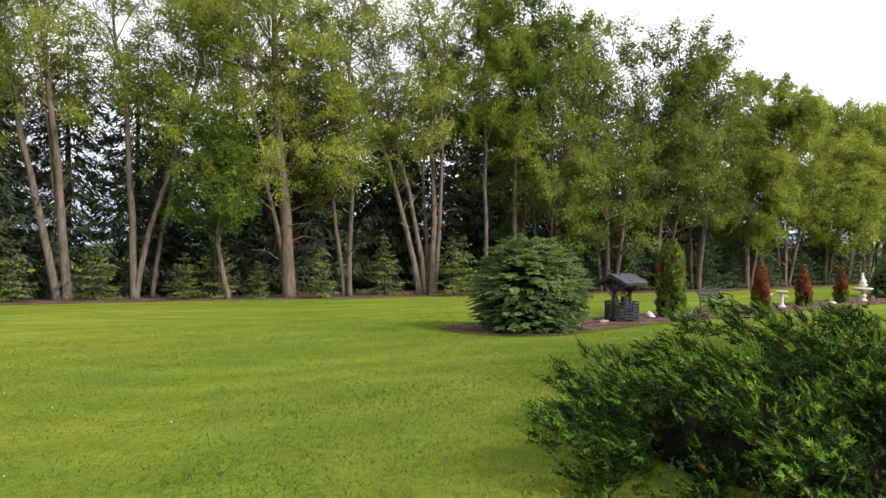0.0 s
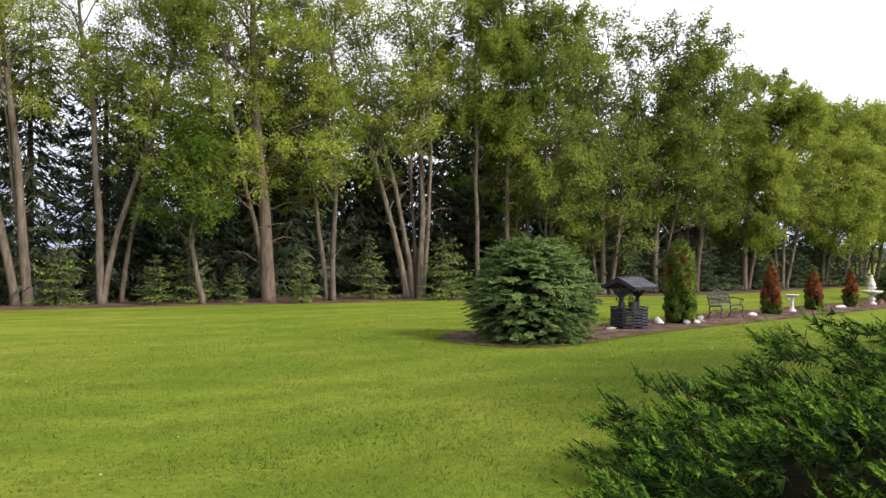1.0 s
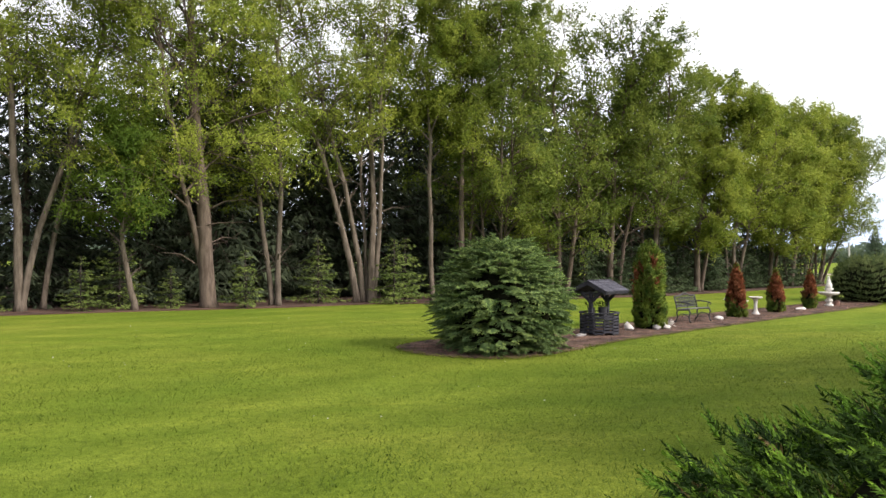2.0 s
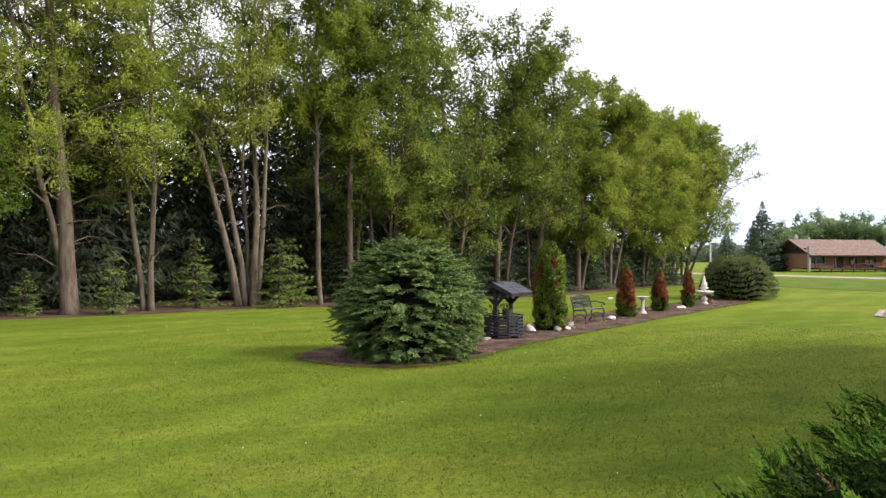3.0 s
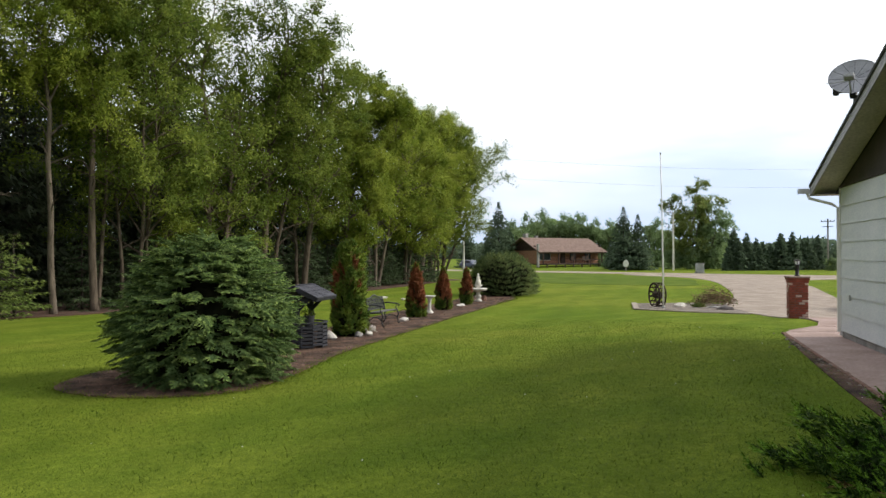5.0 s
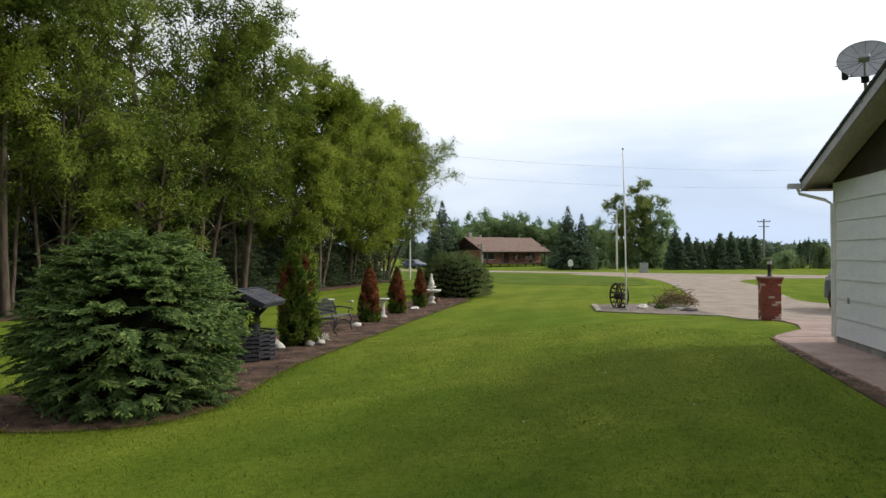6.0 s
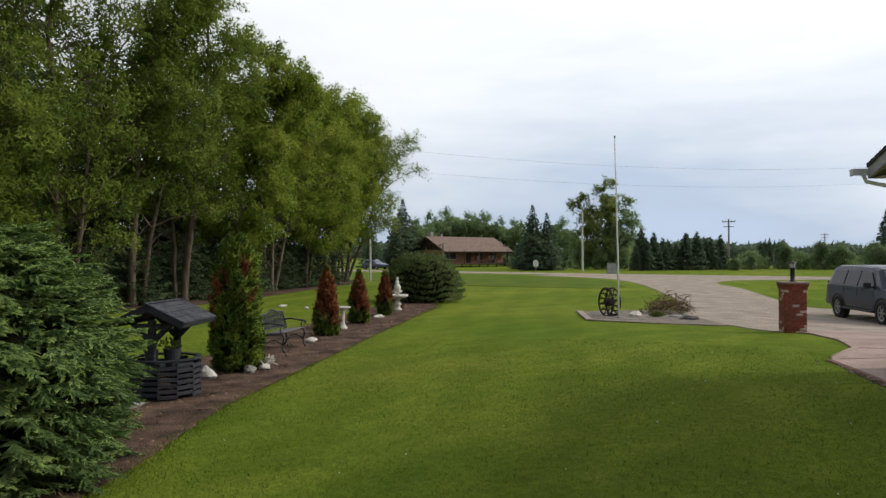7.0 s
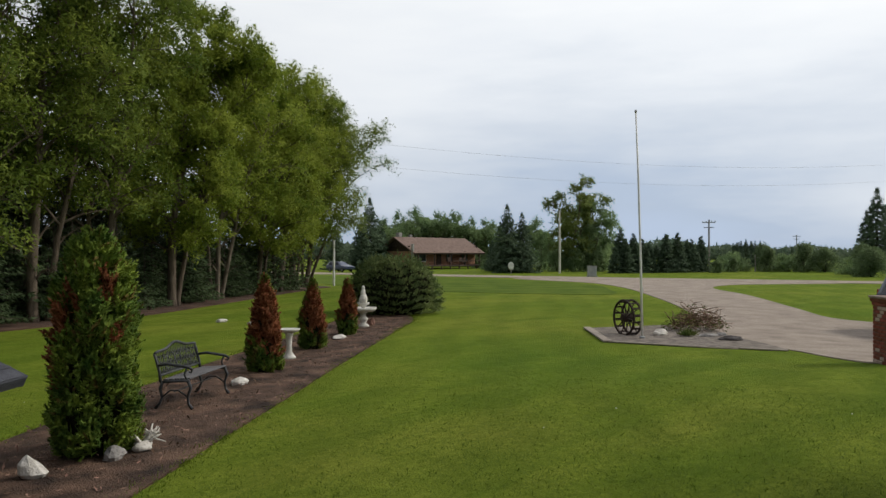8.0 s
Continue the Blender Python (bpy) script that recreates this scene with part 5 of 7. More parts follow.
def build_dish():
    dz = thing("satellite_dish", "grey satellite dish with feed arm on the roof", "satellite dish", (10.97, 12.04, 4.26), -72)
    g = Mb()
    n, rings = 28, 7
    v, f = [], []
    for i in range(rings + 1):
        r = 0.38 * i / rings
        for k in range(n):
            t = 2 * math.pi * k / n
            v.append((r * math.cos(t), r * 0.9 * math.sin(t), 0.36 * r * r))
    for i in range(rings):
        for k in range(n):
            f.append((i * n + k, i * n + (k + 1) % n, (i + 1) * n + (k + 1) % n, (i + 1) * n + k))
    g.add(v, f)
    g.tube([(0.38 * math.cos(2 * math.pi * k / n), 0.342 * math.sin(2 * math.pi * k / n), 0.052) for k in range(n + 1)], 0.008, 5, False)
    tilt = pose(0, 0, 0.62, 62, 0, 0)
    bowl = part("reflector", g, M_DISH, dz, m=tilt, smooth=True)
    for k in range(12):
        t = 2 * math.pi * k / 12
        part("rib", Mb().tube([(r * math.cos(t), r * 0.9 * math.sin(t), 0.36 * r * r - 0.004) for r in (0.05, 0.16, 0.27, 0.37)], 0.007, 4, False), M_IRON, bowl)
    bk = Mb().box((0, -0.05, -0.05), (0.16, 0.2, 0.08), b=0.01)
    bk.box((0, -0.30, -0.03), (0.11, 0.15, 0.09), b=0.012)
    bk.tube([(0, -0.22, -0.03), (0, -0.05, -0.05)], 0.022, 6)
    part("bracket", bk, M_BLACK, dz, "black mounting bracket", m=tilt)
    arm = Mb().tube([(0, -0.30, 0.0), (0, -0.46, 0.2), (0, -0.40, 0.46)], 0.016, 6)
    for sg in (-1, 1):
        arm.tube([(sg * 0.40, -0.1, 0.06), (0, -0.40, 0.44)], 0.007, 5)
    part("feed_arm", arm, M_DISH, dz, m=tilt)
    clamp = Mb().box((-0.27, -0.02, 0.43), (0.09, 0.11, 0.14), b=0.015)
    clamp.tube([(0, 0.02, 0.46), (-0.14, 0.0, 0.48), (-0.26, -0.02, 0.46)], 0.020, 6)
    clamp.tube([(0.16, 0.0, 0.48), (0, 0.02, 0.40), (-0.24, -0.02, 0.40)], 0.010, 6)
    part("low_noise_unit", clamp, M_BLACK, dz, "black receiver box on a side arm")
    horn = Mb().box((0, -0.38, 0.50), (0.15, 0.08, 0.12), b=0.015)
    horn.tube([(0, -0.35, 0.46), (0, -0.31, 0.38)], 0.028, 8)
    part("feed_horn", horn, M_GREYBOX, dz, m=tilt)
    part("mast", Mb().tube([(0, 0.02, 0.0), (0, 0.02, 0.35), (0, 0.0, 0.58)], 0.024, 8).box((0, 0.02, 0.0), (0.16, 0.16, 0.02), b=0.004), M_GREYBOX, dz)


build_dish()

# concrete walk along the gable and the apron towards the drive
PATIO = [(5.9, 7.6), (5.75, 8.75), (7.7, 10.28), (10.5, 12.42), (13.1, 14.38), (13.35, 14.56), (13.7, 14.66), (15.15, 14.78), (16.2, 12.6), (15.2, 10.6), (9.5, 6.2), (7.5, 6.0)]
solo("patio", Mb().prism(PATIO, 0.0, 0.300), M_CONCRETE, "pinkish concrete walk along the house wall", "patio", kind="structure")
solo("apron", patch([(13.74, 14.70), (15.2, 14.82), (16.6, 15.5), (18.1, 16.55), (18.4, 16.9), (19.4, 16.6), (20.2, 14.6), (19.0, 12.2), (16.3, 12.4), (15.2, 14.70)], 0.035, 0.5), M_CONCRETE,
     "pinkish concrete apron between walk and drive", "pavement", kind="structure")
solo("slab_joint", Mb().prism([(13.44, 14.46), (15.30, 13.10), (15.33, 13.13), (13.47, 14.49)], 0.298, 0.302), M_MORTAR, "dark joint across the concrete walk", "joint", kind="structure")
strip = thing("slab_edging", "soil and loose stones along the concrete walk", "edging", kind="structure")
er = np.random.default_rng(3)
stones = Mb()
for i in range(150):
    t = er.uniform(0, 1)
    x, y = 6.0 + 7.3 * t, 8.95 + 5.55 * t
    d = abs(er.normal(0.09, 0.07))
    x, y = x + HY[0] * d, y + HY[1] * d
    s = er.uniform(0.015, 0.04)
    stones.lump((x, y, lie(x, y) + s * 0.2), (s, s * er.uniform(0.7, 1.2), s * 0.6), i, 0.3, 6)
tagged(part("loose_gravel", stones, M_GRAVEL_BED, strip), kind="stuff")
part("soil", patch([(5.9, 9.0), (8.0, 10.55), (10.5, 12.46), (13.2, 14.5), (13.22, 14.54), (12.4, 14.0), (10.38, 12.60), (7.8, 10.75), (5.75, 9.2)], 0.012, 0.3, 0.004, 0.03), M_MULCH, strip)


def walk_edging():
    """Upright bricks along the open side of the concrete walk."""
    ed = thing("brick_edging", "brown brick edging along the concrete walk", "edging")
    me = Mb().box((0, 0, 0), (0.205, 0.085, 0.24), b=0.008).mesh("brick")
    rng = random.Random(4)
    a, b = (5.75, 8.75), (13.35, 14.56)
    d = math.dist(a, b)
    n = int(d / 0.215)
    turn = math.degrees(math.atan2(b[1] - a[1], b[0] - a[0]))
    for k in range(n):
        t = (k + 0.5) / n
        x, y = a[0] + (b[0] - a[0]) * t + HY[0] * 0.045, a[1] + (b[1] - a[1]) * t + HY[1] * 0.045
        part("brick", me, M_EDGE_BRICK, ed, m=pose(x, y, 0.176 + rng.uniform(-0.004, 0.004), rng.uniform(-1.5, 1.5), 0, turn + rng.uniform(-0.8, 0.8)))


walk_edging()


# ---------------------------------------------------------------- brick pier with lamp
def build_pier():
    pr = thing("brick_pier", "square red brick pier with pale bricks and a flared cap", "brick pier", (18.62, 17.12, lie(18.62, 17.12)), 37.4)
    s, h = 0.490, 1.02
    part("core", Mb().box((0, 0, h / 2 - 0.03), (s - 0.03, s - 0.03, h + 0.06), b=0.004), M_MORTAR, pr, "recessed mortar joints")
    bl, bh, bd, j = 0.1553, 0.056, 0.09, 0.012
    full = Mb().box((0, 0, 0), (bl, bd, bh), b=0.005).mesh("brick")
    half = Mb().box((0, 0, 0), (bl / 2 - j / 2, bd, bh), b=0.005).mesh("brick")
    pale_f, pale_h = full.copy(), half.copy()
    rng = random.Random(8)
    courses = 15
    for c in range(courses):
        z = 0.030 + c * (bh + j)
        for side in range(4):
            row = [(-s / 2 + bl / 2 + k * (bl + j), True) for k in range(3)] if (c + side) % 2 == 0 else \
                  [(-s / 2 + bl / 4, False)] + [(-s / 2 + bl / 2 + j / 2 + bl / 2 + k * (bl + j), True) for k in range(2)] + [(s / 2 - bl / 4, False)]
            for x, big in row:
                pale = rng.random() < 0.20
                me = (pale_f if big else pale_h) if pale else (full if big else half)
                m = Matrix.Rotation(side * math.pi / 2, 4, "Z") @ Matrix.Translation((x, -s / 2 + bd / 2 + rng.uniform(-0.002, 0.002), z))
                part("brick", me, M_BRICK_PALE if pale else M_BRICK, pr, m=m)
    z = courses * (bh + j)
    part("corbel", Mb().box((0, 0, z + 0.035), (s + 0.03, s + 0.03, 0.07), b=0.01), M_BRICK, pr)
    part("corbel", Mb().box((0, 0, z + 0.10), (s + 0.07, s + 0.07, 0.065), b=0.01), M_BRICK, pr)
    part("cap", Mb().box((0, 0, z + 0.155), (s + 0.11, s + 0.11, 0.045), b=0.012), M_CAP, pr)
    lp = thing("pier_lamp", "black post lamp with a small glass top on the brick pier", "lamp", (18.62, 17.12, lie(18.62, 17.12) + z + 0.178), 37.4)
    part("post", Mb().lathe([(0.075, 0), (0.075, 0.018), (0.054, 0.03), (0.050, 0.29), (0.062, 0.305), (0.066, 0.33)], 16), M_BLACK, lp, smooth=True)
    part("lantern_glass", Mb().lathe([(0.058, 0.33), (0.074, 0.43)], 8), M_LAMPGLASS, lp, "clear lantern glass")
    cage = Mb()
    for k in range(4):
        a = math.pi / 2 * k
        cage.tube([(0.059 * math.cos(a), 0.059 * math.sin(a), 0.325), (0.076 * math.cos(a), 0.076 * math.sin(a), 0.435)], 0.005, 5)
    part("cage", cage, M_BLACK, lp)
    part("hood", Mb().lathe([(0.088, 0.43), (0.090, 0.445), (0.062, 0.462), (0.02, 0.472)], 12), M_BLACK, lp, smooth=True)


build_pier()


# ---------------------------------------------------------------- flagpole bed
BED2 = [(18.78, 22.95), (21.15, 25.0), (23.9, 23.9), (24.2, 22.9), (22.4, 21.6), (20.8, 20.0), (19.9, 19.3), (19.55, 20.2)]
solo("gravel_bed", patch(BED2, 0.034, 0.3, 0.006), M_GRAVEL_BED, "grey gravel bed round the flagpole", "gravel bed", kind="structure")


def edging(p, q, w=0.10, h=0.07, name="bed_edging", label="pale concrete edging round the gravel bed"):
    d = math.dist(p, q)
    a = math.degrees(math.atan2(q[1] - p[1], q[0] - p[0]))
    x, y = (p[0] + q[0]) / 2, (p[1] + q[1]) / 2
    return solo(name, Mb().box((0, 0, 0), (d, w, h), b=0.012), M_EDGING, label, "edging", group="bed edging", m=pose(x, y, lie(x, y) + h / 2 + 0.012, 0, 0, a))


edging((18.78, 22.95), (21.15, 25.0), 0.20, 0.05)
edging((18.78, 22.90), (19.5, 20.2), 0.06, 0.03)
edging((19.5, 20.15), (19.85, 19.3), 0.06, 0.03)


def build_flagpole():
    fp = thing("flagpole", "tall thin white flagpole with a small ball top", "flagpole", (19.9, 22.66, 0))
    part("pole", Mb().tube([(0, 0, -0.05), (0.05, 0.06, 1.8), (0.16, 0.18, 3.9), (0.26, 0.30, 5.55)], [0.030, 0.027, 0.023, 0.018], 10), M_WHITE, fp, smooth=True)
    part("finial", Mb().lump((0.263, 0.303, 5.59), (0.035, 0.035, 0.04), 1, 0.02, 10), M_GREYBOX, fp, smooth=True)
    part("collar", Mb().lathe([(0.07, 0.02), (0.07, 0.07), (0.045, 0.09)], 12), M_GREYBOX, fp)
    part("cleat", Mb().box((0.085, 0.03, 1.2), (0.04, 0.02, 0.12), b=0.005), M_GREYBOX, fp)


build_flagpole()


def build_wheel():
    """An old steel implement wheel: two rims joined by cross bars, staggered spokes and a hub."""
    wl = thing("iron_wheel", "old rusty iron spoked wheel standing in the gravel bed", "wheel", (20.45, 23.35, 0.46), -26)
    R = 0.435
    for sx in (-0.12, 0.12):
        ring = [(sx, R * math.cos(2 * math.pi * k / 32), R * math.sin(2 * math.pi * k / 32)) for k in range(33)]
        part("rim", Mb().tube(ring, 0.030, 7, False), M_RUSTY, wl, smooth=True)
    for k in range(16):
        a = 2 * math.pi * (k + 0.5) / 16
        part("tread_bar", Mb().box((0, 0, 0), (0.26, 0.05, 0.016), b=0.003), M_RUSTY, wl, m=Matrix.Rotation(a, 4, "X") @ Matrix.Translation((0, 0, R + 0.012)))
    for k in range(22):
        a = 2 * math.pi * k / 22
        sx = 0.11 if k % 2 else -0.11
        part("spoke", Mb().tube([(sx * 0.5, 0.06 * math.sin(a), 0.06 * math.cos(a)), (sx, R * math.sin(a), R * math.cos(a))], 0.014, 6), M_RUSTY, wl)
    part("hub", Mb().tube([(-0.18, 0, 0), (-0.17, 0, 0), (-0.08, 0, 0), (0.08, 0, 0), (0.17, 0, 0), (0.18, 0, 0)], [0.05, 0.085, 0.12, 0.12, 0.085, 0.05], 16), M_RUSTY, wl)
    part("rest_block", Mb().lump((0.0, -0.12, -0.42), (0.14, 0.1, 0.07), 4, 0.3, 8), M_STONE_DARK, wl)


build_wheel()


def rock(x, y, s, seed, mat, label, turn=0.0, z=None, name="rock", rough=0.32, group=""):
    g = Mb().lump((0, 0, 0), s, seed, rough, 14, 1.4)
    zz = lie(x, y) + 0.02 + s[2] * 0.45 if z is None else z
    return solo(name, g, mat, label, "rock", group=group, m=pose(x, y, zz, 0, 0, turn), smooth=False)


rock(20.95, 22.72, (0.30, 0.16, 0.12), 3, M_STONE, "long pale rock in the gravel bed", 10)
rock(21.55, 21.75, (0.26, 0.13, 0.06), 5, M_STONE_GREY, "flat grey rock in the gravel bed", -30)
rock(21.1, 21.0, (0.30, 0.13, 0.08), 6, M_STONE_DARK, "dark flat rock in the gravel bed", -45)
rock(22.0, 21.6, (0.2, 0.12, 0.06), 8, M_STONE_GREY, "small grey rock in the gravel bed", 60)


def brush_pile():
    bp = thing("brush_pile", "heap of dry sticks and weeds beside the drive", "brush pile", (23.0, 22.75, lie(23, 22.75)))
    rng = np.random.default_rng(14)
    st = Mb()
    for i in range(340):
        a, r = rng.uniform(0, 2 * math.pi), 0.62 * math.sqrt(rng.uniform())
        h = 0.66 * (1 - (r / 0.75) ** 2) * rng.uniform(0.2, 1.05)
        p = np.array([r * math.cos(a) * 1.25, r * math.sin(a), 0.04 + h])
        d = unit(np.array([rng.normal(), rng.normal(), abs(rng.normal()) * 0.45 + 0.05])) * rng.uniform(0.2, 0.5)
        q = p + d
        if i % 3:
            q[2] = max(q[2] - 0.2, 0.04)
        st.tube([p, (p + q) / 2 + rng.normal(size=3) * 0.04, q], [rng.uniform(0.006, 0.016), 0.008, 0.003], 5, False)
    tagged(part("stick_heap", st, M_STICK, bp), kind="stuff")
    n = 380
    a, r = rng.uniform(0, 2 * math.pi, n), 0.85 * np.sqrt(rng.uniform(size=n))
    z = 0.05 + 0.62 * (1 - (r / 0.9) ** 2) * rng.uniform(0.2, 1.1, n)
    pts = np.stack([r * np.cos(a) * 1.25, r * np.sin(a), z], 1)
    d = unit(rng.normal(size=(n, 3)))
    tagged(part("weed_foliage", quads_mesh("weed_foliage", blades(pts, d, any_side(d, rng), rng.uniform(0.04, 0.10, n), 0.035)), M_WEED, bp), kind="stuff")
    tuft = thing("weed_tuft", "green weed tuft in the gravel bed", "plant", (21.15, 22.1, 0.03))
    n = 260
    d = unit(np.stack([rng.normal(size=n) * 0.6, rng.normal(size=n) * 0.6, np.abs(rng.normal(size=n)) + 0.3], 1))
    f = rng.normal(size=(n, 3)) * np.array([0.10, 0.08, 0.02])
    f[:, 2] = np.abs(f[:, 2])
    tagged(part("leaves", quads_mesh("leaves", blades(f, d, any_side(d, rng), rng.uniform(0.08, 0.2, n), 0.025)), M_WEED, tuft), kind="stuff")


brush_pile()


# ---------------------------------------------------------------- ornaments in the mulch bed
def build_well():
    """Wishing well: a twelve-sided crib of spaced slats, two braced posts, a shingled gable roof; local x is the ridge."""
    w = thing("wishing_well", "dark painted wooden wishing well with a shingled gable roof", "wishing well", (5.05, 20.55, 0.02), 41)
    w.scale = (1.01, 1.01, 1.01)
    R, side = 0.455, 0.236
    slat = Mb().box((0, 0, 0), (side + 0.03, 0.045, 0.050), b=0.006).mesh("slat")
    flat = R * math.cos(math.pi / 12)
    for c in range(6):
        for k in range(12):
            z = 0.035 + c * 0.077 + (0.038 if k % 2 else 0.0)
            part("slat", slat, M_WELL, w, m=Matrix.Rotation(k * math.pi / 6, 4, "Z") @ Matrix.Translation((0, -flat, z)))
    rim = Mb().box((0, 0, 0), (side + 0.03, 0.085, 0.028), b=0.006).mesh("rim_board")
    for k in range(12):
        part("rim_board", rim, M_WELL, w, m=Matrix.Rotation(k * math.pi / 6, 4, "Z") @ Matrix.Translation((0, -flat, 0.515 + 0.002 * (k % 2))))
    for sg in (-1, 1):
        po = part("post", Mb().box((sg * 0.375, 0, 0.54), (0.075, 0.09, 1.06), b=0.008), M_WELL, w)
        for ss in (-1, 1):
            m = Matrix.Rotation(radians(ss * -45), 3, "X")
            part("brace", Mb().box((sg * 0.375, ss * 0.155, 0.915), (0.06, 0.07, 0.40), m, b=0.006), M_WELL, po)
        part("tie_beam", Mb().box((sg * 0.375, 0, 0.995), (0.05, 0.50, 0.05), b=0.005), M_WELL, w)
    part("crank_rod", Mb().tube([(-0.44, 0, 0.93), (0.44, 0, 0.93)], 0.016, 8), M_WELL, w)
    # roof: each slope a board deck with its shingles, plus barge boards
    half, rise, ridge = 0.51, 0.240, 1.305
    ang = math.atan2(rise, half)
    ln = math.hypot(half, rise)
    for sg in (-1, 1):
        m = Matrix.Translation((0, 0, ridge)) @ Matrix.Rotation(sg * -ang, 4, "X") if sg > 0 else Matrix.Translation((0, 0, ridge)) @ Matrix.Rotation(ang, 4, "X")
        rf = part("roof_slope", Mb().box((0, sg * ln / 2, -0.035), (1.02, ln, 0.03), b=0.004), M_WELL, w, m=m)
        for r in range(4):
            for q in range(3):
                sx = -0.345 + q * 0.345 + (0.012 if r % 2 else 0.0)
                sh = Mb().box((sx, sg * (ln - 0.085 - r * ln / 4), -0.010 + 0.002 * (q % 2)), (0.340, ln / 4 + 0.035, 0.012), Matrix.Rotation(sg * 0.06, 3, "X"), b=0.003)
                part("shingle", sh, M_WELL_ROOF, rf)
        for gx in (-0.52, 0.52):
            part("barge_board", Mb().box((gx, sg * ln / 2, -0.055), (0.03, ln + 0.02, 0.10), b=0.005), M_WELL, w, m=m)
        part("eave_board", Mb().box((0, sg * (ln + 0.006), -0.05), (1.04, 0.022, 0.085), b=0.005), M_WELL, w, m=m)
    # floor that carries the pots
    part("floor", Mb().lathe([(0.40, 0.37), (0.40, 0.39)], 12), M_WELL, w)
    for nm, x, y, r, h in (("flower_pot", -0.04, -0.12, 0.115, 0.26), ("flower_pot", -0.20, 0.10, 0.09, 0.24)):
        m = Matrix.Translation(Vector((5.05, 20.55, 0.02))) @ Matrix.Rotation(radians(41), 4, "Z") @ Matrix.Translation((x, y, 0.397))
        pt = new(nm)
        pt.matrix_world = m
        tagged(pt, "dark plastic flower pot with a small leafy plant in the well", "flower pot", group="pots in the well")
        part("pot", Mb().lathe([(r * 0.75, 0), (r, h * 0.92), (r * 1.06, h * 0.92), (r * 1.06, h), (r * 0.92, h), (r * 0.9, h * 0.9)], 16), M_POT, pt, smooth=False)
        rng = np.random.default_rng(int(r * 1000))
        n = 60
        d = unit(np.stack([rng.normal(size=n) * 0.7, rng.normal(size=n) * 0.7, np.abs(rng.normal(size=n)) + 0.4], 1))
        f = np.stack([rng.normal(size=n) * r * 0.4, rng.normal(size=n) * r * 0.4, np.full(n, h * 0.9)], 1) + d * rng.uniform(0, 0.16, n)[:, None]
        tagged(part("leaves", quads_mesh("leaves", blades(f, d, any_side(d, rng), rng.uniform(0.04, 0.09, n), 0.035)), M_WEED, pt), kind="stuff")


build_well()


def build_bench():
    """Cast-iron park bench: scrolled ends, slatted seat, arched lattice back. Local x along the seat, the front at -y."""
    b = thing("garden_bench", "grey cast-iron garden bench with arched lattice back and slat seat", "bench", (8.83, 23.56, 0.025), 36)
    b.scale = (0.96, 0.94, 0.94)
    L = 1.18
    for sg in (-1, 1):
        x = sg * L / 2
        end = part("end_frame", Mb().tube([(x, -0.22, 0.40), (x, 0.0, 0.385), (x, 0.20, 0.37)], 0.020, 8), M_IRON, b, smooth=True)
        part("leg", Mb().tube([(x, -0.20, 0.40), (x, -0.245, 0.30), (x, -0.20, 0.17), (x, -0.215, 0.07), (x, -0.27, 0.0)], [0.024, 0.022, 0.017, 0.018, 0.026], 8), M_IRON, end, smooth=True)
        part("leg", Mb().tube([(x, 0.17, 0.38), (x, 0.21, 0.28), (x, 0.18, 0.15), (x, 0.225, 0.06), (x, 0.28, 0.0)], [0.024, 0.022, 0.017, 0.018, 0.026], 8), M_IRON, end, smooth=True)
        part("brace_scroll", Mb().tube([(x, -0.19, 0.18), (x, -0.06, 0.26), (x, 0.06, 0.26), (x, 0.17, 0.17)], 0.012, 7), M_IRON, end, smooth=True)
        part("back_post", Mb().tube([(x, 0.20, 0.37), (x, 0.225, 0.52), (x, 0.27, 0.68), (x, 0.30, 0.76)], [0.022, 0.02, 0.019, 0.021], 8), M_IRON, end, smooth=True)
        arm = [(x, 0.25, 0.60), (x, 0.10, 0.625), (x, -0.10, 0.60), (x, -0.215, 0.585), (x, -0.265, 0.555), (x, -0.25, 0.515), (x, -0.215, 0.525)]
        part("armrest", Mb().tube(arm, [0.018, 0.021, 0.021, 0.022, 0.018, 0.014, 0.010], 8), M_IRON, end, smooth=True)
        part("arm_support", Mb().tube([(x, -0.19, 0.40), (x, -0.15, 0.48), (x, -0.19, 0.59)], 0.014, 7), M_IRON, end, smooth=True)
    slat = Mb().box((0, 0, 0), (L - 0.03, 0.066, 0.022), b=0.006).mesh("seat_slat")
    for k in range(5):
        part("seat_slat", slat, M_SLAT, b, m=pose(0, -0.195 + k * 0.083, 0.425 - 0.006 * k, -2, 0, 0))
    part("stretcher", Mb().tube([(-L / 2, 0.0, 0.24), (L / 2, 0.0, 0.24)], 0.010, 6), M_IRON, b)

    def back(u, v):
        """Point on the back panel: u along, v up."""
        return (u, 0.215 + 0.09 * v / 0.40 + 0.0, 0.43 + v)

    H = lambda u: 0.315 + 0.10 * max(math.cos(u / (L / 2) * math.pi / 2), 0) ** 0.9 + 0.022 * math.cos(u / (L / 2) * math.pi * 2)
    bk = part("backrest", Mb().tube([back(u, H(u)) for u in np.linspace(-L / 2, L / 2, 25)], 0.020, 8), M_IRON, b, "arched lattice backrest", smooth=True)
    part("lower_rail", Mb().tube([back(-L / 2, 0.03), back(L / 2, 0.03)], 0.017, 8), M_IRON, bk)
    for k in range(1, 24):
        u = -L / 2 + L * k / 24
        part("lattice_bar", Mb().tube([back(u, 0.03), back(u, H(u))], 0.0065, 5), M_IRON, bk)
    for k in range(-7, 8):
        for sl in (-1, 1):
            u0 = k * L / 12
            pts = [(u0 + sl * s * 0.42, s) for s in np.linspace(0.04, 0.36, 6)]
            pts = [back(u, v) for u, v in pts if abs(u) < L / 2 - 0.02 and v < H(u)]
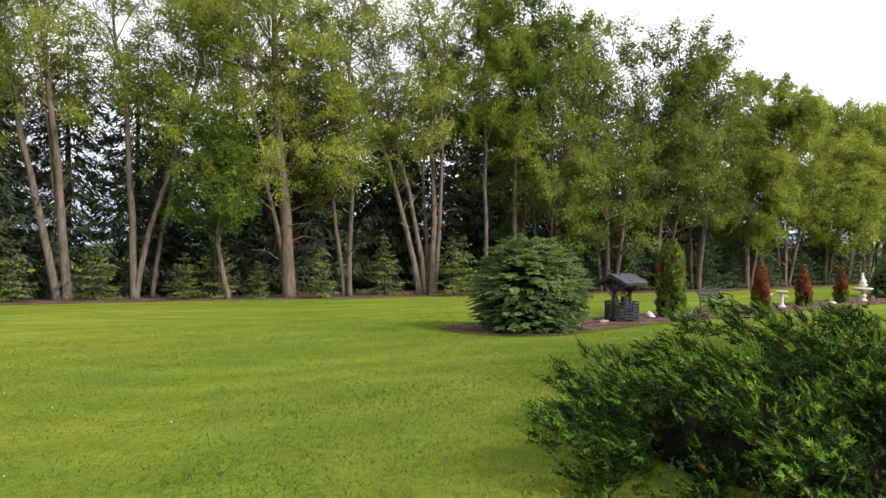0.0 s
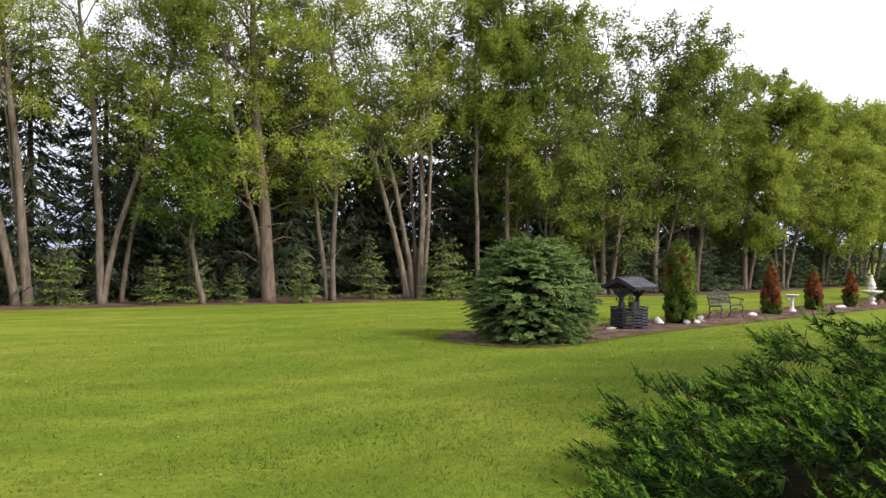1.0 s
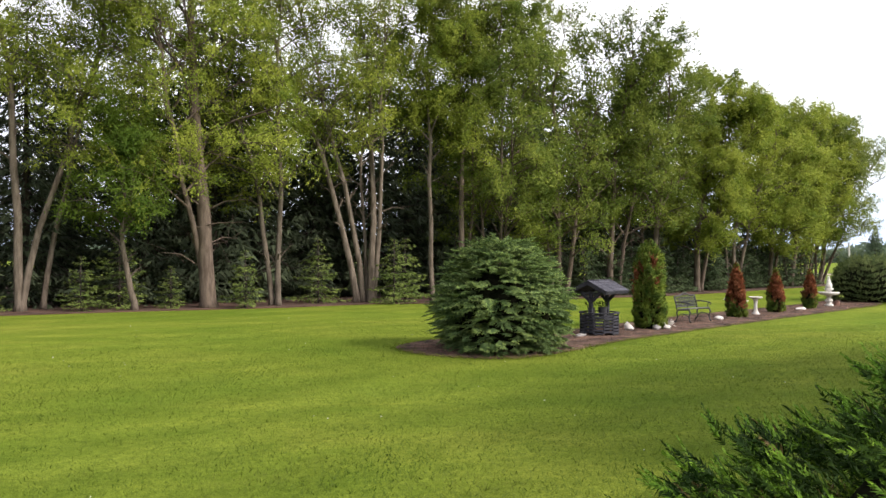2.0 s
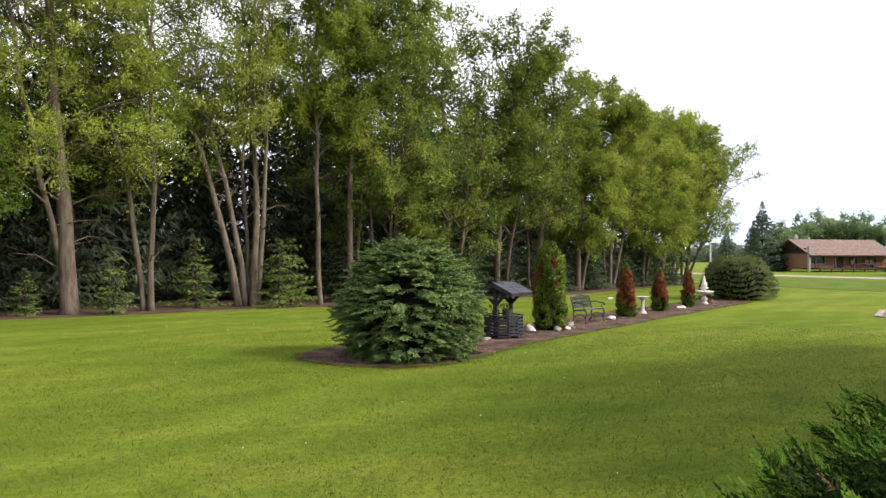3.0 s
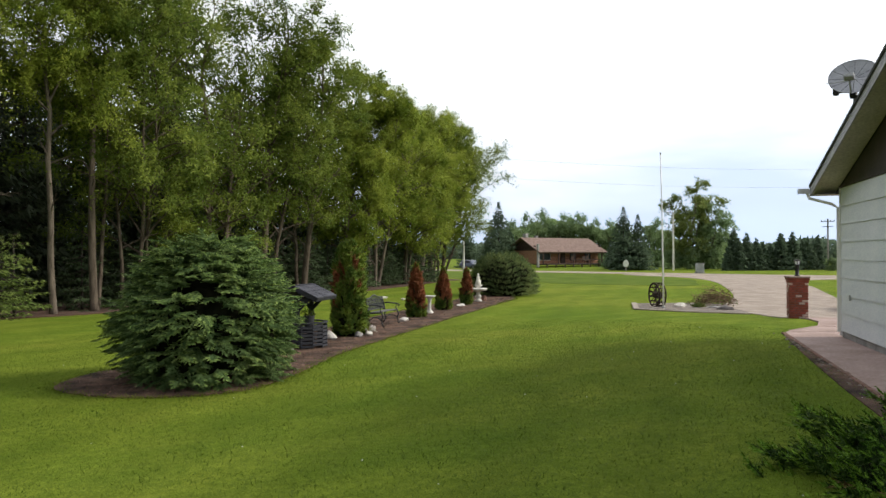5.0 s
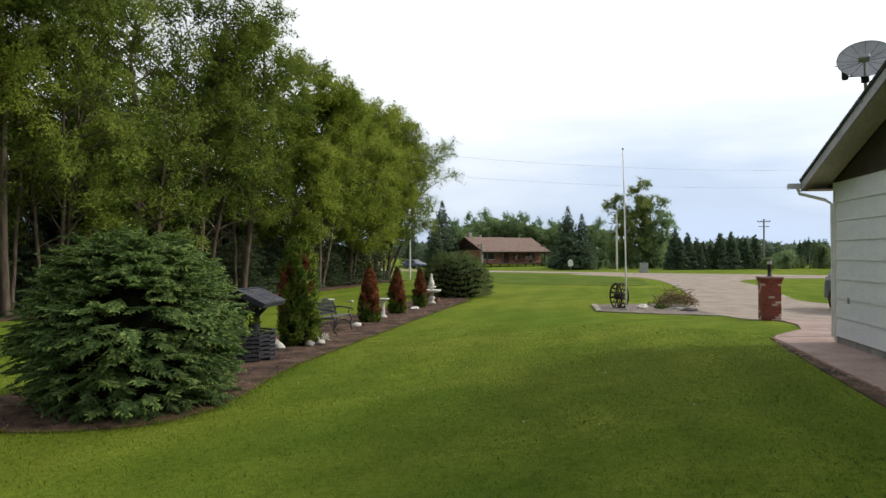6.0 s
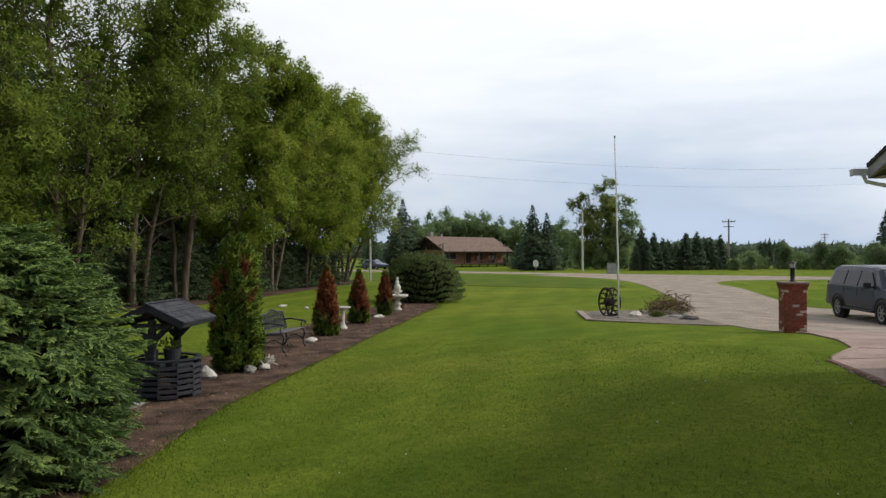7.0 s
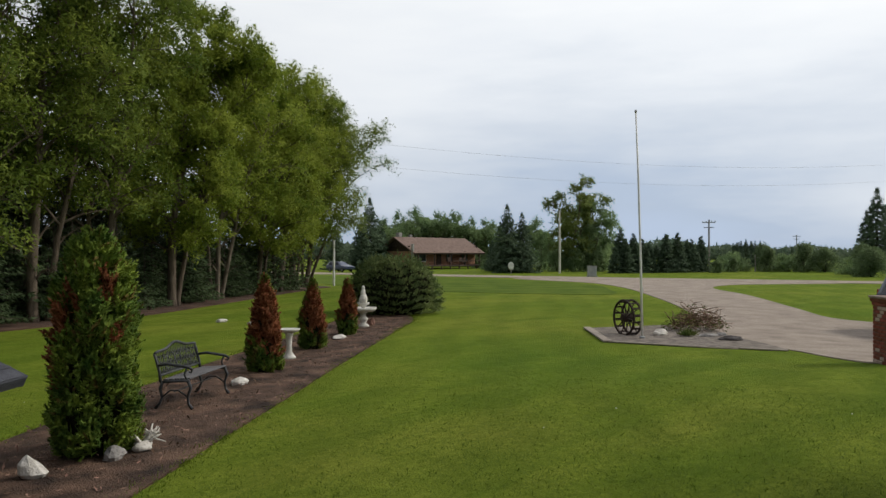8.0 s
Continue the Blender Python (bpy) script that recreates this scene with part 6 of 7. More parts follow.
            if len(pts) > 2:
                part("lattice_bar", Mb().tube(pts, 0.0065, 5), M_IRON, bk)
    for k in (-1, 0, 1):
        c = k * 0.32
        part("rosette", Mb().tube([back(c + 0.085 * math.cos(t), 0.18 + 0.085 * math.sin(t)) for t in np.linspace(0, 2 * math.pi, 19)], 0.010, 6, False), M_IRON, bk)


build_bench()

# bird bath, fountain, statue
bb = thing("bird_bath", "white cast-concrete bird bath on a turned pedestal", "bird bath", (12.12, 26.05, 0.02))
part("pedestal", Mb().lathe([(0.135, 0), (0.135, 0.03), (0.10, 0.06), (0.062, 0.12), (0.05, 0.24), (0.055, 0.38), (0.075, 0.47), (0.09, 0.50)], 20), M_CAST, bb, smooth=True)
part("bowl", Mb().lathe([(0.08, 0.50), (0.15, 0.52), (0.205, 0.555), (0.215, 0.58), (0.198, 0.58), (0.15, 0.555), (0.04, 0.545)], 24), M_CAST, bb, smooth=True)
ft = thing("garden_fountain", "white tiered garden fountain at the far end of the bed", "fountain", (17.15, 29.75, 0.02))
part("pedestal", Mb().lathe([(0.16, 0), (0.16, 0.05), (0.09, 0.09), (0.085, 0.14), (0.13, 0.20), (0.13, 0.24), (0.075, 0.29), (0.075, 0.36), (0.12, 0.41)], 20), M_CAST, ft, smooth=True)
part("basin", Mb().lathe([(0.12, 0.41), (0.30, 0.44), (0.37, 0.50), (0.375, 0.545), (0.34, 0.545), (0.28, 0.50), (0.05, 0.49)], 26), M_CAST, ft, smooth=True)
part("upper_bowl", Mb().lathe([(0.06, 0.49), (0.055, 0.55), (0.10, 0.60), (0.165, 0.645), (0.175, 0.685), (0.16, 0.685), (0.11, 0.65), (0.03, 0.64)], 22), M_CAST, ft, smooth=True)
st = Mb().lump((0, 0, 0.13), (0.15, 0.12, 0.15), 2, 0.25, 14, 1.8)
st.lump((0.02, 0.0, 0.30), (0.085, 0.07, 0.14), 5, 0.2, 14, 1.8)
st.lump((0.02, 0.0, 0.455), (0.048, 0.05, 0.062), 7, 0.1, 12)
st.lump((-0.09, 0.02, 0.22), (0.10, 0.05, 0.05), 9, 0.2, 10)
solo("statue", st, M_CAST, "small white seated garden statue on the fountain", "statue", m=pose(17.15, 29.75, 0.665, 0, 0, 215), smooth=True)

RB = "stones in the mulch bed"
wedge = Mb().lump((0, 0, 0.075), (0.145, 0.095, 0.13), 12, 0.3, 8)
wedge.v = [(a * (1.05 - 3.6 * max(c, 0)) - 0.25 * max(c, 0), b * (1.05 - 3.2 * max(c, 0)), max(c, -0.02)) for a, b, c in wedge.v]
solo("rock", wedge, M_STONE, "pale pointed rock set in the mulch", "rock", group=RB, m=pose(6.10, 21.35, 0.03, 0, 0, -25))
rock(6.88, 21.48, (0.14, 0.10, 0.085), 13, M_STONE_GREY, "speckled grey rock at the cedar's foot", 50, group=RB)
rock(9.95, 24.25, (0.16, 0.11, 0.075), 14, M_STONE, "pale rounded rock by the bench", 10, rough=0.16, group=RB)
rock(14.95, 28.05, (0.28, 0.16, 0.06), 15, M_STONE, "flat white slab in the mulch", 40, group=RB)
rock(4.43, 20.05, (0.17, 0.08, 0.04), 16, M_STONE_GREY, "flat grey stone at the bed's edge", 30, group=RB)
rock(15.25, 34.1, (0.16, 0.12, 0.06), 20, M_STONE, "white flat stone lying on the lawn", 0, group=RB)
rock(15.4, 32.75, (0.14, 0.09, 0.05), 21, M_STONE, "white flat stone lying on the lawn", 70, group=RB)
rock(17.62, 29.95, (0.11, 0.10, 0.15), 22, M_EDGE_BRICK, "dark reddish stone beside the fountain", 0, group=RB)
dw = Mb()
rg = np.random.default_rng(6)
for k in range(9):
    a = rg.uniform(0, 6.28)
    e = np.array([math.cos(a), math.sin(a), rg.uniform(0.5, 1.5)]) * rg.uniform(0.14, 0.22)
    bend = e * 0.5 + rg.normal(size=3) * 0.04 + np.array([0, 0, 0.05])
    dw.tube([(0, 0, 0.04), tuple(bend), tuple(e + np.array([0, 0, 0.04]))], [0.024, 0.018, 0.007], 6)
    for q in range(2):
        dw.tube([tuple(bend), tuple(bend + rg.normal(size=3) * 0.05 + np.array([0, 0, 0.03]))], [0.013, 0.005], 5)
dw.lump((0, 0, 0.05), (0.15, 0.11, 0.07), 4, 0.4, 12, 2.2)
solo("driftwood", dw, M_STONE, "bleached white driftwood at the cedar's foot", "driftwood", m=pose(7.20, 21.55, 0.02, 0, 0, 30) @ Matrix.Diagonal((0.85, 0.85, 0.85, 1)), smooth=True)


# ---------------------------------------------------------------- vehicles
def wheel_on(parent, x, y, r, w, z=None):
    """Tyre, rim and spokes; local y is the axle."""
    sg = 1 if y > 0 else -1
    m = pose(x, y, r if z is None else z, -90 * sg, 0, 0)
    ty = part("wheel", Mb().lathe([(r * 0.66, -w / 2), (r * 0.93, -w / 2), (r, -w * 0.3), (r, w * 0.3), (r * 0.93, w / 2), (r * 0.66, w / 2), (r * 0.62, w * 0.2)], 26), M_TYRE, parent, m=m, smooth=True)
    part("rim", Mb().lathe([(r * 0.66, w * 0.18), (r * 0.66, w * 0.42), (r * 0.60, w * 0.44), (r * 0.56, w * 0.26), (r * 0.16, w * 0.30), (r * 0.13, w * 0.40), (0.01, w * 0.40)], 24), M_ALLOY, ty, "silver alloy rim", smooth=True)
    for k in range(6):
        a = k * math.pi / 3
        part("spoke", Mb().box((r * 0.36 * math.cos(a), r * 0.36 * math.sin(a), w * 0.36), (r * 0.46, r * 0.13, w * 0.1), turned(math.degrees(a)), b=0.01), M_ALLOY, ty)


def car_shell(stations):
    """Body skin lofted over stations: x, sill, belt, top, half width low, at the belt, at the top."""
    g = Mb()
    v, n = [], 12
    for x, zs, zb, zt, w0, wb, wt in stations:
        zm = (zs + zb) / 2
        half = [(w0 * 0.93, zs), (w0, zs + 0.06), (w0 + 0.01, zm), (wb, zb), (wt, zt - 0.05), (wt * 0.86, zt)]
        v += [(x, -y, z) for y, z in half] + [(x, y, z) for y, z in half[::-1]]
    f = []
    for i in range(len(stations) - 1):
        for k in range(n):
            a, b = i * n + k, i * n + (k + 1) % n
            f.append((a, b, b + n, a + n))
    f += [tuple(range(n)), tuple((len(stations) - 1) * n + k for k in range(n))[::-1]]
    return g.add(v, [q[::-1] for q in f])


def build_suv():
    s = thing("suv", "dark blue full-size SUV parked on the gravel drive", "car", (29.26, 18.99, lie(27.79, 19.04) + 0.02), -139.1)
    s.scale = (0.97, 0.97, 0.94)
    shell = car_shell([(0.0, 0.55, 0.85, 1.02, 0.90, 0.90, 0.86), (0.05, 0.45, 1.10, 1.20, 0.97, 0.96, 0.88), (0.18, 0.42, 1.17, 1.55, 0.99, 0.98, 0.82), (0.34, 0.40, 1.18, 1.82, 1.0, 0.985, 0.77),
                       (0.6, 0.40, 1.18, 1.89, 1.0, 0.985, 0.76), (2.0, 0.40, 1.17, 1.92, 1.0, 0.985, 0.76), (3.0, 0.40, 1.16, 1.88, 1.0, 0.985, 0.75), (3.35, 0.40, 1.16, 1.80, 1.0, 0.985, 0.74),
                       (4.05, 0.40, 1.14, 1.22, 1.0, 0.97, 0.84), (4.7, 0.40, 1.05, 1.16, 1.0, 0.96, 0.80), (5.08, 0.42, 0.95, 1.06, 0.97, 0.93, 0.76), (5.2, 0.5, 0.80, 0.92, 0.90, 0.88, 0.72)])
    part("body", shell, M_CAR, s, smooth=False)

    def pane(name, pts, mat, label=""):
        """Side glazing: points (x, share of the height from belt to roof)."""
        for sg in (-1, 1):
            vs = []
            for dy in (0.012, -0.02):
                for x, t in pts:
                    z = 1.19 + t * 0.62
                    y = 0.985 - 0.215 * t * 0.95 + dy
                    vs.append((x, sg * y, z))
            k = len(pts)
            fs = [tuple(range(k)), tuple(range(k, 2 * k))[::-1]] + [(i, k + i, k + (i + 1) % k, (i + 1) % k) for i in range(k)]
            part(name, Mb().add(vs, fs if sg < 0 else [q[::-1] for q in fs]), mat, s, label)

    pane("side_window", [(0.42, 0.05), (1.42, 0.05), (1.42, 0.86), (0.58, 0.84)], M_TINT, "dark tinted glass")
    pane("side_window", [(1.52, 0.04), (2.40, 0.03), (2.40, 0.86), (1.52, 0.87)], M_TINT, "dark tinted glass")
    pane("side_window", [(2.50, 0.03), (3.62, 0.02), (3.12, 0.80), (2.50, 0.85)], M_TINT, "dark tinted glass")
    part("windshield", Mb().add([(4.04, -0.78, 1.245), (4.04, 0.78, 1.245), (3.40, 0.62, 1.80), (3.40, -0.62, 1.80), (4.0, -0.78, 1.22), (4.0, 0.78, 1.22), (3.36, 0.62, 1.78), (3.36, -0.62, 1.78)],
                                [(0, 1, 2, 3), (7, 6, 5, 4), (0, 4, 5, 1), (1, 5, 6, 2), (2, 6, 7, 3), (3, 7, 4, 0)]), M_PANE, s)
    part("rear_window", Mb().add([(0.085, -0.76, 1.24), (0.085, 0.76, 1.24), (0.27, 0.66, 1.74), (0.27, -0.66, 1.74), (0.12, -0.76, 1.24), (0.12, 0.76, 1.24), (0.30, 0.66, 1.74), (0.30, -0.66, 1.74)],
                                 [(3, 2, 1, 0), (4, 5, 6, 7), (1, 5, 4, 0), (2, 6, 5, 1), (3, 7, 6, 2), (0, 4, 7, 3)]), M_TINT, s)
    for sg in (-1, 1):
        for x in (1.08, 4.12):
            ring = [(x + 0.49 * math.cos(a), sg * 1.004, 0.42 + 0.47 * math.sin(a)) for a in np.linspace(-0.15, math.pi + 0.15, 17)]
            part("wheel_arch", Mb().tube(ring, 0.028, 6), M_TRIM, s, smooth=True)
            part("wheel_well", Mb().tube([(x, sg * 0.80, 0.42), (x, sg * 1.006, 0.42)], 0.46, 24), M_TRIM, s)
            wheel_on(s, x, sg * 0.93, 0.395, 0.25, 0.395)
        part("running_board", Mb().box((2.6, sg * 1.03, 0.40), (2.1, 0.16, 0.07), b=0.02), M_TRIM, s)
        part("tail_lamp", Mb().box((0.09, sg * 0.875, 1.13), (0.08, 0.12, 0.36), b=0.02), M_TAIL, s, "red tail lamp")
        mr = part("mirror", Mb().box((3.42, sg * 1.13, 1.26), (0.13, 0.22, 0.20), b=0.04), M_TRIM, s)
        part("mirror_arm", Mb().box((3.46, sg * 1.01, 1.20), (0.10, 0.14, 0.05), b=0.015), M_TRIM, mr)
        for x in (1.75, 2.75):
            part("door_handle", Mb().box((x, sg * 1.0, 1.09), (0.19, 0.04, 0.035), b=0.01), M_TRIM, s)
        for x in (1.47, 2.45, 3.55):
            part("door_seam", Mb().box((x, sg * 1.001, 0.82), (0.008, 0.012, 0.66), b=0.002), M_TRIM, s)
    part("rear_bumper", Mb().box((-0.01, 0, 0.56), (0.16, 1.9, 0.24), b=0.05), M_TRIM, s)
    part("front_bumper", Mb().box((5.16, 0, 0.56), (0.18, 1.86, 0.26), b=0.05), M_TRIM, s)


build_suv()


def build_far_car():
    s = thing("parked_car", "blue car parked beyond the road", "car", (56.5, 82.0, 0.03), -88)
    s.scale = (0.8, 0.8, 0.8)
    part("body", car_shell([(0.0, 0.5, 0.75, 0.85, 0.80, 0.80, 0.75), (0.1, 0.35, 0.92, 1.0, 0.88, 0.86, 0.78), (0.55, 0.33, 0.95, 1.42, 0.88, 0.86, 0.64), (1.9, 0.33, 0.95, 1.48, 0.88, 0.86, 0.62),
                            (2.5, 0.33, 0.94, 1.40, 0.88, 0.86, 0.60), (3.2, 0.33, 0.92, 1.0, 0.88, 0.85, 0.72), (4.1, 0.35, 0.82, 0.9, 0.86, 0.82, 0.68), (4.4, 0.45, 0.65, 0.74, 0.80, 0.76, 0.6)]), M_CAR_FAR, s)
    for sg in (-1, 1):
        part("side_window", Mb().add([(0.6, sg * 0.865, 0.99), (2.8, sg * 0.865, 0.98), (2.4, sg * 0.69, 1.36), (0.75, sg * 0.69, 1.38)], [(0, 1, 2, 3) if sg < 0 else (3, 2, 1, 0)]), M_TINT, s)
        for x in (0.85, 3.5):
            wheel_on(s, x, sg * 0.80, 0.32, 0.2)


build_far_car()


# ---------------------------------------------------------------- beyond the road
def build_far_house():
    """Log-sided bungalow with a low brown roof, porch posts and a deck; its front faces -y."""
    h = thing("log_house", "brown log bungalow with a low shingle roof and porch", "house", (71.5, 83.2, 0))
    L, D, zf, ze, zr = 13.0, 7.0, 0.55, 2.45, 4.35
    wall = Mb().box((L / 2, D / 2 + 0.45, (zf + ze) / 2), (L, D - 0.9, ze - zf + 0.3), b=0.02)
    body = part("wall", wall, M_LOG, h)
    log = Mb().tube([(0.02, 0, 0), (L - 0.02, 0, 0)], 0.10, 6).mesh("log")
    for k in range(10):
        part("log", log, M_LOG, body, m=pose(0, 0.90, zf + 0.1 + k * 0.2))
    for x in (0.0, L):
        g = Mb().add([(x - 0.03, 0.0, ze), (x - 0.03, D, ze), (x - 0.03, D / 2, zr - 0.12), (x + 0.03, 0.0, ze), (x + 0.03, D, ze), (x + 0.03, D / 2, zr - 0.12)], [(0, 2, 1), (3, 4, 5), (0, 1, 4, 3), (1, 2, 5, 4), (2, 0, 3, 5)])
        part("gable", g, M_DARKWOOD, h)
        part("gable_beam", Mb().box((x + (-0.3 if x == 0 else 0.3), D / 2, (ze + zr) / 2 - 0.3), (0.12, D * 0.8, 0.16), b=0.02), M_DARKWOOD, h)
    sl = math.atan2(zr - ze, D / 2)
    for sg in (-1, 1):
        w = math.hypot(D / 2, zr - ze) + 0.55
        m = Matrix.Translation((L / 2, D / 2, zr)) @ Matrix.Rotation(sl * -sg, 4, "X")
        part("roof", Mb().box((0, sg * w / 2, 0.0), (L + 1.5, w, 0.14), b=0.02), M_ROOF_FAR, h, m=m)
        part("eave_board", Mb().box((0, sg * w, -0.08), (L + 1.5, 0.06, 0.2), b=0.01), M_DARKWOOD, h, m=m)
    part("chimney", Mb().box((0.6, D / 2 + 0.3, zr + 0.1), (0.6, 0.6, 1.1), b=0.03), M_FOUND, h)
    part("chimney", Mb().box((3.6, D / 2 + 1.2, zr), (0.4, 0.4, 0.8), b=0.03), M_FOUND, h)
    part("corner_post", Mb().box((-0.55, -0.05, 1.7), (0.32, 0.32, 3.4), b=0.03), M_FOUND, h)
    deck = part("deck", Mb().box((L / 2, 0.2, zf - 0.08), (L, 3.0, 0.16), b=0.02), M_DARKWOOD, h)
    for k in range(8):
        part("deck_post", Mb().box((0.2 + k * (L - 0.4) / 7, -1.15, (zf - 0.16) / 2), (0.16, 0.16, zf - 0.1), b=0.01), M_DARKWOOD, deck)
    for k in range(5):
        part("porch_post", Mb().box((0.3 + k * (L - 0.6) / 4, -0.25, (zf + ze) / 2), (0.16, 0.16, ze - zf), b=0.015), M_DARKWOOD, h)
    part("porch_rail", Mb().box((L * 0.72, -1.2, zf + 0.55), (L * 0.5, 0.08, 0.1), b=0.01), M_DARKWOOD, h)
    for x, w1, mt in ((1.6, 2.2, "window"), (7.4, 1.1, "window"), (10.6, 1.2, "window")):
        wd = part("window", Mb().box((x, 0.78, 1.65), (w1 + 0.16, 0.10, 1.26), b=0.02), M_WHITE if x < 3 else M_DARKWOOD, h)
        part("pane", Mb().box((x, 0.725, 1.65), (w1, 0.03, 1.1), b=0.004), M_PANE, wd)
    part("door", Mb().box((5.3, 0.78, 1.5), (0.95, 0.12, 1.95), b=0.02), M_DARKWOOD, h)
    for x in (6.2, 8.6, 9.4):
        ch = thing("porch_chair", "dark wooden chair on the far porch", "chair", (71.5 + x, 83.2 - 0.55, zf), group="porch chairs")
        part("seat", Mb().box((0, 0, 0.42), (0.55, 0.5, 0.06), b=0.01), M_DARKWOOD, ch)
        part("backrest", Mb().box((0, 0.26, 0.72), (0.55, 0.06, 0.6), b=0.01), M_DARKWOOD, ch)
        for lx, ly in ((-0.24, -0.2), (0.24, -0.2), (-0.24, 0.2), (0.24, 0.2)):
            part("leg", Mb().box((lx, ly, 0.2), (0.06, 0.06, 0.4), b=0.008), M_DARKWOOD, ch)


build_far_house()

# posts, poles and small things along the road
solo("white_post", Mb().tube([(0, 0, -0.05), (0, 0, 1.5), (0, 0, 2.98), (0, 0, 3.0)], [0.075, 0.075, 0.07, 0.04], 10), M_WHITE, "white painted post at the lawn's edge", "post", m=pose(33.2, 51.6, 0))
lp = thing("light_pole", "tall pale pole with a short arm across the road", "pole", (69.0, 58.6, 0))
part("pole", Mb().tube([(0, 0, -0.05), (0, 0, 6.7)], [0.12, 0.085], 10), M_CAST, lp)
part("arm", Mb().tube([(0, 0, 6.6), (-0.6, 0.5, 6.75)], 0.04, 6), M_GREYBOX, lp)
up = thing("utility_pole", "grey wooden utility pole with crossarms", "utility pole", (89.0, 50.9, 0), 110, group="utility poles")
part("pole", Mb().tube([(0, 0, -0.1), (0, 0, 6.2)], [0.13, 0.09], 10), M_POLE, up)
part("crossarm", Mb().box((0, 0, 5.85), (1.5, 0.10, 0.10), b=0.01), M_POLE, up)
part("crossarm", Mb().box((0, 0, 5.25), (1.2, 0.09, 0.09), b=0.01), M_POLE, up)
for x in (-0.7, -0.3, 0.3, 0.7):
    part("insulator", Mb().lathe([(0.04, 5.9), (0.06, 5.96), (0.03, 6.06)], 8), M_GREYBOX, up, m=Matrix.Translation((x, 0, 0)))
copy_thing(up, pose(168.0, 66.0, 0, 0, 0, 112))
for drop in (0.0, 1.75):
    pts = [(43.4 + 33.7 * t, 55.5 - 15.5 * t, 10.1 - drop + 1.6 * (t - 0.5) ** 2) for t in np.linspace(-0.6, 1.6, 24)]
    solo("power_line", Mb().tube(pts, 0.007, 4, False), M_GREYBOX, "thin grey power line high over the verge", "cable", group="power lines")
solo("fence_post", Mb().tube([(0.0, 0, -0.05), (-0.03, 0, 1.0), (-0.12, 0, 2.0)], [0.07, 0.06, 0.05], 8), M_POLE, "thin leaning grey post beyond the road", "post", m=pose(91.0, 46.2, 0))
sg1 = thing("road_sign", "white oval sign on a post beyond the road", "sign", (62.9, 60.4, 0), -43)
part("post", Mb().tube([(0, 0, -0.05), (0, 0, 0.6)], 0.05, 8), M_POLE, sg1)
part("board", Mb().lathe([(0.02, -0.02), (0.30, -0.02), (0.31, 0.0), (0.30, 0.02), (0.02, 0.02)], 20), M_WHITE, sg1, m=Matrix.Translation((0, 0, 0.85)) @ Matrix.Diagonal((1, 1, 1.35, 1)) @ Matrix.Rotation(math.pi / 2, 4, "X"))
bx = thing("utility_box", "grey metal utility box beside the road", "utility box", (61.6, 50.0, 0), -40)
part("cabinet", Mb().box((0, 0, 0.52), (0.72, 0.55, 0.9), b=0.03), M_GREYBOX, bx)
part("lid", Mb().box((0, 0, 0.98), (0.78, 0.6, 0.05), b=0.02), M_FOUND, bx)
part("plinth", Mb().box((0, 0, 0.05), (0.85, 0.7, 0.12), b=0.02), M_FOUND, bx)

# far trees
FAR_SPRUCE = [(68.2, 88.6, 120, 1.07), (66.2, 87.9, 155, 0.77), (70.5, 89.1, 52, 0.73), (73.4, 92.3, 202, 0.63), (62.2, 88.2, 245, 0.66), (76.1, 71.6, 79, 0.96), (78.1, 70.8, 46, 0.85), (81.6, 78.6, 34, 0.48),
              (84.5, 78.0, 15, 0.55), (80.0, 72.5, 140, 0.5)]
FAR_SPRUCE_B = [(119.3, 59.5, 278, 0.44), (123.3, 60.4, 242, 0.47), (118.8, 57.9, 6, 0.49), (121.3, 58.1, 282, 0.45), (124.5, 58.6, 240, 0.47), (122.3, 57.0, 203, 0.47),
                (108.3, 37.5, 134, 1.16), (113.4, 36.5, 109, 1.25), (121.0, 35.8, 13, 1.09), (109.7, 39.0, 328, 0.86),
                (193.9, 89.7, 133, 0.56), (196.9, 89.5, 139, 0.59), (193.9, 86.8, 99, 0.54), (202.2, 88.2, 84, 0.62), (198.1, 85.2, 158, 0.51), (174.0, 96.2, 148, 0.62), (177.2, 100.0, 321, 0.66), (225.5, 85.4, 190, 0.48)]
fr = random.Random(7)
SPRUCE_ROW = [(89.2 + i * 0.62 + fr.uniform(-0.3, 0.3), 64.4 - i * 0.25 + fr.uniform(-0.8, 0.8), fr.uniform(0, 360), fr.choice((0.7, 0.85, 1.0, 1.15, 1.3)) * fr.uniform(0.92, 1.08) * (1.15 - 0.008 * i)) for i in range(24)]


def nearer(places, k):
    """Places drawn in towards the lawn by a share, and made smaller by as much."""
    return [(2 + (x - 2) * k, 11 + (y - 11) * k, a, z * k) for x, y, a, z in places]


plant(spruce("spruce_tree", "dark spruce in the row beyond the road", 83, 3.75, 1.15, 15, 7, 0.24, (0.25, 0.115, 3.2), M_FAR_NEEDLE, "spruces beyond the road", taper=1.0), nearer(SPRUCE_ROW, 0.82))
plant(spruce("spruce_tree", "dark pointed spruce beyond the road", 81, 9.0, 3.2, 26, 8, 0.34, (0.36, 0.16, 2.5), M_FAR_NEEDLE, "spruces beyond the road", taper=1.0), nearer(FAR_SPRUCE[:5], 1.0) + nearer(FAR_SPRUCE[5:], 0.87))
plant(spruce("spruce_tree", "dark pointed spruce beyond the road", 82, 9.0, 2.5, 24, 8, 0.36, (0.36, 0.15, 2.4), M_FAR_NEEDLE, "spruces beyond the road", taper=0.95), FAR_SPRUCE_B)
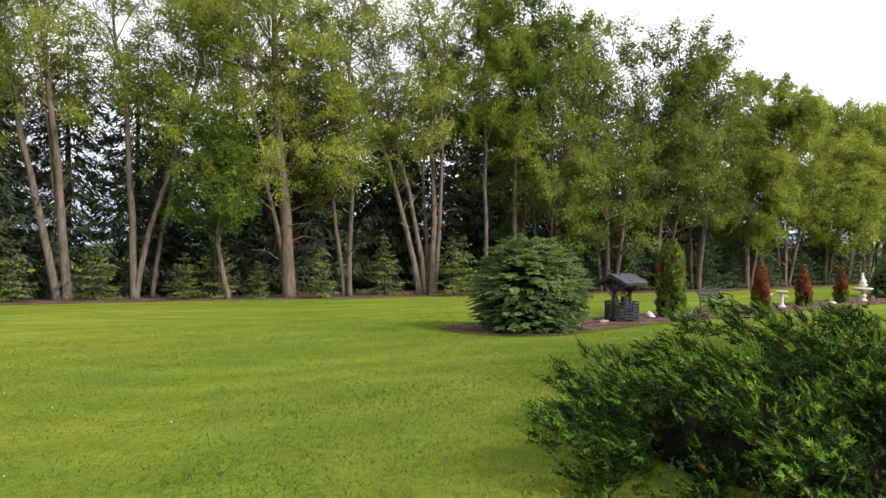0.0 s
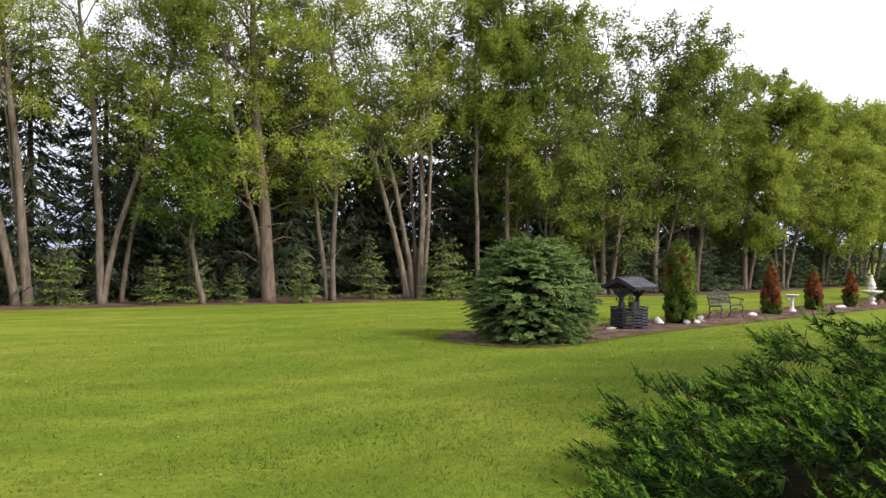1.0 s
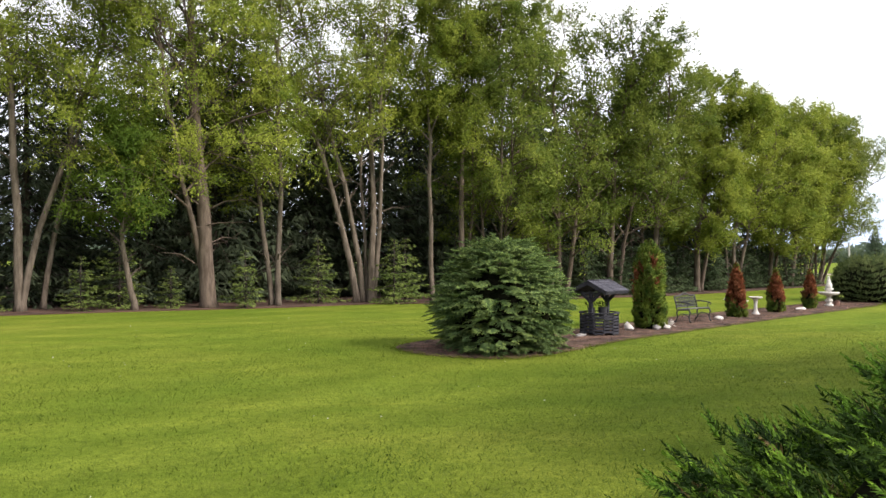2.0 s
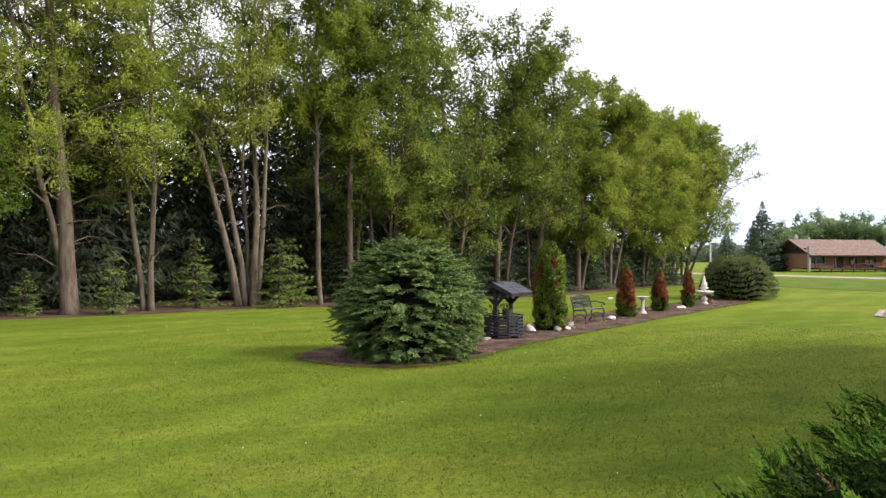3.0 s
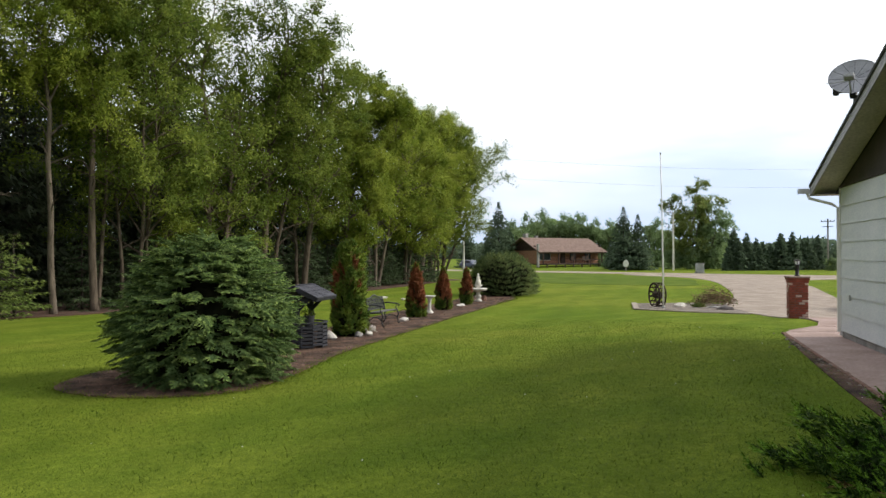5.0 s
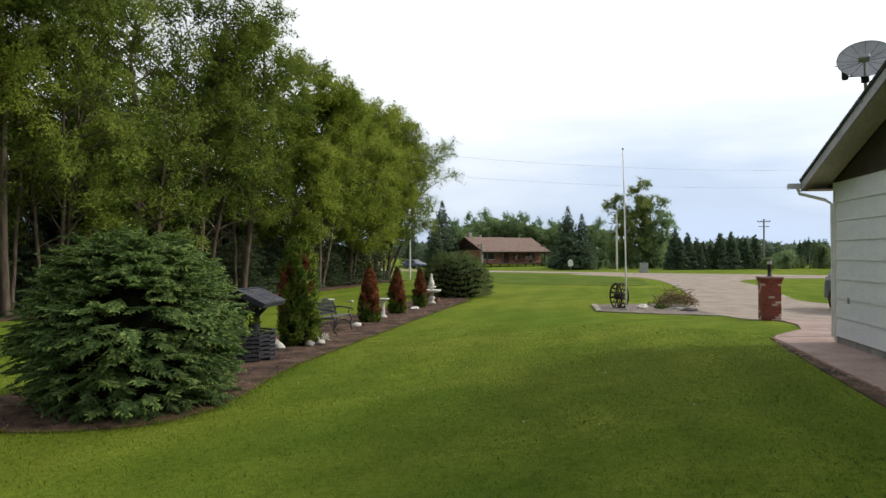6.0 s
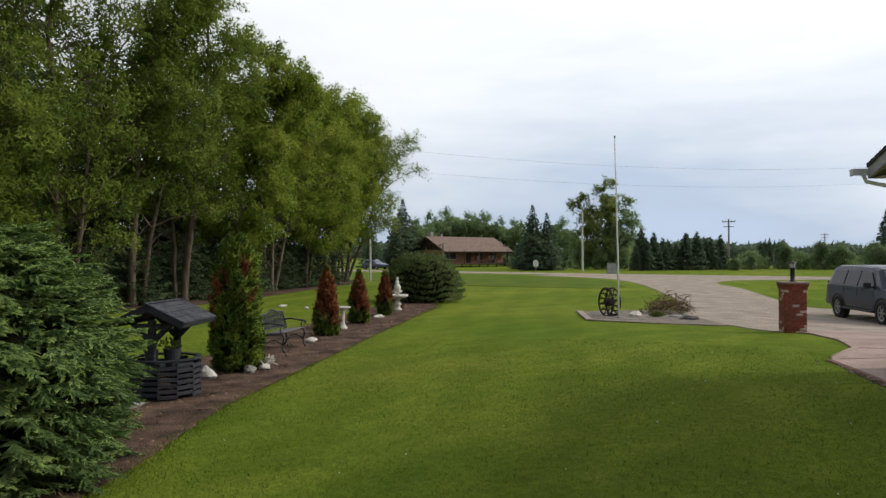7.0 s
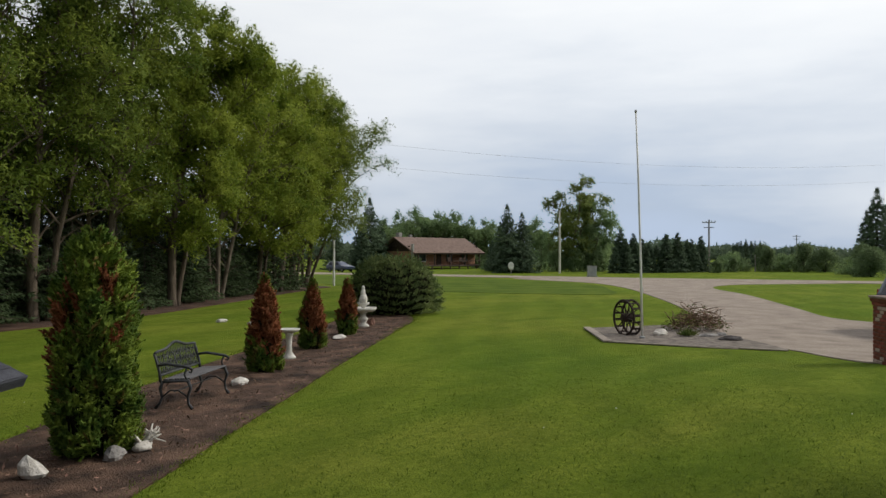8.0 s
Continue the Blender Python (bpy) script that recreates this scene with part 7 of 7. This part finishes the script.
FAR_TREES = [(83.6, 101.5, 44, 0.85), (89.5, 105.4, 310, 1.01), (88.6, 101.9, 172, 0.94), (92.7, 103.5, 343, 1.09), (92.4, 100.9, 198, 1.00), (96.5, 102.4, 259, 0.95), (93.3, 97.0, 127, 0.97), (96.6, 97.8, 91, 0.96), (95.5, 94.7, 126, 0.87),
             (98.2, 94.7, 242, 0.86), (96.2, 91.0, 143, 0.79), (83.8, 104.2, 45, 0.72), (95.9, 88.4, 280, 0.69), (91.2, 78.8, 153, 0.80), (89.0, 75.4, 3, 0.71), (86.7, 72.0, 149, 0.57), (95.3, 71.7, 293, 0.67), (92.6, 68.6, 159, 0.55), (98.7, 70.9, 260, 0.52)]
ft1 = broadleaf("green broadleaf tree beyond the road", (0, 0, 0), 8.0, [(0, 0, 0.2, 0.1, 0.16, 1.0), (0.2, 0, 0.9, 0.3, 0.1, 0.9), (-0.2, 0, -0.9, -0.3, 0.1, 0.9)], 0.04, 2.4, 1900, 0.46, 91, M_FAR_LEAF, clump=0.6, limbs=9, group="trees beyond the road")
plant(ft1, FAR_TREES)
LOW = [(130.9, 69.0, 99, 0.69), (141.8, 72.0, 211, 0.76), (137.9, 68.8, 216, 0.62), (189.3, 80.0, 306, 0.83), (196.5, 79.7, 147, 0.95), (182.4, 72.8, 220, 0.78), (205.7, 77.2, 231, 0.88), (192.1, 69.8, 82, 0.65), (188.5, 66.3, 119, 0.52),
       (184.4, 63.3, 156, 0.58), (136.1, 48.9, 132, 0.93), (128.2, 45.6, 22, 1.08), (124.6, 43.6, 41, 1.25), (146.2, 72.3, 23, 1.25), (150.5, 68.1, 236, 1.2), (152.0, 75.6, 320, 0.85), (150.5, 63.9, 143, 1.15), (148.7, 60.2, 265, 1.2),
       (150.0, 56.9, 273, 1.3), (156.1, 60.6, 331, 0.80), (147.0, 66.1, 241, 1.05), (78.0, 69.5, 74, 0.30), (78.2, 67.9, 344, 0.27)]
LOW_B = [(74.4, 73.4, 358, 0.40), (85.4, 84.4, 175, 0.45), (85.0, 66.5, 100, 0.33), (85.2, 64.9, 34, 0.28), (135.0, 64.6, 323, 0.42), (83.0, 68.5, 10, 0.35), (80.8, 69.0, 80, 0.3), (76.3, 61.6, 20, 0.75), (78.3, 60.6, 130, 0.7), (75.4, 63.4, 250, 0.7), (79.6, 59.8, 200, 0.5)]


def hedge_bush(label, seed, mat, places, wide=1.7, tall=3.3):
    rng = np.random.default_rng(seed)
    sh = thing("wild_bush", label, "bush", group="bushes beyond the road")
    n = 46
    a, r, z = rng.uniform(0, 6.28, n), wide * np.sqrt(rng.uniform(size=n)), rng.uniform(0.1, tall, n)
    k = np.clip(1.15 - (z / (tall * 1.12)) ** 2, 0.12, 1)
    cen = np.stack([r * k * np.cos(a), r * k * np.sin(a), z], 1)
    wood = Mb()
    for i in range(0, n, 4):
        wood.tube([(0, 0, -0.05), tuple(cen[i] * np.array([0.5, 0.5, 0.6])), tuple(cen[i])], [0.06, 0.04, 0.01], 5, False)
    part("stems", wood, M_BARK_DARK, sh)
    part("foliage", tris_mesh("foliage", *leaf_cloud(rng, cen, rng.uniform(0.45, 0.8, n), 5200, 0.25)), mat, sh)
    plant(sh, places)


NEAR_LOW = nearer(LOW[:-2], 0.62)
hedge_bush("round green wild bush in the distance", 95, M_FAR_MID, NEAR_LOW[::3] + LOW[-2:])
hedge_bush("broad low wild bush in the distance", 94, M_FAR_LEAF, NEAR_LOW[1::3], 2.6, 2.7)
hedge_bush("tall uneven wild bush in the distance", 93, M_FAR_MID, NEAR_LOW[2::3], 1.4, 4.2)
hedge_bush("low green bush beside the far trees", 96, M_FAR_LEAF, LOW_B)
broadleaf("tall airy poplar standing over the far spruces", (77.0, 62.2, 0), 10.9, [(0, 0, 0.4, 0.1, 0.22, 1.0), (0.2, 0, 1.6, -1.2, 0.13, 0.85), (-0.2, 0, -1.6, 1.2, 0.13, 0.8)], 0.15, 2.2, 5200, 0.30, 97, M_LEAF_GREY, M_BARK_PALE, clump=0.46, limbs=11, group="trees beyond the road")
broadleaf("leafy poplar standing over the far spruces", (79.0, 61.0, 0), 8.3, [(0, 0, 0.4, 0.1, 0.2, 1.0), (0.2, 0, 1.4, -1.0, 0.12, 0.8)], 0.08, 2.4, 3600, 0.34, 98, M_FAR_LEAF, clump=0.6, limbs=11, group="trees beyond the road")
# fields behind the spruce belt end in a pale tree line
hr = np.random.default_rng(31)
cnt = 60000
ang = hr.uniform(-0.95, 1.45, cnt)
rad = hr.uniform(290, 330, cnt)
hz = hr.uniform(0, 1, cnt) ** 1.4 * (4.4 + 1.6 * np.sin(ang * 13) + 1.1 * np.sin(ang * 31) + 0.7 * np.sin(ang * 83))
base = np.stack([rad * np.sin(ang), rad * np.cos(ang), np.maximum(hz, 0.3)], 1)
dd = unit(hr.normal(size=(cnt, 3)))
# The woods get their haze from the pale material colour.
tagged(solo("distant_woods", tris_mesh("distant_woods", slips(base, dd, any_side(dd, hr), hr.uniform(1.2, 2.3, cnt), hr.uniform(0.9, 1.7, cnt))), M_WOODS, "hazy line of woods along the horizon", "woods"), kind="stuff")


# ---------------------------------------------------------------- loose cover
def build_grass():
    rng = np.random.default_rng(12)
    n = 470000
    x, y = rng.uniform(-9, 14, n), rng.uniform(3.2, 27, n)
    px = np.array([0.0, -0.3, -0.8, -1.4, -1.7, -0.3, 1.8, 4.0])   # the open middle of the lawn
    py = np.array([0.0, 1.8, 3.7, 5.0, 6.5, 9.0, 11.6, 14.1])
    d = np.min(np.hypot(x[:, None] - px[None], y[:, None] - py[None]), axis=1)
    keep = (rng.uniform(size=n) < np.clip(1.5 - d / 9.0, 0.0, 1)) & ~inside(np.array(BED), x, y) & ~inside(np.array(PATIO), x, y)
    keep &= ((x - 3.4) / 2.0) ** 2 + ((y - 6.5) / 1.9) ** 2 > 1
    x, y = x[keep], y[keep]
    n = len(x)
    z = np.array([lie(a, b) for a, b in zip(x, y)])
    d = unit(np.stack([rng.normal(size=n) * 0.70, rng.normal(size=n) * 0.70, np.full(n, 0.62)], 1))
    side = any_side(d, rng)
    side[:, 2] *= 0.2
    g = slips(np.stack([x, y, z - 0.004], 1), d, unit(side), rng.uniform(0.026, 0.062, n), rng.uniform(0.005, 0.009, n))
    tagged(solo("grass", tris_mesh("grass", g, np.tile(np.array([0.0, 0.0, 1.0]), (n, 1))), M_BLADE, "short mown grass blades of the lawn", "grass"), kind="stuff")
    # taller tufts along the mulch edge
    m = 9000
    t = rng.uniform(0, len(BED), m)
    i = t.astype(int) % len(BED)
    bx0 = np.array(BED)
    p = bx0[i] + (bx0[(i + 1) % len(BED)] - bx0[i]) * (t % 1)[:, None] + rng.normal(size=(m, 2)) * (0.04 + 0.10 * (0.5 + 0.5 * np.sin(t * 2.7) * np.sin(t * 0.9)))[:, None]
    z = np.array([lie(a, b) for a, b in p])
    d = unit(np.stack([rng.normal(size=len(p)) * 0.5, rng.normal(size=len(p)) * 0.5, np.full(len(p), 0.9)], 1))
    g = blades(np.stack([p[:, 0], p[:, 1], z], 1), d, any_side(d, rng), rng.uniform(0.03, 0.065, len(p)), 0.009, 0.4)
    tagged(solo("grass_tufts", quads_mesh("grass_tufts", g), M_CLOVER, "thick grass tufts along the edge of the mulch", "grass"), kind="stuff")


M_CLOVER = leafy("tuft_blades", (0.118, 0.175, 0.018), (0.190, 0.232, 0.032), scale=0.8, t=0.5, amount=0.2)
build_grass()


def build_chips():
    rng = np.random.default_rng(18)
    n = 48000
    x, y = rng.uniform(0, 20, n), rng.uniform(16, 32, n)
    k = inside(np.array(BED), x, y)
    x, y = x[k], y[k]
    heaps = np.array([noise.noise(Vector((a * 3.1, b * 3.1, 4.0))) + 0.5 * noise.noise(Vector((a * 8.0, b * 8.0, 9.0))) for a, b in zip(x, y)])
    k = rng.uniform(-0.5, 0.5, len(x)) < heaps + 0.15
    x, y, heaps = x[k], y[k], heaps[k]
    n = len(x)
    x, y = x + rng.normal(size=n) * 0.05, y + rng.normal(size=n) * 0.05
    z = np.maximum(heaps, 0) * rng.uniform(0, 0.05, n) + np.array([0.034 + 0.014 * noise.noise(Vector((a * 2.3, b * 2.3, 0))) for a, b in zip(x, y)])
    d = unit(np.stack([rng.normal(size=n), rng.normal(size=n), rng.normal(size=n) * 0.4], 1))
    s = unit(np.cross(d, np.array([0, 0, 1.0])) + rng.normal(size=(n, 3)) * 0.25)
    g = blades(np.stack([x, y, z], 1), d, s, rng.uniform(0.025, 0.09, n), rng.uniform(0.012, 0.034, n), 0.5)
    tagged(solo("mulch_chips", quads_mesh("mulch_chips", g), M_CHIP, "loose wood chips strewn over the mulch", "mulch"), kind="stuff")
    m = 110
    x, y = rng.uniform(-8, 13, m), rng.uniform(5, 26, m)
    k = ~inside(np.array(BED), x, y)
    fl = Mb()
    for a, b in zip(x[k], y[k]):
        s = rng.uniform(0.005, 0.010)
        fl.lump((a, b, lie(a, b) + 0.03), (s, s, s * 0.7), int(a * 9), 0.2, 5)
    tagged(solo("clover_flowers", fl, M_WHITE, "tiny white clover flowers dotted in the lawn", "flower"), kind="stuff")


build_chips()
